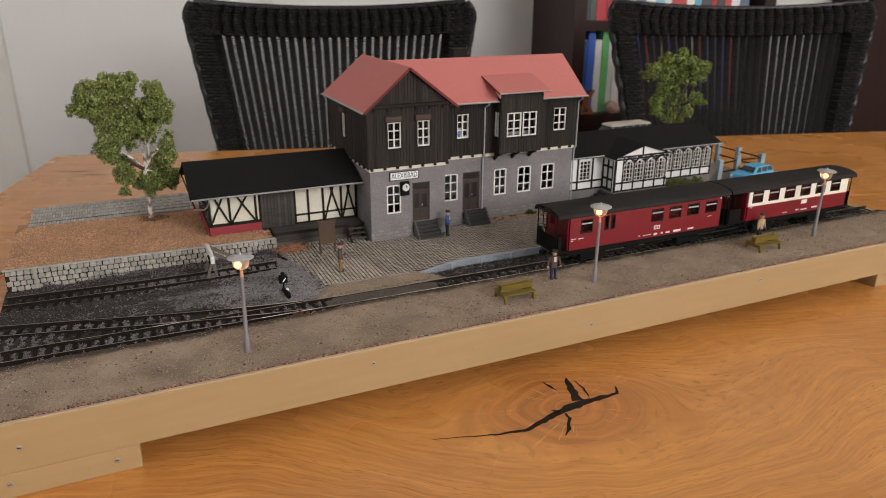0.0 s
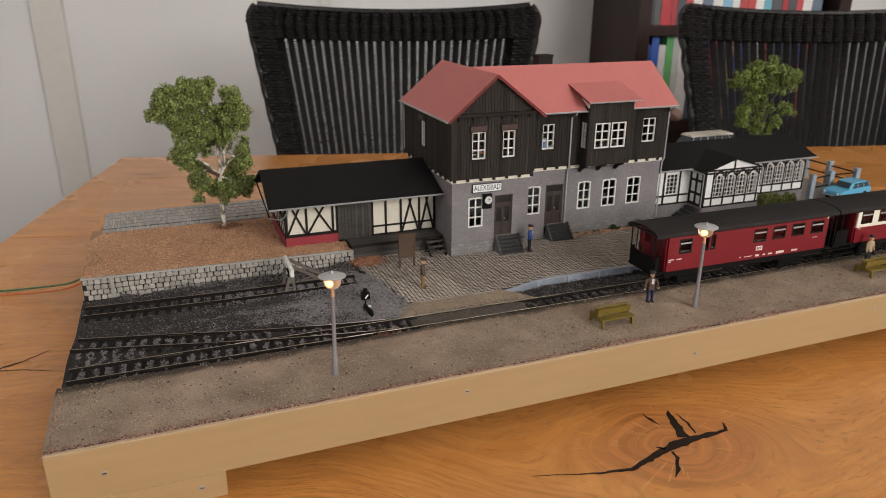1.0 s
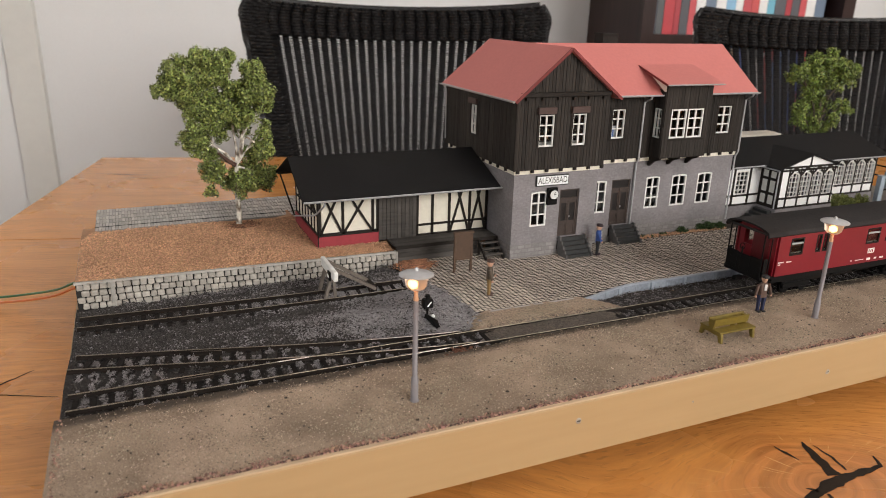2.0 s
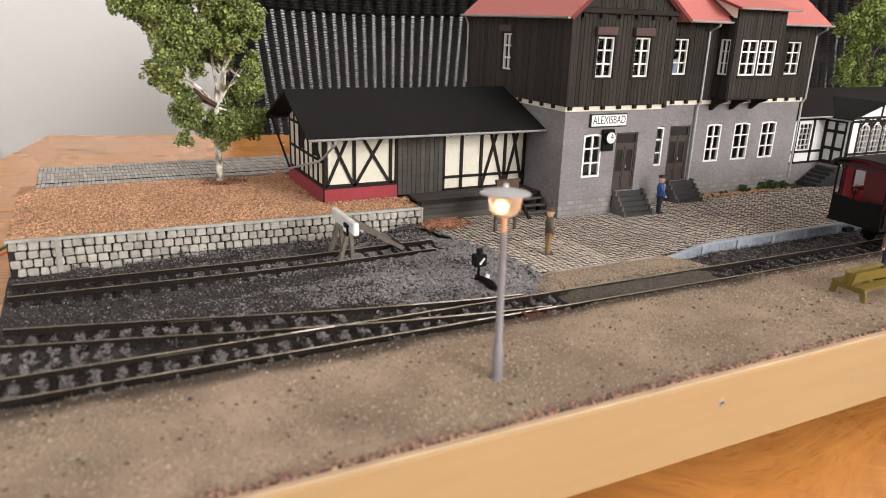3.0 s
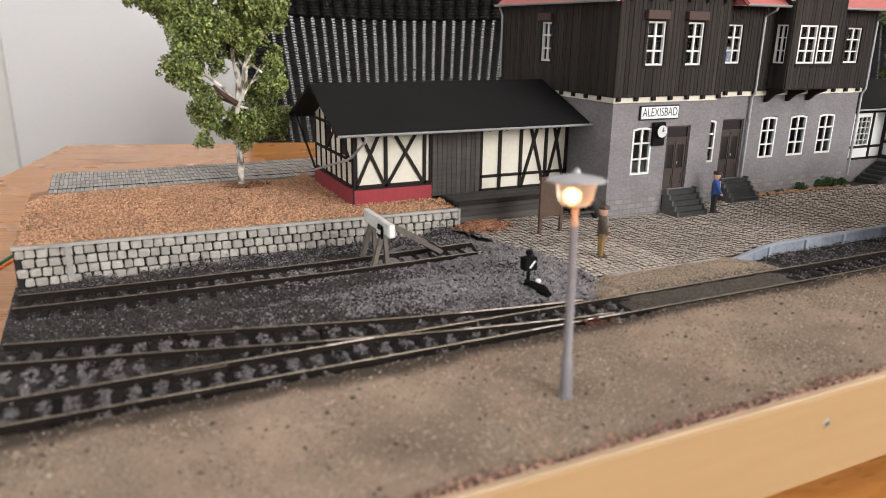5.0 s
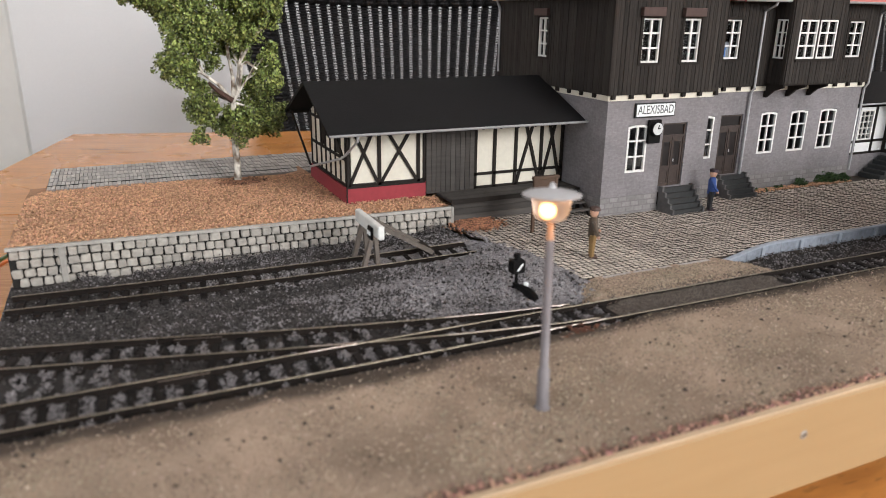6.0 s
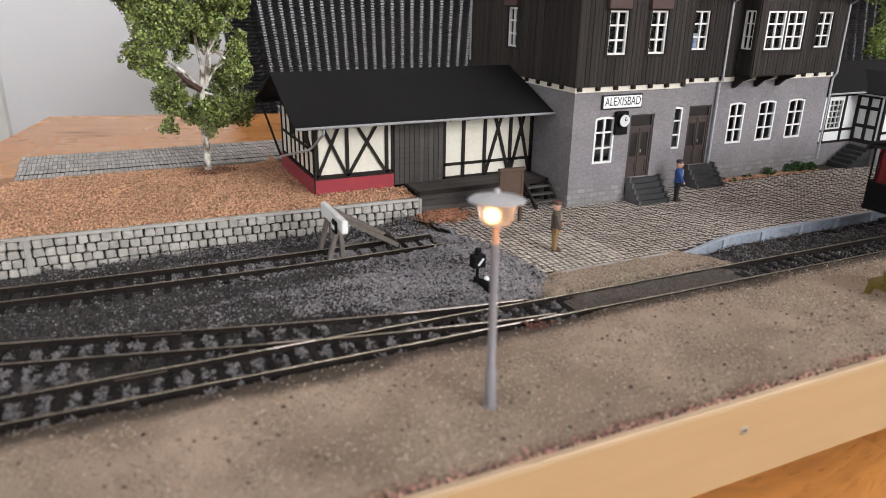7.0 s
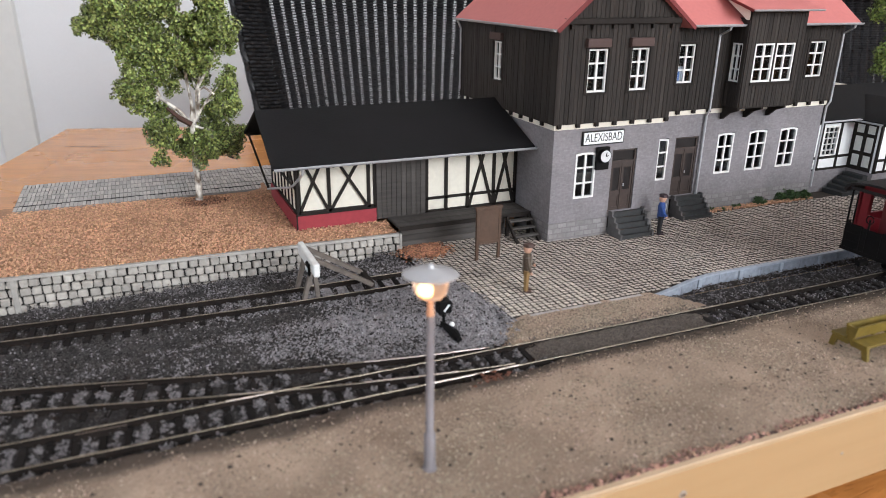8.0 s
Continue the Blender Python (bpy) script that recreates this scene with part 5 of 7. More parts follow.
M_EDGE = mat("dark red roof edge", (0.16, 0.02, 0.02), 0.7)
for a, b in (((273, 157.0, RZ - 0.95), (237.4, 157.0, EZ - 1.5)), ((273, 157.0, RZ - 0.95), (311.6, 157.0, EZ - 1.1))):
    part("verge_board", bar(fresh(), a, b, 0.6, 1.7), M_EDGE, station, "dark red verge board")
roof_slab(station, [(346.6, 189.5, 154.2), (392.4, 189.5, 154.2), (392.4, 157.6, 144.3), (346.6, 157.6, 144.3)], 0.9, M_TILE, "dormer_roof", "red painted dormer roof")
prism(ck := fresh(), [(164.0, 138), (188.5, 153.2), (164.0, 145.6)], "x", 350.6, 351.4)
part("dormer_cheek", ck, M_CREAM, station, "cream painted dormer cheek")
prism(ck := fresh(), [(164.0, 138), (188.5, 153.2), (164.0, 145.6)], "x", 388.2, 389.0)
part("dormer_cheek", ck, M_CREAM, station, "cream painted dormer cheek")
part("verge_board", bar(fresh(), (346.5, 158, 143.6), (346.5, 189, 153.3), 0.5, 1.2), M_EDGE, station, "dark red verge board")
gutter(station, (346.6, 157.0, 144.2), (392.4, 157.0, 144.2), 0.9)
gutter(station, (311.5, 165.8, 137.0), (351, 165.8, 137.0))
gutter(station, (389, 165.8, 137.0), (433.4, 165.8, 137.0))
gutter(station, (236.4, 157.6, 136.6), (236.4, 264.2, 136.6))
pipe(station, [(341.8, 166, 136), (341.8, 166.5, 134.5), (342, 173.0, 131.5), (342, 173.0, 94), (342, 174.6, 91), (342, 174.8, 40)])
pipe(station, [(428.5, 166, 136), (428.5, 166.5, 134.5), (429.8, 173.4, 131), (429.8, 173.4, 94), (429.2, 174.8, 91), (429.2, 175.0, 44)])
pipe(station, [(237, 261, 136), (239.6, 261.5, 131), (239.6, 261.5, 98)])
chim = fresh()
box(chim, 334, 346, 214, 224, 155, 171.6)
box(chim, 333.4, 346.6, 213.4, 224.6, 171.6, 173.0, 0.2)
part("chimney", chim, M_DARKWOOD, station, "dark chimney stack")

steps(277.4, 295.4, 162.4, 10.6, 37.6, 49.3, 5, "short flight of dark grey steps at the station door")
steps(326.8, 344.6, 175.4, 10.6, 37.6, 48.6, 5, "short flight of dark grey steps at the station door")

# name board
board = thing("station_sign", 269.2, 162, 84, "white enamel station name board with black letters", "sign")
part("plate", box(fresh(), 257.5, 280.8, 161.9, 162.9, 83.8, 90.5, 0.1), M_SIGNBLACK, board, "black rim")
part("face", box(fresh(), 258.1, 280.2, 161.6, 161.95, 84.4, 89.9, 0.05), M_SIGNWHITE, board)


def letters(text, x, y, z, size, parent, material, depth=0.02, turn=(90, 0, 0), squeeze=1.0):
    cu = bpy.data.curves.new("lettering", "FONT")
    cu.body, cu.size, cu.align_x, cu.align_y, cu.extrude = text, size * MM, "CENTER", "CENTER", depth * MM
    tmp = bpy.data.objects.new("lettering", cu)
    scene.collection.objects.link(tmp)
    me = bpy.data.meshes.new_from_object(tmp.evaluated_get(bpy.context.evaluated_depsgraph_get()))
    bpy.data.objects.remove(tmp)
    me.materials.append(material)
    ob = new("lettering", me)
    ob.parent = parent
    ob.location = (Vector((x, y, z)) - ORG[parent]) * MM
    ob.rotation_euler = [radians(a) for a in turn]
    ob.scale = (squeeze, 1, 1)
    return ob


letters("ALEXISBAD", 269.15, 161.56, 87.2, 5.6, board, M_SIGNBLACK, squeeze=0.74)

# station clock on a dark bracket board
clock = thing("station_clock", 269.3, 161, 72, "white-faced station clock on a black board", "clock")
part("back_board", box(fresh(), 265.8, 273.0, 161.0, 162.8, 71.6, 82.6, 0.3), M_BLACK, clock)
bm = fresh()
for r0, y0, y1, mi in ((3.25, 160.95, 159.2, 0),):
    hull(bm, [[(269.3 + r0 * math.cos(i * 0.3927), y, 78.6 + r0 * math.sin(i * 0.3927)) for i in range(16)] for y in (y0, y1)])
part("case", bm, M_BLACK, clock, smooth=True)
bm = hull(fresh(), [[(269.3 + r * math.cos(i * 0.3927), y, 78.6 + r * math.sin(i * 0.3927)) for i in range(16)] for r, y in ((2.85, 159.2), (2.85, 159.0))])
dial = part("dial", bm, mat("clock enamel", (0.62, 0.63, 0.62), 0.5, bump=0), clock)
for a, ln in ((1.35, 1.9), (0.3, 1.3)):
    part("pointer", bar(fresh(), (269.3, 158.9, 78.6), (269.3 + ln * math.cos(a), 158.9, 78.6 + ln * math.sin(a)), 0.15, 0.4), M_SIGNBLACK, dial)

# ---- goods shed ----
shed = thing("goods_shed", 184, 220, 46, "half-timbered goods shed, cream panels, red plinth, black roof", "shed")
SF, SL = 196.0, 129.2
bm = fresh()
box(bm, 129.6, 166.8, SF + 0.4, SF + 3, 54.8, 86)
box(bm, 192.2, 242.0, SF + 0.4, SF + 3, 48.4, 86)
hull(bm, [[(x, SF + 0.4, 54.8), (x, 256, 54.8), (x, 256, 82), (x, 219, 97), (x, SF + 0.4, 87.4)] for x in (129.6, 131.6)])
box(bm, 131.6, 242.0, 253, 256, 46, 82)
part("infill", bm, M_CREAM, shed, "cream plaster panels")
bm = fresh()
box(bm, 128.6, 167.0, SF - 0.7, SF + 2, 45.4, 54.8)
box(bm, 128.6, 131.2, SF + 2, 256.5, 45.4, 54.4)
part("plinth", bm, M_REDPLINTH, shed, "red painted plinth")
for a, b, mp in (((128.8, 46.9), (166.8, 46.9), front(SF - 0.7)), ((129.1, 46.0), (129.1, 54.6), front(SF - 0.7)), ((128.8, 54.5), (166.8, 54.5), front(SF - 0.7)), ((SF, 46.9), (255, 46.9), left(128.6))):
    beam(shed, mp, *a, *b, 0.7, 0.22, name="edge_line")
sf = front(SF)
for u in (130.2, 144.7, 163.6, 166.4):
    beam(shed, sf, u, 54.8, u, 86, 1.5 if u < 166 else 0.9)
for u in (192.9, 203.2, 214.9, 229.3, 241.3):
    beam(shed, sf, u, 48.6, u, 86, 1.5)
for a, b in (((130.2, 55.4), (166.6, 55.4)), ((130.2, 84), (166.6, 84)), ((192.3, 49.2), (242, 49.2)), ((192.3, 84), (242, 84)), ((192.3, 55.8), (242, 55.8))):
    beam(shed, sf, *a, *b, 1.3)
for lo, hi in ((130.2, 144.7), (144.7, 163.6)):
    beam(shed, sf, lo + 0.8, 55.8, hi - 0.4, 84.4, 1.3)
    beam(shed, sf, hi - 0.8, 55.8, lo + 0.4, 84.4, 1.3, 0.65)
for lo, hi in ((214.9, 229.3), (229.3, 241.3)):
    w = hi - lo
    beam(shed, sf, lo + 0.8, 49.6, lo + 0.76 * w, 84.4, 1.3)
    beam(shed, sf, hi - 0.8, 49.6, hi - 0.76 * w, 84.4, 1.3, 0.65)
sl = left(SL + 0.4)
for u in (197, 205, 213, 221, 229, 237, 246, 255):
    beam(shed, sl, u, 54.8, u, 82 + max(0, 14 - abs(u - 219) * 0.4), 1.4)
for v in (55.4, 67.0, 80.0):
    beam(shed, sl, 197, v, 255, v, 1.3)
beam(shed, sl, 200, 67, 216, 80, 1.3, 0.62)
beam(shed, sl, 236, 67, 220, 80, 1.3, 0.62)
w = fresh()
slab(w, sl, 205.8, 212.2, 68, 79, -0.3, 0.12)
part("shutter", w, M_DARKWOOD, shed, "dark closed shutter")
w = fresh()
slab(w, sl, 229.8, 236.4, 68, 79, -0.3, 0.12)
part("shutter", w, M_DARKWOOD, shed, "dark closed shutter")
door = part("sliding_door", box(fresh(), 167.0, 192.2, SF - 0.4, SF + 1.5, 48.4, 86), M_DARKWOOD, shed, "dark boarded sliding door")
boards(door, front(SF - 0.4), 167.2, 192.0, 48.6, 85.8, [], M_GREYWOOD, 2.6, 0.5)
roof_slab(shed, [(117.4, 219, 99.2), (240.4, 219, 99.2), (241.8, 178.2, 81.6), (116.8, 178.2, 81.6)], 1.3, M_FELT, label="black felt roof plane")
roof_slab(shed, [(117.4, 219, 99.2), (240.4, 219, 99.2), (240.4, 259.6, 81.8), (117.4, 259.6, 81.8)], 1.3, M_FELT, label="black felt roof plane")
gutter(shed, (117.4, 177.6, 81.4), (242.6, 177.6, 81.4), 1.2)
pipe(shed, [(129.2, 177.8, 80.4), (129.2, 178.6, 78), (128.6, 194.6, 69.4), (127.2, 198, 67.4), (125.6, 216, 62.6), (124, 238, 56.6)], 0.55)
for y in (180.5, 218, 257):
    part("rafter_end", bar(fresh(), (118.2, y, 80.4 + (16.6 - abs(y - 219) * 0.42)), (129, y, 80.4 + (16.6 - abs(y - 219) * 0.42)), 1.2, 1.3), M_DARKWOOD, shed)
part("brace", bar(fresh(), (124.6, 239, 56.2), (118.2, 250, 83), 0.75, 0.75), M_DARKWOOD, shed)
for x in range(134, 240, 9):
    part("rafter_end", bar(fresh(), (x, 179, 80.2), (x, 196.4, 87.6), 1.1, 1.2), M_DARKWOOD, shed)

# loading ramp of dark boards
ramp = thing("loading_ramp", 205, 184, 38, "dark weathered plank loading ramp before the shed", "ramp")
for i in range(9):
    y = 179.6 + i * 1.82
    part("deck_plank", box(fresh(), 172.8, 241.8, y, y + 1.66, 47.4, 48.8, 0.15), M_GREYWOOD, ramp)
for i, z in enumerate((38.2, 41.2, 44.2)):
    part("skirt_plank", box(fresh(), 173.6, 228.0, 180.4, 181.4, z, z + 2.9, 0.15), M_GREYWOOD, ramp)
for x in (176, 193, 210, 227):
    part("post", box(fresh(), x, x + 2, 181.5, 183.5, 37, 47.4), M_GREYWOOD, ramp)
part("edge_beam", box(fresh(), 172.8, 241.8, 178.8, 179.5, 46.8, 48.9, 0.1), M_DARKWOOD, ramp)

# small wooden trestle beside the ramp
trestle = thing("wooden_trestle", 234, 170, 38, "small dark wooden trestle beside the loading ramp", "trestle")
for x in (228, 240):
    part("leg", bar(fresh(), (x, 177.5, 47), (x, 166, 37.6), 1.3, 1.5), M_DARKWOOD, trestle)
    part("post", box(fresh(), x - 0.7, x + 0.7, 176.6, 178.0, 37.6, 48), M_DARKWOOD, trestle)
for z, y in ((40.2, 168.6), (43, 172), (45.8, 175.4)):
    part("rung", box(fresh(), 227.6, 240.4, y - 1.3, y + 1.3, z, z + 0.9, 0.1), M_GREYWOOD, trestle)

# ---- restaurant annex ----
annex = thing("annex_building", 520, 205, 40, "white half-timbered annex with a glazed bay and black roof", "annex")
AF, AB, AL, AR = 183.0, 165.0, 466.5, 524.5
bm = fresh()
W1 = [(442.5, 454.5, 59.0, 77.0)]
WB = [(475.9 + 11.8 * i, 486.7 + 11.8 * i, 58.6, 77.6) for i in range(4)]
WR = [(535.2 + 11.7 * i, 545.8 + 11.7 * i, 58.8, 78.0) for i in range(5)]
wall_panel(bm, front(AF), 430.5, AL, 50.6, 80.5, W1, 2)
wall_panel(bm, front(AB), AL, AR, 50.6, 81.0, WB, 2)
wall_panel(bm, front(AF), AR, 594, 50.6, 82.0, WR, 2)
box(bm, AR - 2, AR, AB + 2, AF + 2, 50.6, 80.5)
box(bm, 592, 594, AF + 2, 246, 50.6, 82.0)
box(bm, 430.5, 592, 244, 246, 44, 82.0)
prism(bm, [(AL, 81.0), (AR, 81.0), ((AL + AR) / 2, 90.0)], "y", AB, AB + 2)
part("infill", bm, M_WHITE, annex, "white plaster panels")
bm = fresh()
box(bm, 430, AL, AF - 0.6, AF + 2, 36, 50.6)
box(bm, AL - 0.4, AR + 0.6, AB - 0.6, AF + 2, 36, 50.6)
box(bm, AR + 0.6, 594.6, AF - 0.6, AF + 2, 36, 50.6)
box(bm, 592, 594.6, AF + 2, 246, 36, 50.6)
part("plinth", bm, M_BRICK, annex, "grey brick plinth")
fa, fb = front(AF), front(AB)
for u in (431.5, 440.4, 456.0):
    beam(annex, fa, u, 50.6, u, 80.4, 1.7)
for v in (51.2, 58.4, 79.4):
    beam(annex, fa, 430.5, v, AL, v, 1.5)
    beam(annex, fa, AR, v, 594, v, 1.5)
    beam(annex, fb, AL, v, AR, v, 1.5)
for i in range(5):
    beam(annex, fb, 475.3 + 11.8 * i, 50.6, 475.3 + 11.8 * i, 80.5, 1.3)
for i in range(6):
    beam(annex, fa, 534.6 + 11.7 * i, 50.6, 534.6 + 11.7 * i, 81.5, 1.3)
beam(annex, fb, AL + 0.8, 50.6, AL + 0.8, 80.5, 1.7)
for i in range(4):
    for a, k in ((475.6 + 11.8 * i, 1), (486.9 + 11.8 * i, -1)):
        beam(annex, fb, a, 75.6, a + 5.0 * k, 81.0, 1.3, 0.7)
for i in range(5):
    for a, k in ((534.9 + 11.7 * i, 1), (546.1 + 11.7 * i, -1)):
        beam(annex, fa, a, 75.6, a + 5.2 * k, 81.0, 1.3, 0.7)
beam(annex, fb, AL, 81.6, AR, 81.6, 1.4, 0.7)
beam(annex, fb, (AL + AR) / 2, 81.8, (AL + AR) / 2, 89.5, 1.3)
M_OFFWHITE = mat("aged cream window paint", (0.78, 0.75, 0.71), 0.6, var=0.08, bump=0.05)
for h in W1:
    sash(annex, fa, *h, 3, 5, 0.8, 0.42, -0.3, paint_mat=M_OFFWHITE)
for h in WB:
    sash(annex, fb, *h, 3, 5, 0.8, 0.42, -0.3, arch=2.2, paint_mat=M_OFFWHITE)
for h in WR:
    sash(annex, fa, *h, 3, 5, 0.8, 0.42, -0.3, arch=2.6, paint_mat=M_OFFWHITE)
# added solid black box behind the windows, in place of the shade indoors
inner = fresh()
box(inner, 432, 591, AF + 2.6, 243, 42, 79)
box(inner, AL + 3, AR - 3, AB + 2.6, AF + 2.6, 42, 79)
part("dark_interior", inner, M_BLACK, annex, "black filler box standing in for the shade indoors")
# glazed side door of the bay
sd = left(AL)
bm = fresh()
wall_panel(bm, sd, AB + 2, AF, 48.6, 80.5, [(168.6, 173.8, 53, 60), (168.6, 173.8, 62, 71), (168.6, 173.8, 73, 78), (175.8, 181.0, 53, 60), (175.8, 181.0, 62, 71), (175.8, 181.0, 73, 78)], 1.4)
ad = part("door", bm, M_DARKWOOD, annex, "dark glazed double door")
for a, b in ((168.6, 173.8), (175.8, 181.0)):
    for c, e in ((53, 60), (62, 71), (73, 78)):
        slab(g := fresh(), sd, a, b, c, e, -1.0, -0.6)
        part("pane", g, paint("white door panel", (0.7, 0.7, 0.66)), ad)
roof_slab(annex, [(430.5, 214, 95.8), (600, 214, 95.8), (599, 176.8, 82.0), (AR + 3, 176.8, 82.0), (AL - 3, 176.8, 82.0), (430.5, 176.8, 82.0)], 1.1, M_FELT, label="black felt roof plane")
roof_slab(annex, [(430.5, 214, 95.8), (600, 214, 95.8), (600, 251, 82.0), (430.5, 251, 82.0)], 1.1, M_FELT, label="black felt roof plane")
mx = (AL + AR) / 2
roof_slab(annex, [(mx, 162.4, 91.4), (mx, 214, 91.4), (AL - 3.4, 214, 81.2), (AL - 3.4, 162.4, 81.2)], 0.9, M_FELT, label="black felt roof plane")
roof_slab(annex, [(mx, 162.4, 91.4), (mx, 214, 91.4), (AR + 3.4, 214, 81.2), (AR + 3.4, 162.4, 81.2)], 0.9, M_FELT, label="black felt roof plane")
gutter(annex, (AR + 4, 176.2, 81.8), (599.4, 176.2, 81.8), 0.9)
gutter(annex, (431, 176.2, 81.8), (AL - 4, 176.2, 81.8), 0.9)
gutter(annex, (AL - 4.2, 162.4, 80.6), (AL - 4.2, 180, 80.6), 0.9)
st = thing("annex_steps", 455, 172, 38, "dark grey steps up to the annex door", "steps")
for i in range(5):
    part("step", box(fresh(), 447 + 3.7 * i, 466.0, 167.0, 181.0, 38 + 2.2 * i - (0 if i else 0.6), 38 + 2.2 * (i + 1), 0.15), M_STEP, st)


# ---- railway coaches ----
CY = 68.4          # middle of the track under the train
CS, CF = 54.4, 82.4  # the two sides of a coach body


def arc_roof(parent, x0, x1, z_eave, rise, over=1.6, n=10, label="dark grey rounded coach roof"):
    prof = []
    half = (CF - CS) / 2 + over
    for i in range(n + 1):
        a = math.pi * i / n
        prof.append((CY - half * math.cos(a), z_eave + rise * math.sin(a) ** 0.75))
    inner = [(y + (CY - y) * 0.06, z - 0.9) for y, z in prof[::-1]]
    bm = fresh()
    hull(bm, [[(x, y, z) for y, z in prof + inner] for x in (x0, x1)])
    return part("roof", bm, M_COACHROOF, parent, label, smooth=True)


def bogie(parent, x):
    b = part("bogie", box(fresh(), x - 11, x + 11, CY - 9, CY + 9, 43.2, 46.0, 0.4), M_BLACK, parent)
    for dx in (-7, 7):
        for s in (-1, 1):
            y = CY + s * 6.3
            bm = hull(fresh(), [[(x + dx + r * math.cos(i * 0.3927), y + s * d, 42.6 + r * math.sin(i * 0.3927)) for i in range(16)]
                                for r, d in ((4.3, -0.2), (4.3, 1.6), (3.4, 1.8))])
            part("wheel", bm, M_BLACK, b)
    for s in (-1, 1):
        part("axle_frame", box(fresh(), x - 10.5, x + 10.5, CY + s * 9 - 0.6, CY + s * 9 + 0.6, 41.4, 44.8, 0.3), M_BLACK, b)
    return b


def out_side(x, xb):
    """True at the far end of a coach."""
    return x > xb


def coach(x0, x1, bx0, bx1, windows, upper, label):
    """A bogie coach: body shell with real window openings, end platforms, rounded roof, underframe."""
    c = thing("railway_coach", (x0 + x1) / 2, CY, 38.3, label, "railway coach", group="coaches of the train")
    zb, zt = 52.0, 76.2
    shell = fresh()
    split = 63.0 if upper else zt
    holes = [w for w in windows if w[3] <= zt]
    if upper:
        wall_panel(shell, front(CS), bx0, bx1, zb, split, [], 1.0)
        wall_panel(shell, front(CF + 1.0), bx0, bx1, zb, split, [], 1.0)
    else:
        wall_panel(shell, front(CS), bx0, bx1, zb, zt, holes, 1.0)
        wall_panel(shell, front(CF + 1.0), bx0, bx1, zb, zt, [h for h in holes if h[1] - h[0] > 8], 1.0)
    for x in (bx0, bx1 - 1):
        wall_panel(shell, lambda u, v, d, x=x: (x - d, u, v), CS + 1, CF, zb, zt + 1.6, [(CY + 4.0, CY + 10.5, 64.5, 73.5)], 1.0, d=0.0)
    bmesh.ops.remove_doubles(shell, verts=shell.verts, dist=0.01)
    part("body", shell, M_COACHRED, c, "wine red painted body")
    if upper:
        up = fresh()
        wall_panel(up, front(CS), bx0, bx1, split, zt, holes, 1.0)
        wall_panel(up, front(CF + 1.0), bx0, bx1, split, zt, holes, 1.0)
        bmesh.ops.remove_doubles(up, verts=up.verts, dist=0.01)
        part("upper_panel", up, M_COACHCREAM, c, "ivory painted window band")
    part("floor", box(fresh(), x0 + 0.8, x1 - 0.8, CS + 1.2, CF - 1.2, 50.4, 52.0), M_BLACK, c)
    part("sole_bar", box(fresh(), bx0, bx1, CS + 1.4, CS + 2.6, 47.8, 51.8), M_BLACK, c)
    part("sole_bar", box(fresh(), bx0, bx1, CF - 2.6, CF - 1.4, 47.8, 51.8), M_BLACK, c)
    for u0, u1, v0, v1 in holes:
        fr = fresh()
        mp = front(CS)
        for a, b, d0, e in ((u0 - 0.3, u0 + 0.5, v0 - 0.3, v1 + 0.3), (u1 - 0.5, u1 + 0.3, v0 - 0.3, v1 + 0.3), (u0 + 0.5, u1 - 0.5, v0 - 0.3, v0 + 0.4), (u0 + 0.5, u1 - 0.5, v1 - 0.4, v1 + 0.3)):
            slab(fr, mp, a, b, d0, e, -0.6, 0.12)
        w = part("window", fr, M_DARKWOOD, c)
        if u1 - u0 > 5:
            slab(br := fresh(), mp, u0 + 0.4, u1 - 0.4, v0 + (v1 - v0) * 0.66, v0 + (v1 - v0) * 0.66 + 0.9, -0.5, 0.25)
            part("glazing_bar", br, M_ZINC, w)
        slab(g := fresh(), mp, u0, u1, v0, v1, -0.75, -0.6)
        part("pane", g, M_PANE, w).visible_shadow = False
    arc_roof(c, x0, x1, zt - 0.2, 4.7)
    for x in (bx0 + 24, bx1 - 24):
        bogie(c, x)
    for x in ((bx0 + bx1) / 2 - 9, (bx0 + bx1) / 2 + 10):
        part("air_tank", tube(fresh(), [(x - 6, CS + 6, 47), (x + 6, CS + 6, 47)], 2.2, 10), M_BLACK, c, smooth=True)
    for x, xb in ((x0 + 1.2, bx0), (x1 - 1.2, bx1)):
        for y in (CS + 2.0, CY - 4.5, CY + 4.5, CF - 2.0):
            part("railing_post", tube(fresh(), [(x, y, 52), (x, y, 76.4 if y in (CS + 2.0, CF - 2.0) else 62)], 0.42), M_BLACK, c)
        for z in (55, 58.5, 62):
            for a, b in ((CS + 2.0, CY - 4.5), (CY + 4.5, CF - 2.0)):
                part("railing_bar", tube(fresh(), [(x, a, z), (x, b, z)], 0.34), M_BLACK, c)
        part("gate_panel", box(fresh(), x - 0.25, x + 0.25, CS + 2.2, CF - 2.2, 52, 61.8), M_BLACK, c, "black sheet end gate")
        part("brake_wheel", tube(fresh(), [(x - 0.2, CY + 2 + 1.7 * math.cos(k * 0.7854), 66 + 1.7 * math.sin(k * 0.7854)) for k in range(9)], 0.28), M_BLACK, c)
        part("brake_column", tube(fresh(), [(x, CY + 2, 52), (x, CY + 2, 66)], 0.4), M_BLACK, c)
        lo, hi = min(x, xb), max(x, xb)
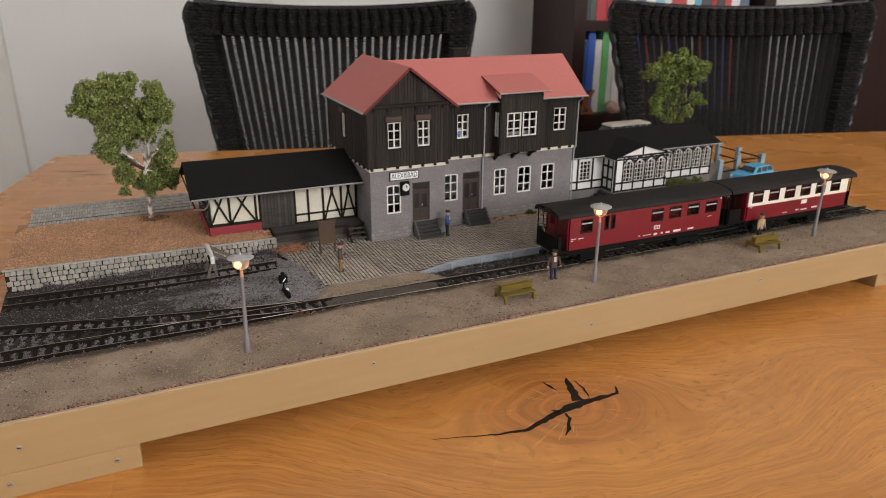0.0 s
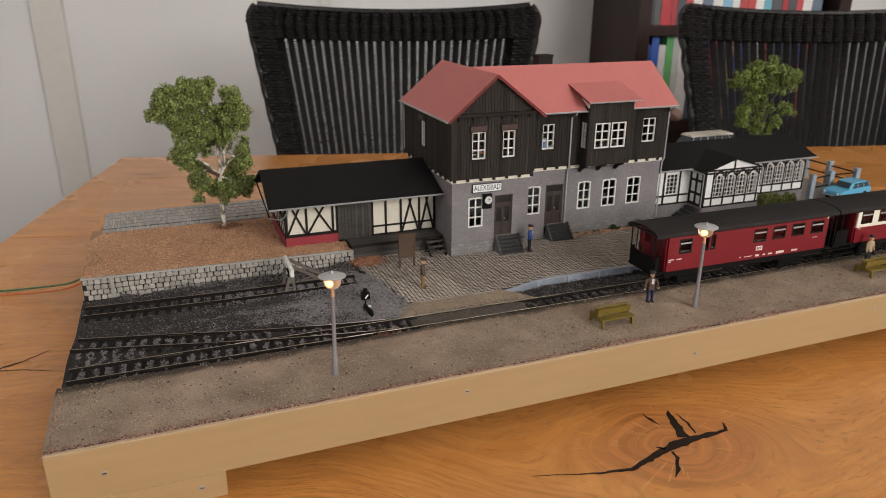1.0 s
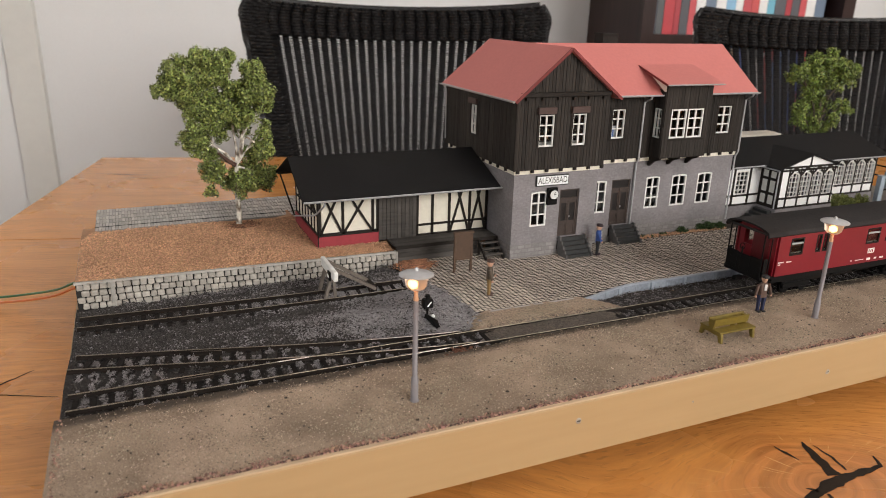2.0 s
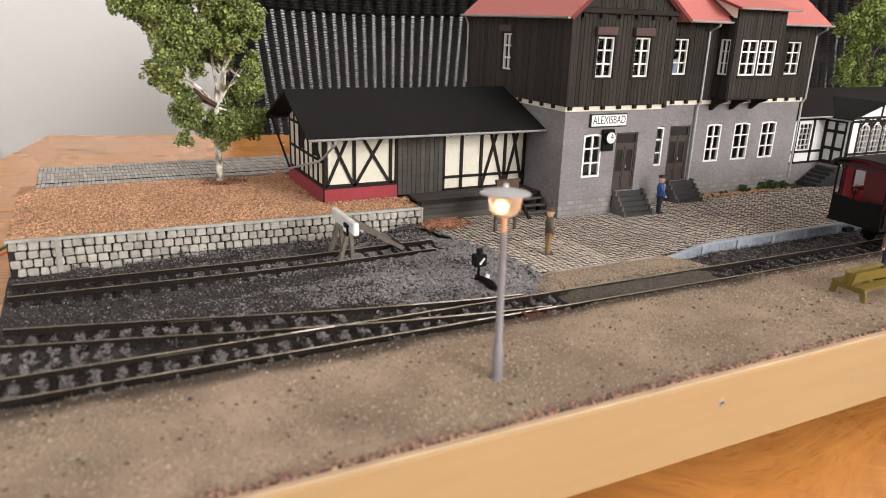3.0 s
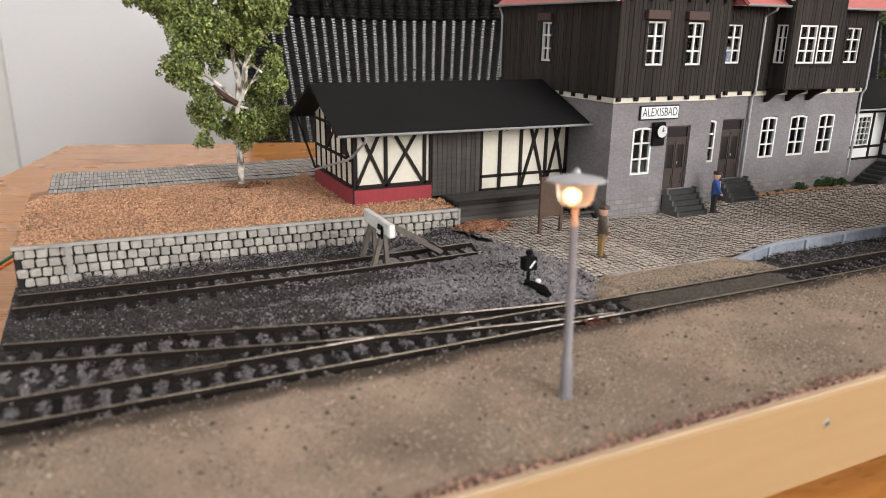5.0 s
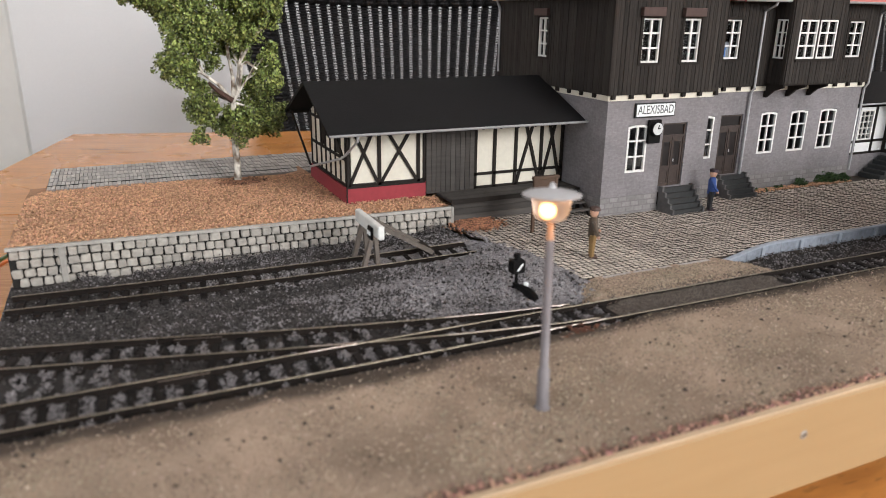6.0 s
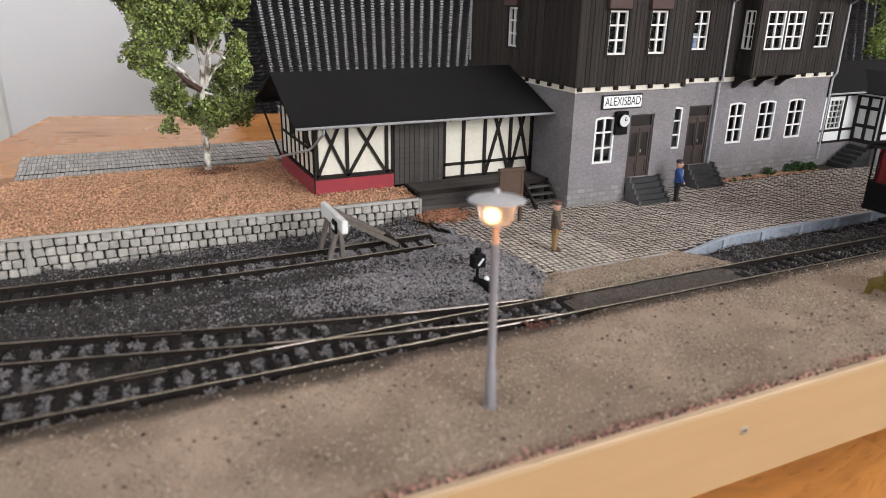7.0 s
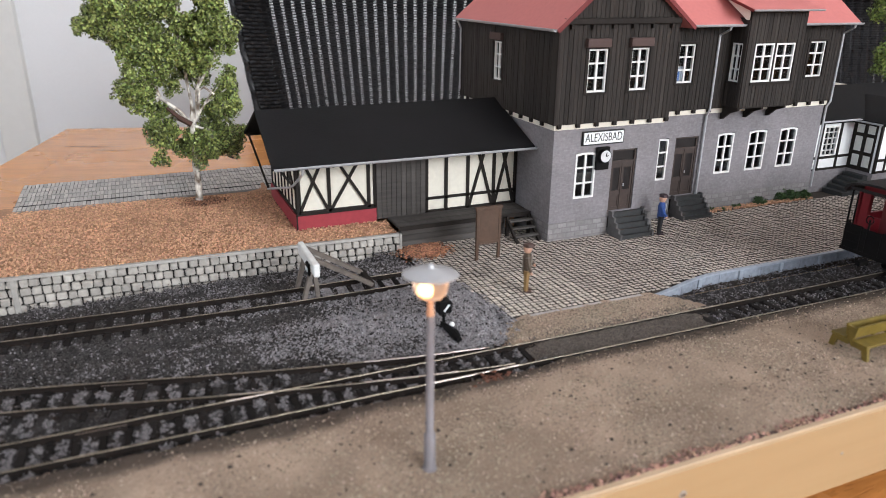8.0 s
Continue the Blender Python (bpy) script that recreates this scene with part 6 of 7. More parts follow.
        for y in (CS + 1.2, CF - 1.2):
            part("side_gate", box(fresh(), lo + 0.8, hi - 5.6, y - 0.25, y + 0.25, 52, 62.6), M_BLACK, c, "black sheet side gate")
            part("hand_rail", tube(fresh(), [(hi - 4.8 if out_side(x, xb) else lo + 4.8, y, 52), (hi - 4.8 if out_side(x, xb) else lo + 4.8, y, 74)], 0.35), M_BLACK, c)
        inner_x = xb - 0.5 if x < xb else xb + 0.5
        # door colour holds the shade of the end platform
        part("end_door", box(fresh(), inner_x - 0.3, inner_x + 0.3, CY - 8.4, CY + 3.6, 52, 75.0, 0.1), M_COACHSHADE, c, "red end door, coloured darker for the platform roof's shade")
        part("end_frame", box(fresh(), inner_x - 0.45, inner_x + 0.45, CS + 1.2, CS + 6.0, 52, 75, 0.1), M_COACHRED, c)
        part("valance", box(fresh(), x - 0.3, x + 0.3, CS + 0.6, CF - 0.6, 76.3, 77.6), M_COACHROOF, c)
        part("platform_step", box(fresh(), min(x, xb), max(x, xb), CS - 0.6, CS + 2.6, 44.6, 45.6), M_BLACK, c)
        part("platform_step", box(fresh(), min(x, xb), max(x, xb), CS + 0.2, CS + 2.6, 48.2, 49.0), M_BLACK, c)
        out = -1 if x < xb else 1
        part("coupler", bar(fresh(), (x, CY, 48.5), (x + out * 5, CY, 48.5), 2.4, 2.0), M_BLACK, c)
    for y, z in ((CS - 0.15, 63.0),) if upper else ():
        part("waist_line", box(fresh(), bx0, bx1, y - 0.1, y + 0.2, z - 0.3, z + 0.3), M_COACHRED, c)
    return c


M_MARK = paint("white lettering", (0.78, 0.74, 0.70))


def marks(parent, rows):
    """Small unreadable white lettering on the coach side, as plain bars."""
    for x0, x1, z0, z1 in rows:
        part("lettering_bar", box(fresh(), x0, x1, CS - 0.1, CS + 0.02, z0, z1), M_MARK, parent)


c1 = coach(336, 487.6, 346.4, 480.2, [(355.0, 364.4, 63.4, 72.8), (374.6, 378.0, 63.4, 73.2), (379.9, 383.3, 63.4, 73.2), (415.2, 425.6, 63.8, 72.6), (431.4, 442.0, 64.2, 72.6),
           (448.0, 458.6, 64.4, 72.6), (465.0, 475.8, 64.4, 72.6)], False, "wine red model coach with grey roof, standing on the main track")
marks(c1, [(347.4, 351.6, 59.6, 60.3), (353.5, 357.5, 59.4, 60.1), (347.4, 349.4, 58.4, 59.0), (405, 406.4, 54.0, 54.7), (409, 416, 54.0, 54.5), (418.6, 421.6, 53.3, 54.8),
           (425, 427, 53.5, 54.6), (429.5, 433, 53.4, 54.5), (436.5, 443.5, 53.2, 54.9), (450, 455.5, 53.3, 54.6), (467.6, 471.6, 61.0, 61.5), (478.3, 479.6, 73.6, 75.2)])
for x, z0, z1 in ((418.2, 57.6, 60.6),):
    part("emblem", box(fresh(), x, x + 5.4, CS - 0.12, CS + 0.02, z0, z1), M_MARK, c1, "small white emblem plate")
    for i in range(3):
        part("emblem_bar", box(fresh(), x + 0.7 + 1.5 * i, x + 1.5 + 1.5 * i, CS - 0.16, CS - 0.11, z0 + 0.6, z1 - 0.6), M_COACHRED, c1)
c2 = coach(489.0, 624.0, 508.0, 616.5, [(511.8 + 17.0 * i, 522.2 + 17.0 * i, 66.0, 74.6) for i in range(6)], True, "ivory and wine red model coach with rounded dark roof")
marks(c2, [(546, 551, 53.8, 54.4), (560, 564, 54.2, 55.2), (566, 573, 54.0, 54.8), (578, 585, 54.2, 55.4), (510, 512.5, 62.2, 63.0)])
part("emblem", box(fresh(), 565.5, 571.5, CS - 0.12, CS + 0.02, 59.2, 62.4), M_MARK, c2, "small white emblem plate")


# ---- trees ----
def leaf_cloud(blobs, per, size, seed):
    """Foliage of small bent flakes set on many little clumps, which make up each larger blob."""
    rnd = random.Random(seed)

    def way():
        return Vector((rnd.gauss(0, 1), rnd.gauss(0, 1), rnd.gauss(0, 1))).normalized()

    verts, faces = [], []
    for x, y, z, r in blobs:
        for _ in range(max(6, int(2.2 * r))):
            c = Vector((x, y, z)) + way() * r * rnd.uniform(0.4, 0.85)
            rc = r * rnd.uniform(0.28, 0.46)
            for _ in range(int(per * (rc / 3) ** 2)):
                d = way()
                p = c + d * rc * rnd.uniform(0.62, 1.12)
                e = d.to_track_quat("Z", "Y").to_matrix() @ Euler((rnd.uniform(-0.9, 0.9), rnd.uniform(-0.9, 0.9), rnd.uniform(0, 6.28))).to_matrix()
                k, s = len(verts), size * rnd.uniform(0.55, 1.25)
                for q in ((-0.7, 0, 0), (0, -0.5, 0.18), (0.85, 0, 0.05), (0, 0.5, 0.18)):
                    verts.append(tuple((p + e @ (Vector(q) * s)) * MM))
                faces.append((k, k + 1, k + 2, k + 3))
    me = bpy.data.meshes.new("crown")
    me.from_pydata(verts, [], faces)
    return me


def tree(name, x, y, z, blobs, bark, leaf, forks, label, trunk_r, per, size, seed, every=2):
    t = thing(name, x, y, z, label, "tree")
    top = forks[0]
    bm = tube(fresh(), [(x, y, z - 1), (x + 0.6, y, z + 8), (x + 0.2, y, z + 18), top], [trunk_r * 1.25, trunk_r, trunk_r * 0.9, trunk_r * 0.75], 10)
    tr = part("trunk", bm, bark, t, smooth=True)
    rnd = random.Random(seed)
    for bx, by, bz, r in blobs[::every]:
        f = min(forks, key=lambda q: (Vector(q) - Vector((bx, by, bz - 8))).length + (30 if q[2] > bz else 0))
        m = (Vector(f) + Vector((bx, by, bz))) / 2 + Vector((rnd.uniform(-3, 3), rnd.uniform(-3, 3), 2))
        part("limb", tube(fresh(), [f, m, (bx, by, bz)], [trunk_r * 0.42, trunk_r * 0.26, 0.25], 6), bark, tr, smooth=True)
        for _ in range(2):
            d = Vector((rnd.uniform(-1, 1), rnd.uniform(-1, 1), rnd.uniform(-0.4, 1))).normalized() * r * 0.9
            part("twig", tube(fresh(), [m, (m + Vector((bx, by, bz)) + d) / 2, Vector((bx, by, bz)) + d], [0.5, 0.32, 0.12], 4), bark, tr)
    for a, b in zip(forks, forks[1:]):
        part("limb", tube(fresh(), [forks[0], (Vector(forks[0]) + Vector(b)) / 2 + Vector((1, 0, 1)), b], [trunk_r * 0.62, trunk_r * 0.5, trunk_r * 0.36], 7), bark, tr, smooth=True)
    me = leaf_cloud(blobs, per, size, seed)
    for v in me.vertices:
        v.co -= Vector((x, y, z)) * MM
    me.materials.append(leaf)
    ob = new("crown", me)
    ob.parent = t
    ORG[ob] = ORG[t]
    return t


# crown of the birch, bough by bough: place along the board, height and radius of each tuft
BOUGHS = (
    ((60, 146, 7.5), (55, 138, 6.2), (63, 136, 8.6), (48, 134, 3.6)), ((76, 153, 6.4), (84, 149, 7.4), (77, 143, 8.4), (91, 154, 4.4)),
    ((104, 146, 6.5), (106, 135, 7.4), (110, 126, 5.2), (100, 131, 5.3)), ((66, 127, 6.8), (76, 126, 8.4), (86, 122, 7.4), (96, 120, 7.4), (91, 134, 5.0)),
    ((65, 116, 5.6), (67, 103, 7.4), (61, 103, 4.4), (71, 95, 3.6), (76, 111, 5.0)), ((109, 104, 5.6), (106, 95, 6.2), (112, 110, 4.0)),
    ((76, 83, 6.9), (81, 79, 5.6), (75, 71, 4.4)), ((95, 75, 8.2), (106, 76, 7.3), (86, 73, 4.4), (113, 80, 4.4)), ((85, 105, 4.6), (98, 110, 4.8), (100, 90, 4.6), (82, 90, 4.2), (85, 114, 5.2), (93, 113, 5.0), (75, 91, 4.8)))
deep = random.Random(17)
tufts = []
for k, bough in enumerate(BOUGHS):
    lean = deep.uniform(-3, 3)
    for x, z, r in bough:
        for side in ((-1, 1) if k < 4 or r > 6 else (1.6,) if k > 7 else (deep.choice((-1, 1)),)):
            tufts.append((x + 1.9 + deep.uniform(-1, 1), 263 + lean + side * deep.uniform(2.5, 6.5), z + deep.uniform(-1, 1), r * deep.uniform(1.2, 1.4)))
birch = tree("birch_tree", 92.4, 264, 46, tufts, M_BIRCH, M_LEAF, [(93, 263, 86), (97, 262, 104), (93, 265, 106), (85, 263, 92), (80, 262, 100)],
             "model birch with white trunk and light green foliage", 1.8, 84, 1.08, 11, 5)
part("broken_twig", tube(fresh(), [(95, 262, 90), (97, 259, 98), (97.5, 258, 104), (100, 257, 105.5), (104.5, 256, 102)], [1.0, 0.85, 0.75, 0.65, 0.5], 7), M_BIRCH, birch, "bare white twig", smooth=True)
part("bark_scar", tube(fresh(), [(92.5, 261, 87), (87, 260.5, 91), (82, 260.5, 96)], [1.5, 1.25, 0.7], 7), mat("torn brown bark", (0.075, 0.04, 0.03), 0.9, var=0.4), birch, "torn brown bark at the fork", smooth=True)
tree("leafy_tree", 612, 262, 39, [
    (580, 262, 140, 10), (573, 264, 138, 6), (592, 258, 147, 9), (600, 264, 138, 11), (614, 260, 150, 9), (618, 264, 158, 6), (628, 262, 143, 11), (640, 260, 138, 10), (650, 264, 140, 8),
    (612, 258, 133, 9), (596, 262, 122, 8), (588, 260, 108, 9), (594, 266, 98, 8), (606, 262, 92, 8), (620, 262, 90, 8), (628, 258, 97, 7.5), (640, 262, 110, 8), (648, 260, 106, 6),
    (596, 260, 152, 7), (634, 264, 128, 6), (606, 264, 121, 9), (620, 266, 113, 9), (610, 264, 104, 8)],
    M_BARK, M_LEAF2, [(612, 262, 84), (604, 262, 112), (622, 262, 118), (612, 262, 128)], "model broadleaf tree with fresh green foliage behind the annex", 2.4, 34, 1.6, 12)


def shrub(x, y, z, r, seed, leaf, label):
    rnd = random.Random(seed)
    blobs = [(x + rnd.uniform(-r, r), y + rnd.uniform(-0.35, 0.35) * r, z + r * rnd.uniform(0.25, 0.7), r * rnd.uniform(0.4, 0.65)) for _ in range(5)]
    me = leaf_cloud(blobs, 110, 1.0, seed)
    for v in me.vertices:
        v.co -= Vector((x, y, z)) * MM
    me.materials.append(leaf)
    ob = new("shrub", me)
    ob.location = Vector((x, y, z)) * MM
    return tagged(ob, label, "shrub", group="shrubs along the walls")


M_SHRUB = mat("dark green tufts", (0.045, 0.085, 0.025), 0.8, var=0.3, rnd=0.5, island=True)
M_SHRUB2 = mat("yellow green tufts", (0.14, 0.16, 0.04), 0.8, var=0.3, rnd=0.5, island=True)
for i, (x, y, r) in enumerate(((353, 173, 1.5), (362, 172.5, 1.4), (371, 172.6, 2.0), (386, 172.4, 4.2), (391, 173, 2.6), (405, 172.8, 4.4), (412, 172.4, 5.6), (420, 172.8, 4.6), (426, 173, 3.4))):
    shrub(x, y, 38, r, 30 + i, M_SHRUB, "small dark green tuft at the foot of the station wall")
for i, (x, y, r) in enumerate(((540, 176, 9), (549, 175, 13.0), (558, 175, 12.5), (568, 176, 9.5), (600, 176, 4.0), (607, 178, 3.4))):
    shrub(x, y, 38, r, 50 + i, M_SHRUB2, "yellow-green bushy tuft before the annex plinth")


# ---- platform lamps ----
# the bulb's warm glow on the neck is put into this base colour
M_NECK = mat("amber glow tint", (0.55, 0.30, 0.17), 0.4, var=0.1)


def platform_lamp(x, y, z, lean=0.0, back=0.0):
    lp = thing("platform_lamp", x, y, z, "grey platform lamp with flat hat, glowing warm", "street lamp", group="platform lamps")
    bm = lathe(fresh(), x, y, [(1.9, z - 0.8), (1.9, z + 0.3), (1.55, z + 0.6), (1.5, z + 10), (1.1, z + 10.6), (1.0, z + 42), (1.0, z + 42.6)], 14)
    part("pole", bm, M_POLE, lp, smooth=True)
    bm = lathe(fresh(), x, y, [(0.98, z + 42.4), (1.0, z + 43.8), (0.75, z + 44.4), (0.85, z + 46.4)], 14)
    part("neck", bm, M_NECK, lp, "lamp neck with the bulb's amber glow in its colour", smooth=True)
    bm = lathe(fresh(), x, y, [(1.0, z + 46.9), (3.0, z + 47.4), (4.0, z + 48.6), (4.6, z + 52.4), (4.4, z + 52.8)], 20)
    part("lamp_glass", bm, M_AMBER, lp, "amber clear plastic lens", smooth=True).visible_shadow = False
    bm = fresh()
    bmesh.ops.create_uvsphere(bm, u_segments=12, v_segments=8, radius=1.6)
    bmesh.ops.translate(bm, vec=(x - 1.5, y - 0.9, z + 50.0), verts=bm.verts)
    part("bulb", bm, M_BULB, lp, "glowing warm bulb", smooth=True)
    bm = lathe(fresh(), x, y, [(4.6, z + 52.9), (6.7, z + 52.9), (6.8, z + 53.3), (5.8, z + 53.9), (2.0, z + 54.6), (0.8, z + 54.9), (0.7, z + 55.6), (0.3, z + 56.0)], 24)
    part("hat", bm, M_HAT, lp, "flat pale grey hat", smooth=True)
    lp.scale = (1, 1, 0.98)
    lp.rotation_euler = (radians(-back), radians(lean), 0)
    return lp


lamp = platform_lamp(124.9, 24.9, 38.6, 1.7, 4.0)
for x, y, lean in ((349.2, 27.6, 0.4), (560.6, 34.6, 1.4)):
    copy_thing(lamp, pose(x * MM, y * MM, 38.6 * MM, 0, lean, 0))


# ---- benches ----
def garden_bench(x, y, z):
    """Two seats back to back between splayed side frames."""
    b = thing("platform_bench", x, y, z, "olive yellow back-to-back model bench on the sand", "bench", group="platform benches")
    for u in (x - 10.6, x + 9.4):
        for s in (-1, 1):
            prism(bm := fresh(), [(y + s * 0.4, z + 4.6), (y + s * 6.6, z + 4.6), (y + s * 7.4, z), (y + s * 5.6, z), (y + s * 4.6, z + 3.0), (y + s * 0.4, z + 3.0)], "x", u, u + 1.2)
            part("side_frame", bm, M_BENCH, b)
        prism(bm := fresh(), [(y - 0.9, z + 4.0), (y + 0.9, z + 4.0), (y + 1.9, z + 9.6), (y - 1.9, z + 9.6)], "x", u, u + 1.2)
        part("side_frame", bm, M_BENCH, b)
    for s in (-1, 1):
        part("seat", box(fresh(), x - 11.2, x + 11.2, min(y + s * 1.4, y + s * 6.8), max(y + s * 1.4, y + s * 6.8), z + 4.6, z + 5.5, 0.15), M_BENCH, b)
        bm = hull(fresh(), [[(x - 10.8, y + s * a, zz), (x + 10.8, y + s * a, zz), (x + 10.8, y + s * (a + 0.7), zz), (x - 10.8, y + s * (a + 0.7), zz)] for a, zz in ((0.9, z + 6.2), (1.6, z + 10.2))])
        part("backrest", bm, M_BENCH, b)
    return b


bench = garden_bench(289.6, 28.0, 38.7)
copy_thing(bench, pose(503.4 * MM, 31.0 * MM, 38.7 * MM, 0, 0, 0))


# ---- painted miniature figures, each one plain mesh ----
def figurine(x, y, z, turn, cols, label, hat=True, arms=((-1, 0.2), (1, 0.2)), bag=False):
    mats = [paint("figure " + n, c) for n, c in zip(("legs", "coat", "skin", "hat", "shirt"), cols)]
    bm = fresh()
    for s in (-1, 1):
        hull(bm, [[(s * 1.25 + r * math.cos(i * 1.0472), r * math.sin(i * 1.0472), h) for i in range(6)] for r, h in ((0.8, 0.4), (0.9, 4.5), (1.3, 9.4))], mi=0)
        box(bm, s * 1.25 - 0.75, s * 1.25 + 0.75, -1.9, 0.8, 0, 0.8, 0.2, mi=3)
    hull(bm, [[(a * math.cos(i * 0.7854), b * math.sin(i * 0.7854), h) for i in range(8)] for a, b, h in ((2.3, 1.6, 8.2), (2.1, 1.5, 10.5), (2.6, 1.6, 14.2), (1.9, 1.2, 15.6), (0.8, 0.8, 16.2))], mi=1)
    box(bm, -0.7, 0.7, -1.75, -1.3, 12.2, 15.4, 0.1, mi=4)
    for s, fwd in arms:
        elbow, hnd = (s * 3.5, -0.3 - fwd * 2, 11.8), (s * (2.9 if fwd > 0.1 else 4.0), -0.6 - fwd * 6, 9.4 + fwd * 3)
        tube(bm, [(s * 2.6, 0, 15.0), elbow, hnd], [0.85, 0.75, 0.6], 6, mi=1)
        tube(bm, [hnd, (hnd[0], hnd[1] - 0.3, hnd[2] - 1.0)], 0.5, 5, mi=2)
    hull(bm, [[(r * math.cos(i * 0.7854), r * 1.1 * math.sin(i * 0.7854), h) for i in range(8)] for r, h in ((0.7, 16.0), (1.15, 17.0), (1.35, 18.0), (1.2, 19.0), (0.6, 19.6))], mi=2)
    if hat:
        hull(bm, [[(r * math.cos(i * 0.7854), r * 1.12 * math.sin(i * 0.7854) - o, h) for i in range(8)] for r, h, o in ((1.6, 18.7, 0.35), (1.6, 19.0, 0.3), (1.5, 19.9, 0), (0.9, 20.2, 0))], mi=3)
    if bag:
        box(bm, 3.0, 4.4, -2.2, 1.4, 5.2, 8.2, 0.3, mi=3)
    ob = new("figurine", mesh_from(bm, "figurine", mats, Vector(), True))
    ob.location = Vector((x, y, z)) * MM
    ob.rotation_euler = (0, 0, radians(turn))
    ob.scale = (1.14, 1.2, 1.02)
    return tagged(ob, label, "figurine", group="miniature figures")


SKIN = (0.55, 0.32, 0.22)
figurine(203.6, 115.0, 38.2, 62, ((0.26, 0.16, 0.06), (0.085, 0.06, 0.04), SKIN, (0.08, 0.045, 0.035), (0.4, 0.35, 0.3)), "miniature figure in brown coat and ochre trousers", arms=((-1, 0.1), (1, 0.3)))
figurine(300.6, 152.4, 38.2, 55, ((0.012, 0.012, 0.014), (0.03, 0.075, 0.26), SKIN, (0.03, 0.015, 0.02), (0.5, 0.5, 0.5)), "miniature figure in blue jacket and black trousers", arms=((-1, 0.2), (1, 0.15)))
figurine(328.4, 44.6, 38.6, -10, ((0.015, 0.02, 0.06), (0.09, 0.05, 0.035), SKIN, (0.02, 0.018, 0.018), (0.65, 0.62, 0.6)), "miniature figure in brown jacket and navy trousers", arms=((-1, 0.0), (1, 0.0)))
figurine(517.4, 48.0, 38.6, 10, ((0.015, 0.015, 0.018), (0.44, 0.33, 0.20), SKIN, (0.03, 0.018, 0.014), (0.6, 0.45, 0.3)), "miniature figure in sand-coloured shirt carrying a black bag", hat=True, arms=((-1, 0.0), (1, 0.0)), bag=True)

# ---- buffer stop at the end of the siding ----
stop = thing("buffer_stop", 127, 151, 36, "grey steel buffer stop with a white painted beam", "buffer stop")
M_STEELGREY = mat("rusty grey steel", (0.16, 0.135, 0.115), 0.7, 0.2, var=0.3)
BX, BY = 123.0, 147.2
part("beam", box(fresh(), BX - 1.2, BX + 1.2, BY - 14.0, BY + 14.0, 49.4, 54.6, 0.4), mat("chipped white paint", (0.72, 0.72, 0.69), 0.7, var=0.2, s1=300), stop, "white painted wooden beam")
part("buffer_plate", box(fresh(), BX - 2.2, BX - 1.2, BY - 8.6, BY - 3.6, 47.6, 53.0, 0.5), M_BLACK, stop)
part("buffer_plate", box(fresh(), BX - 2.5, BX - 2.2, BY - 7.8, BY - 4.4, 49.6, 51.2, 0.1), M_SIGNWHITE, stop)
for s in (-1, 1):
    y = BY + 4.6 + s * 6.4
    part("leg", bar(fresh(), (BX + 1.5, y, 51.5), (BX - 3.0, y, 35.4), 2.0, 1.6), M_STEELGREY, stop)
    part("leg", bar(fresh(), (BX + 1.5, y, 51.5), (BX + 2.6, y, 35.6), 1.6, 1.6), M_STEELGREY, stop)
    part("strut", bar(fresh(), (BX + 1.2, y, 52.6), (BX + 25, y - 1.4, 38.4), 2.4, 1.6), M_STEELGREY, stop)
    for k in range(6):
        p = Vector((BX + 3, y - 1.1, 52.2)).lerp(Vector((BX + 23, y - 2.2, 40.2)), k / 5)
        part("rivet", box(fresh(), p.x - 0.3, p.x + 0.3, p.y - 0.35, p.y, p.z - 0.3, p.z + 0.3, 0.1), M_STEELGREY, stop)
part("tie_beam", box(fresh(), BX + 23.6, BX + 26.0, BY - 3.6, BY + 13.2, 36.8, 39.4, 0.2), M_DARKWOOD, stop)

# ---- switch lantern beside the turnout ----
sw = thing("switch_lantern", 161, 100, 37, "black point lantern with weighted lever beside the turnout", "switch lantern")
part("foot", box(fresh(), 159.6, 162.6, 98.6, 101.6, 36.2, 38.2, 0.3), M_BLACK, sw)
part("mast", tube(fresh(), [(161, 100, 38), (161, 100, 43)], 0.6, 8), M_BLACK, sw)
part("lantern", box(fresh(), 158.4, 163.6, 98.2, 101.8, 42.8, 47.6, 0.4), M_BLACK, sw, "black lantern box")
part("chimney", lathe(fresh(), 161, 100, [(1.2, 47.6), (1.0, 48.2), (1.3, 48.6), (1.2, 49.8)], 10), M_BLACK, sw)
part("glass", bar(fresh(), (160.4, 98.15, 44.0), (162.4, 98.15, 46.4), 0.2, 0.7), M_SIGNWHITE, sw, "white bar on the lantern glass")
part("lever", bar(fresh(), (160.4, 100.5, 38.8), (162, 89, 37.4), 1.2, 1.0), M_BLACK, sw)
part("weight", tube(fresh(), [(160.2, 99.6, 38.6), (161, 95.8, 38.4), (161.6, 91.0, 38.0), (161.8, 87.6, 37.2)], [0.8, 1.5, 1.8, 1.1], 8), M_BLACK, sw, "black lever weight", smooth=True)
bm = fresh()
bmesh.ops.create_uvsphere(bm, u_segments=10, v_segments=6, radius=1.0)
bmesh.ops.translate(bm, vec=(162.4, 95.6, 39.7), verts=bm.verts)
part("weight_knob", bm, M_SIGNWHITE, sw, "white painted knob", smooth=True)

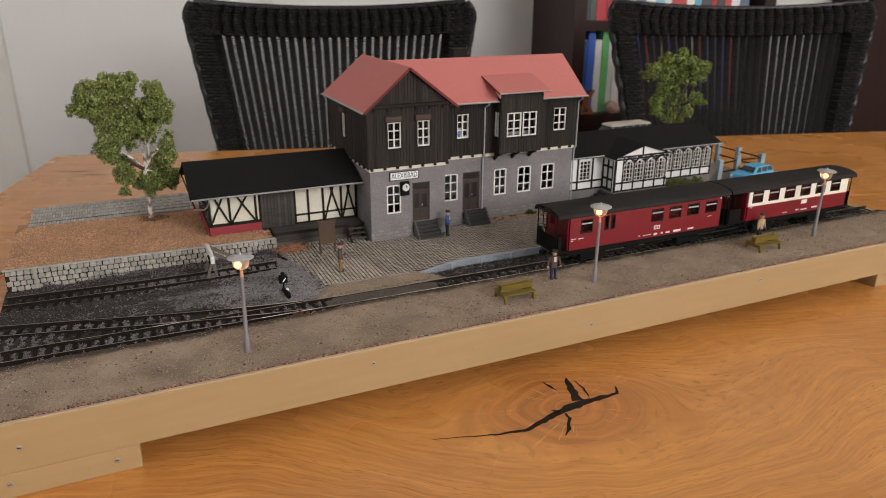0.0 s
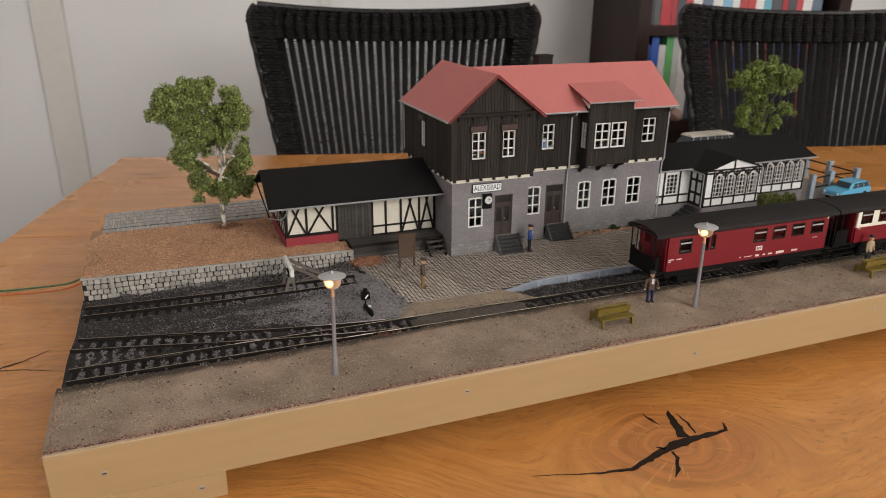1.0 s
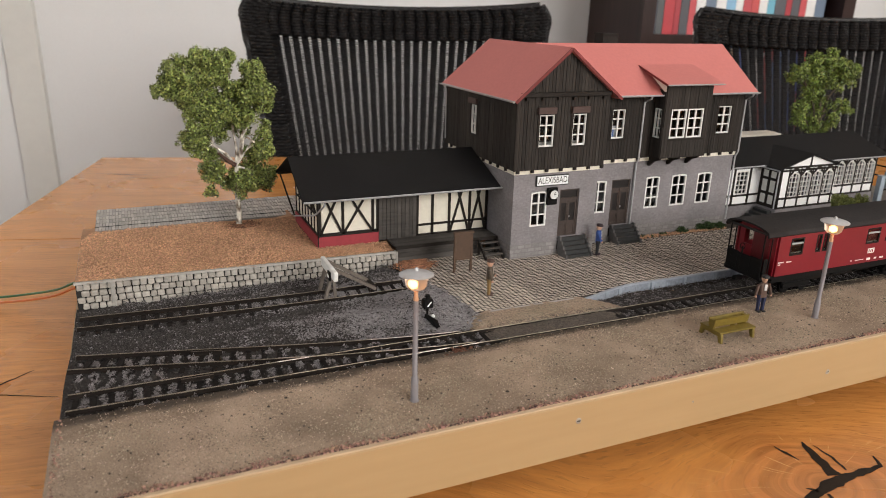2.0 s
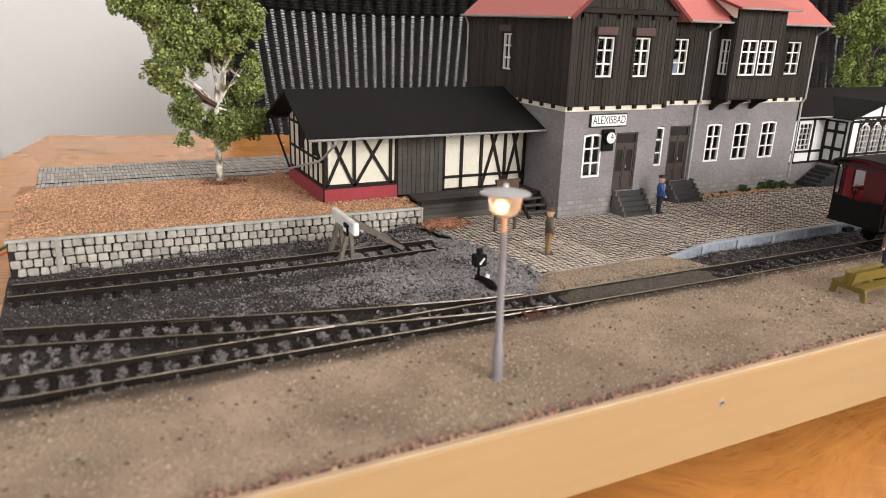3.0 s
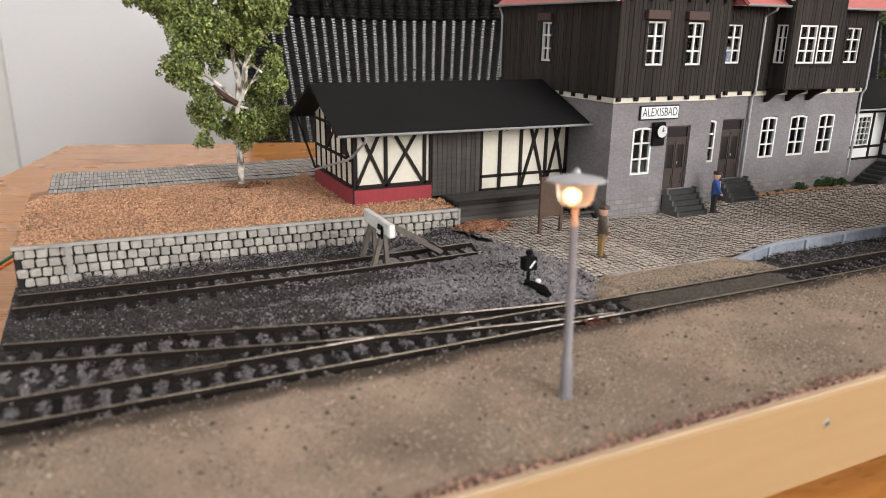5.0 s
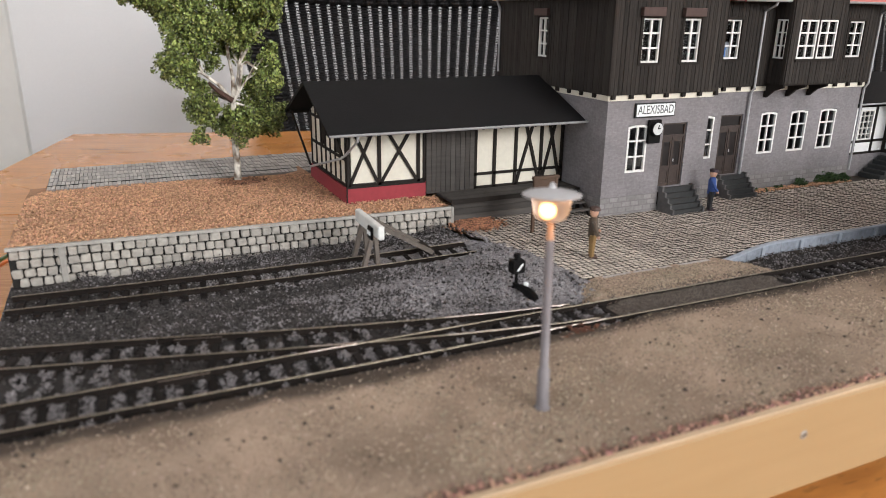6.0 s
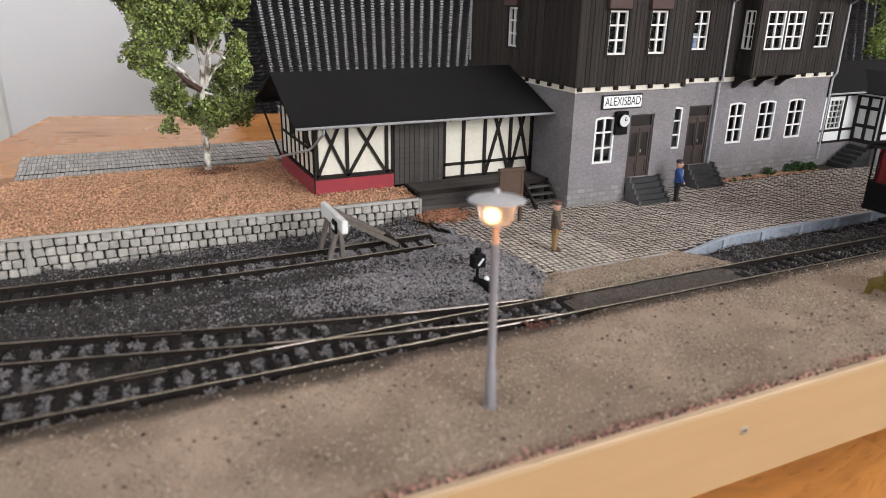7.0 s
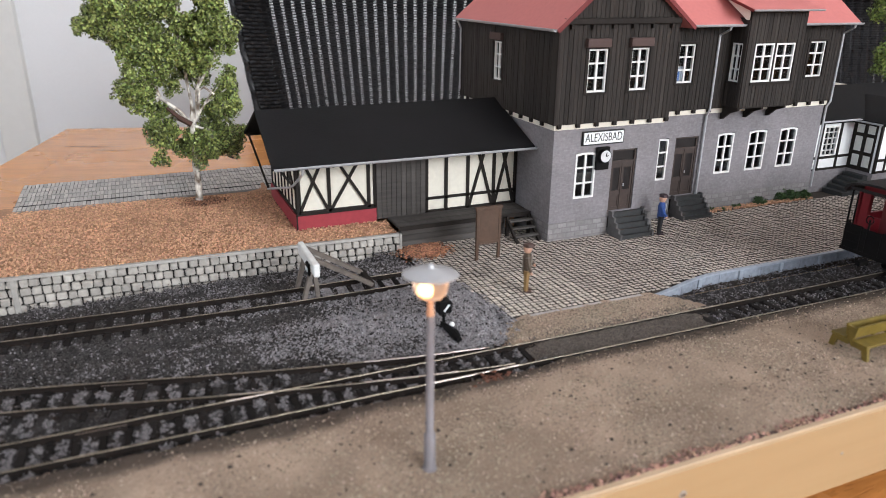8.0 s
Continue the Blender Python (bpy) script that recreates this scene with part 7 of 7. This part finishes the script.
# ---- notice board ----
nb = thing("notice_board", 205.4, 153.4, 38, "brown wooden notice board on two legs", "notice board")
M_NB = mat("brown board", (0.08, 0.045, 0.027), 0.7, var=0.2)
for x in (199.4, 210.2):
    part("leg", box(fresh(), x, x + 1.3, 152.8, 154.2, 37.4, 62.4, 0.1), M_NB, nb)
part("panel", box(fresh(), 200.6, 210.3, 153.0, 153.9, 46.2, 61.6), M_NB, nb)
part("rail", box(fresh(), 199.0, 212.0, 152.5, 154.4, 61.4, 62.8, 0.15), M_NB, nb)
part("rail", box(fresh(), 200.7, 210.2, 152.7, 154.1, 45.4, 46.6, 0.1), M_NB, nb)


# ---- blue estate car ----
def small_car(x, y, z, turn):
    c = thing("toy_car", 0, 0, 0, "sky-blue model estate car parked beside the annex", "car")
    side = [(-24, 4.2), (-24.6, 7.8), (-23.5, 9.4), (-9.5, 10.6), (-4.5, 15.4), (-1, 16.4), (17, 16.2), (21.5, 14.6), (24.2, 9.6), (24.4, 4.6), (20, 3.4), (-20, 3.4)]
    bm = fresh()
    hull(bm, [[(u, w, v if v < 10.7 else 10.7 + (v - 10.7) * k) for u, v in side] for w, k in ((-9.4, 0.0), (-9.2, 0.02), (-7.6, 1.0), (7.6, 1.0), (9.2, 0.02), (9.4, 0.0))])
    part("body", bm, M_BLUECAR, c, smooth=True)
    for s in (-1, 1):
        for u0, u1 in ((-5.8, 2.6), (3.6, 12), (13, 20.4)):
            lean = 2.4 if u0 < -5 else 0
            bm = hull(fresh(), [[(u0 + lean * 0, s * 9.0, 10.9), (u1, s * 9.0, 10.9), (u1 - (1 if u1 > 20 else 0), s * 7.95, 15.2), (u0 + lean * 1.6, s * 7.95, 15.2)],
                                [(u0, s * 9.25, 10.9), (u1, s * 9.25, 10.9), (u1 - (1 if u1 > 20 else 0), s * 8.2, 15.2), (u0 + lean * 1.6, s * 8.2, 15.2)]])
            part("side_window", bm, M_CARGLASS, c)
        for u in (-15, 15):
            wb = hull(fresh(), [[(u + r * math.cos(i * 0.524), s * d, 3.5 + r * math.sin(i * 0.524)) for i in range(12)] for r, d in ((3.5, 7.4), (3.5, 9.5), (2.0, 9.7))])
            w = part("wheel", wb, M_BLACK, c)
            part("hubcap", hull(fresh(), [[(u + r * math.cos(i * 0.524), s * d, 3.5 + r * math.sin(i * 0.524)) for i in range(12)] for r, d in ((1.7, 9.6), (1.4, 9.85))]), M_ZINC, w)
        part("headlight", hull(fresh(), [[(d, s * 6.8 + r * math.cos(i * 0.785), 7.6 + r * math.sin(i * 0.785)) for i in range(8)] for r, d in ((1.4, -24.2), (1.2, -24.9))]), M_SIGNWHITE, c)
    bm = hull(fresh(), [[(-9.0, -7.6, 11.2), (-9.0, 7.6, 11.2), (-5.0, 6.8, 15.4), (-5.0, -6.8, 15.4)], [(-9.6, -7.6, 11.4), (-9.6, 7.6, 11.4), (-5.5, 6.8, 15.7), (-5.5, -6.8, 15.7)]])
    part("windscreen", bm, M_CARGLASS, c)
    part("bumper", box(fresh(), -25.6, -24.2, -8.6, 8.6, 4.6, 5.8, 0.3), M_ZINC, c)
    c.matrix_basis = pose(x * MM, y * MM, z * MM, 0, 0, turn) @ Matrix.Diagonal((0.95, 0.95, 1.0, 1.0))
    return c


small_car(648, 180, 38.2, 8)

# white coach-built bus on the road behind the annex
bus = thing("toy_bus", 607, 318, 39, "white model bus with silver window band behind the annex", "bus")
prof = [(306, 42), (306, 60), (307, 62), (329, 62), (330, 60), (330, 42)]
part("body", hull(fresh(), [[(x - 5, 318 + (y - 318) * k, 42 + (z - 42) * m) for y, z in prof] for x, k, m in ((577, 0.85, 0.9), (581, 0.97, 1), (590, 1, 1), (630, 1, 1), (637, 0.97, 1), (641, 0.85, 0.9))]), paint("ivory bus paint", (0.74, 0.70, 0.62)), bus)
part("window_band", hull(fresh(), [[(a, y0, z), (b, y0, z), (b, y1, z), (a, y1, z)] for a, b, y0, y1, z in ((574, 635, 307, 329, 61.9), (581, 631, 309.5, 326.5, 72.4))]), M_CARGLASS, bus, "dark glazed window band")
for i in range(6):
    u = 578 + 10.4 * i
    part("window_post", bar(fresh(), (u, 306.8, 62), (u + (604.5 - u) * 0.18, 309.2, 72.6), 0.9, 0.9), M_ZINC, bus)
part("roof", hull(fresh(), [[(a, y0, z), (b, y0, z), (b, y1, z), (a, y1, z)] for a, b, y0, y1, z in ((580, 632, 309, 327, 72.4), (580.4, 631.6, 309.4, 326.6, 73.6), (585, 627, 313, 323, 75.0))]), paint("ivory bus roof", (0.74, 0.70, 0.62)), bus)
for x in (583, 629):
    for y in (306.5, 329.5):
        part("wheel", hull(fresh(), [[(x + 5 * math.cos(i * 0.524), y + d, 43.5 + 5 * math.sin(i * 0.524)) for i in range(12)] for d in (-1.4, 1.4)]), M_BLACK, bus)

bus.location.x, bus.scale = 599 * MM, (1.05, 1.0, 1.09)
solo("rear_ground", box(fresh(), 240, 670, 251, 326, 29, 38.5), mat("grey road", (0.2, 0.19, 0.18), 0.9, var=0.2), 450, 290, 29, "grey painted road behind the buildings", "road", kind="structure")
solo("side_ground", box(fresh(), 599, 670, 104, 251, 29, 38.1), mat("grey yard", (0.24, 0.22, 0.20), 0.9, var=0.25, bump=0.8), 635, 180, 29, "grey gritty yard beside the annex", "ground", kind="structure")

# concrete post fence with pipe rails
fence = thing("yard_fence", 650, 205, 38, "blue-grey concrete post fence with dark pipe rails", "fence")
POSTS = [(613, 189), (641, 194), (673, 193), (673, 224), (673, 252)]
for x, y in POSTS:
    bm = box(fresh(), x - 2.6, x + 2.6, y - 2.2, y + 2.2, 38, 60.4, 0.3)
    p = part("post", bm, M_CONCRETE, fence)
    part("post_cap", box(fresh(), x - 2.9, x + 2.9, y - 2.5, y + 2.5, 60.4, 61.4, 0.3), M_CONCRETE, p)
for a, b in zip(POSTS, POSTS[1:]):
    for z in (48, 57):
        part("pipe_rail", tube(fresh(), [(*a, z), (*b, z)], 0.7, 6), M_BLACK, fence)

# ---- two wires leading off the diorama ----
for col, dy, nm in (((0.03, 0.14, 0.05), 0, "green"), ((0.62, 0.16, 0.03), -9, "orange")):
    pts = [(4, 214 + dy, 34), (-4, 216 + dy, 36), (-16, 238 + dy, 24), (-38, 280 + dy * 1.2, 8), (-75, 300 + dy * 0.8, 1.0), (-190, 340 + dy * 2, 0.8)]
    fine = []
    for i in range(len(pts) - 1):
        for k in range(5):
            fine.append(Vector(pts[i]).lerp(Vector(pts[i + 1]), k / 5))
    for _ in range(3):
        fine = [fine[0]] + [(fine[i - 1] + fine[i] * 2 + fine[i + 1]) / 4 for i in range(1, len(fine) - 1)] + [fine[-1]]
    solo("wire", tube(fresh(), fine, 0.75, 6), paint(nm + " wire insulation", col, 0.4), 0, 214, 0, "thin " + nm + " insulated wire from the base board", "cable", group="wires", smooth=True)


# ---- woven chairs behind the table ----
def woven_chair(x0, x1, d, z_top, seed, label):
    rnd = random.Random(seed)
    c = thing("wicker_chair", *tf((x0 + x1) / 2, d - 200, -750), label, "chair", group="wicker chairs")
    z_low = -330.0

    def at(u, z, out=0.0):
        """u from 0 to 1 across the back; the back narrows downwards, curves inwards and leans."""
        k = (z_top - z) / 520.0
        ins = 20 * max(0.0, (z - z_top + 30) / 30) ** 2 - 8
        xa, xb = x0 + 100 * k + ins, x1 - 100 * k - ins
        bow = 26 * (2 * u - 1) ** 2
        return tf(xa + (xb - xa) * u, d - 95 * k - bow * 0.8 - out, z - 3 + 12 * (2 * u - 1) ** 2 * max(0.0, 1 - k * 3))

    w = x1 - x0
    n_st = 26
    bw, tw = 0.092, 46.0
    # open weave in the middle: level strands with slots between them, over flat uprights
    bm = fresh()
    z = z_low
    row = 0
    while z < z_top - tw + 4:
        pts = []
        for i in range(2 * n_st + 1):
            u = bw + (1 - 2 * bw) * i / (2 * n_st)
            pts.append(at(u, z + rnd.uniform(-0.3, 0.3), 1.5 * math.cos(math.pi * i)))
        tube(bm, pts, 1.18, 5)
        z += 2.8 + 0.8 * min(1.0, max(0.0, (z + 40) / 180))
        row += 1
    part("open_weave", bm, M_STRAND, c, "open weave of dark flat strands")
    for i in range(n_st + 1):
        u = bw + (1 - 2 * bw) * i / n_st
        bm = fresh()
        rings = []
        for k in range(12):
            zz = z_low + (z_top - tw + 4 - z_low) * k / 11
            rings.append([at(u + e / w, zz, o) for e, o in ((-5.0, -6.5), (5.0, -6.5), (4.3, -1.2), (-4.3, -1.2))])
        part("upright", hull(bm, rings), M_UPRIGHT, c, "dull dark upright rod")
    # closed borders: tight rows over a padded core
    for ua, ub, nm in ((0.0, bw, "side_border"), (1 - bw, 1.0, "side_border")):
        bm = fresh()
        z = z_low
        row = 0
        while z < z_top - 3:
            tube(bm, [at(ua + (ub - ua) * k / 6, z, (13 if 0 < k < 6 else 2) + 1.6 * math.cos(math.pi * (k + row))) for k in range(7)], 2.6, 5)
            z += 4.6
            row += 1
        rings = [[at(ua + 0.012, zz, 10), at(ub - 0.016, zz, 10), at(ub - 0.016, zz, -8), at(ua + 0.012, zz, -8)] for zz in [z_low + (z_top - 4 - z_low) * k / 10 for k in range(11)]]
        hull(bm, rings)
        part(nm, bm, M_WICKER, c, "closed woven border")
    bm = fresh()
    zz = z_top - tw
    row = 0
    while zz < z_top:
        tube(bm, [at(i / 162, zz, (8 if zz < z_top - 5 else 2) + (7.5 if zz < z_top - 5 else 1) * abs(math.sin(math.pi * i / 6))) for i in range(163)], 2.4, 5)
        zz += 4.1
        row += 1
    rings = [[at(u, z_top - tw, 7), at(u, z_top - 0.5, 5), at(u, z_top - 1.5, -13), at(u, z_top - tw, -13)] for u in [i / 24 for i in range(25)]]
    hull(bm, rings)
    for ue in (0.0, 1.0):
        zs = [z_low + (z_top - 4 - z_low) * k / 90 for k in range(91)]
        eb = tube(fresh(), [at(ue, zz, 4 + 2.0 * math.sin(k * 1.05)) for k, zz in enumerate(zs)], [4.6 + 1.5 * abs(math.sin(k * 0.52)) for k in range(91)], 8)
        part("edge_braid", eb, M_WICKER, c, "plaited outer edge", smooth=True)
    part("top_border", bm, M_WICKER, c, "closed woven top roll")
    xm0, xm1 = x0 + 40, x1 - 40
    part("seat", rbox(fresh(), xm0, xm1, d - 560, d - 95, -360, -300), M_WICKER, c)
    for x in (xm0 + 25, xm1 - 25):
        for dd in (d - 530, d - 130):
            part("leg", rbox(fresh(), x - 22, x + 22, dd - 22, dd + 22, -750, -360), M_WICKER, c)
    return c


woven_chair(-207, 250, 1262, 188, 3, "black-brown wicker dining chair with open woven back")
woven_chair(480, 966, 1222, 189, 4, "black-brown wicker dining chair beside the bookcase")

# ---- bookcase behind the chairs ----
case = thing("bookcase", *tf(740, 1650, -750), "dark walnut bookcase filled with books", "bookcase")
SX0, SX1, SD0, SD1 = 540, 1005, 1545, 1872
part("side_panel", rbox(fresh(), SX0, SX0 + 26, SD0, SD1, -750, 900), M_SHELF, case)
part("side_panel", rbox(fresh(), SX1 - 26, SX1, SD0, SD1, -750, 900), M_SHELF, case)
part("back_panel", rbox(fresh(), SX0 + 26, SX1 - 26, SD1 - 12, SD1, -750, 900), M_SHELF, case)
part("front_stile", rbox(fresh(), SX0 - 6, SX0 + 20, SD0 - 14, SD0, -750, 900), M_SHELF, case)
for z in (-400, -75, 126, 420, 700, 880):
    part("shelf", rbox(fresh(), SX0 + 26, SX1 - 26, SD0 + 6, SD1 - 12, z, z + 20), M_SHELF, case)
cab = thing("dark_cabinet", *tf(1770, 1800, -750), "tall dark walnut cabinet standing beside the bookcase", "cabinet")
part("body", rbox(fresh(), 1385, 2100, 1740, 1872, -750, 900), M_SHELF, cab)
for x in (1387, 1745):
    part("door", rbox(fresh(), x, x + 354, 1720, 1739, -730, 880), M_SHELF, cab)

BOOKS = [((0.02, 0.06, 0.25), 14, 160), ((0.03, 0.10, 0.42), 16, 178), ((0.62, 0.66, 0.74), 15, 160), ((0.10, 0.36, 0.12), 15, 184), ((0.45, 0.47, 0.47), 12, 182), ((0.68, 0.67, 0.68), 26, 168),
         ((0.05, 0.06, 0.10), 22, 176), ((0.03, 0.06, 0.22), 18, 170), ((0.30, 0.03, 0.03), 16, 180), ((0.05, 0.05, 0.06), 24, 165), ((0.4, 0.3, 0.2), 14, 172), ((0.06, 0.1, 0.3), 20, 180), ((0.1, 0.1, 0.1), 24, 175),
         ((0.5, 0.5, 0.5), 16, 168), ((0.25, 0.04, 0.04), 20, 178), ((0.05, 0.09, 0.2), 26, 172)]


def book(x, d, z, thick, high, col, lean=0.0):
    b = thing("book", *tf(x + thick / 2, d + 60, z), "upright book with a coloured cover on the bookcase shelf", "book", group="books in the bookcase")
    k = math.tan(radians(lean)) * high
    bm = hull(fresh(), [[tf(x + s, d, zz), tf(x + thick + s, d, zz), tf(x + thick + s, d + 125, zz), tf(x + s, d + 125, zz)] for s, zz in ((0, z), (k, z + high))])
    part("cover", bm, paint("book cover", [min(0.85, c * 1.5) for c in col], 0.5), b)
    bm = hull(fresh(), [[tf(x + 1.5 + s, d + 4, zz), tf(x + thick - 1.5 + s, d + 4, zz), tf(x + thick - 1.5 + s, d + 126, zz), tf(x + 1.5 + s, d + 126, zz)] for s, zz in ((0, z + 1), (k, z + high + 0.6))])
    part("pages", bm, M_FRAME, b)
    return b


x = SX0 + 30
for col, th, hi in BOOKS + BOOKS[6:11]:
    if x + th < SX1 - 30:
        book(x, SD0 + 30, -55, th, hi, col)
    x += th + 1
x = SX0 + 30
top_books = [((0.04, 0.045, 0.06), 16, 190), ((0.06, 0.065, 0.07), 14, 185), ((0.36, 0.02, 0.03), 22, 150), ((0.30, 0.02, 0.03), 12, 200), ((0.05, 0.05, 0.06), 18, 180), ((0.4, 0.05, 0.06), 14, 170),
             ((0.62, 0.64, 0.64), 20, 190), ((0.1, 0.14, 0.2), 22, 190), ((0.66, 0.66, 0.64), 22, 185), ((0.18, 0.35, 0.5), 20, 190), ((0.6, 0.62, 0.66), 16, 180), ((0.35, 0.04, 0.05), 18, 195), ((0.4, 0.05, 0.05), 16, 185),
             ((0.6, 0.6, 0.58), 18, 180), ((0.1, 0.3, 0.4), 16, 190), ((0.05, 0.05, 0.06), 24, 180)]
for col, th, hi in top_books + top_books[3:9]:
    if x + th < SX1 - 30:
        book(x, SD0 + 40, 146, th, hi, col)
    x += th + 1
orn = thing("wooden_ornament", *tf(580, SD0 + 12, -55), "small brown wooden cross-shaped ornament on the shelf", "ornament")
M_ORN = mat("reddish brown wood", (0.28, 0.10, 0.045), 0.5, var=0.25)
for a, b in (((566, -53), (594, -2)), ((594, -53), (566, -2))):
    part("bar", hull(fresh(), [[tf(x + e, SD0 + dd, z) for e, dd in ((-6, 6), (6, 6), (6, 18), (-6, 18))] for x, z in (a, b)]), M_ORN, orn)
part("foot", rbox(fresh(), 560, 600, SD0 + 4, SD0 + 20, -55, -50), M_ORN, orn)
bm = fresh()
bmesh.ops.create_icosphere(bm, subdivisions=3, radius=17)
for v in bm.verts:
    v.co *= 1 + 0.25 * noise.noise(v.co * 0.06)
    v.co.z *= 0.85
bmesh.ops.translate(bm, vec=tf(648, SD0 + 16, -42), verts=bm.verts)
solo("stone_specimen", bm, mat("pinkish quartz", (0.52, 0.36, 0.30), 0.6, var=0.3, s1=80, s2=20), *tf(648, SD0 + 16, -55), "pinkish rough mineral stone on the shelf", "stone", smooth=True)

switch = thing("light_switch", *tf(-125, 1878, 160), "white light switch plate on the room wall", "light switch")
part("plate", rbox(fresh(), -139, -110, 1872, 1880, 168, 250), M_FRAME, switch)
part("rocker", rbox(fresh(), -133, -116, 1868, 1872, 178, 205), M_SIGNWHITE, switch)

# ---- cobbles of the yard, one by one where the path comes nearest ----
for x, y in near:
    piece("cobble", random.choice(COB), yard, x, y, 38.0 + random.uniform(-0.12, 0.12), random.uniform(-4, 4))
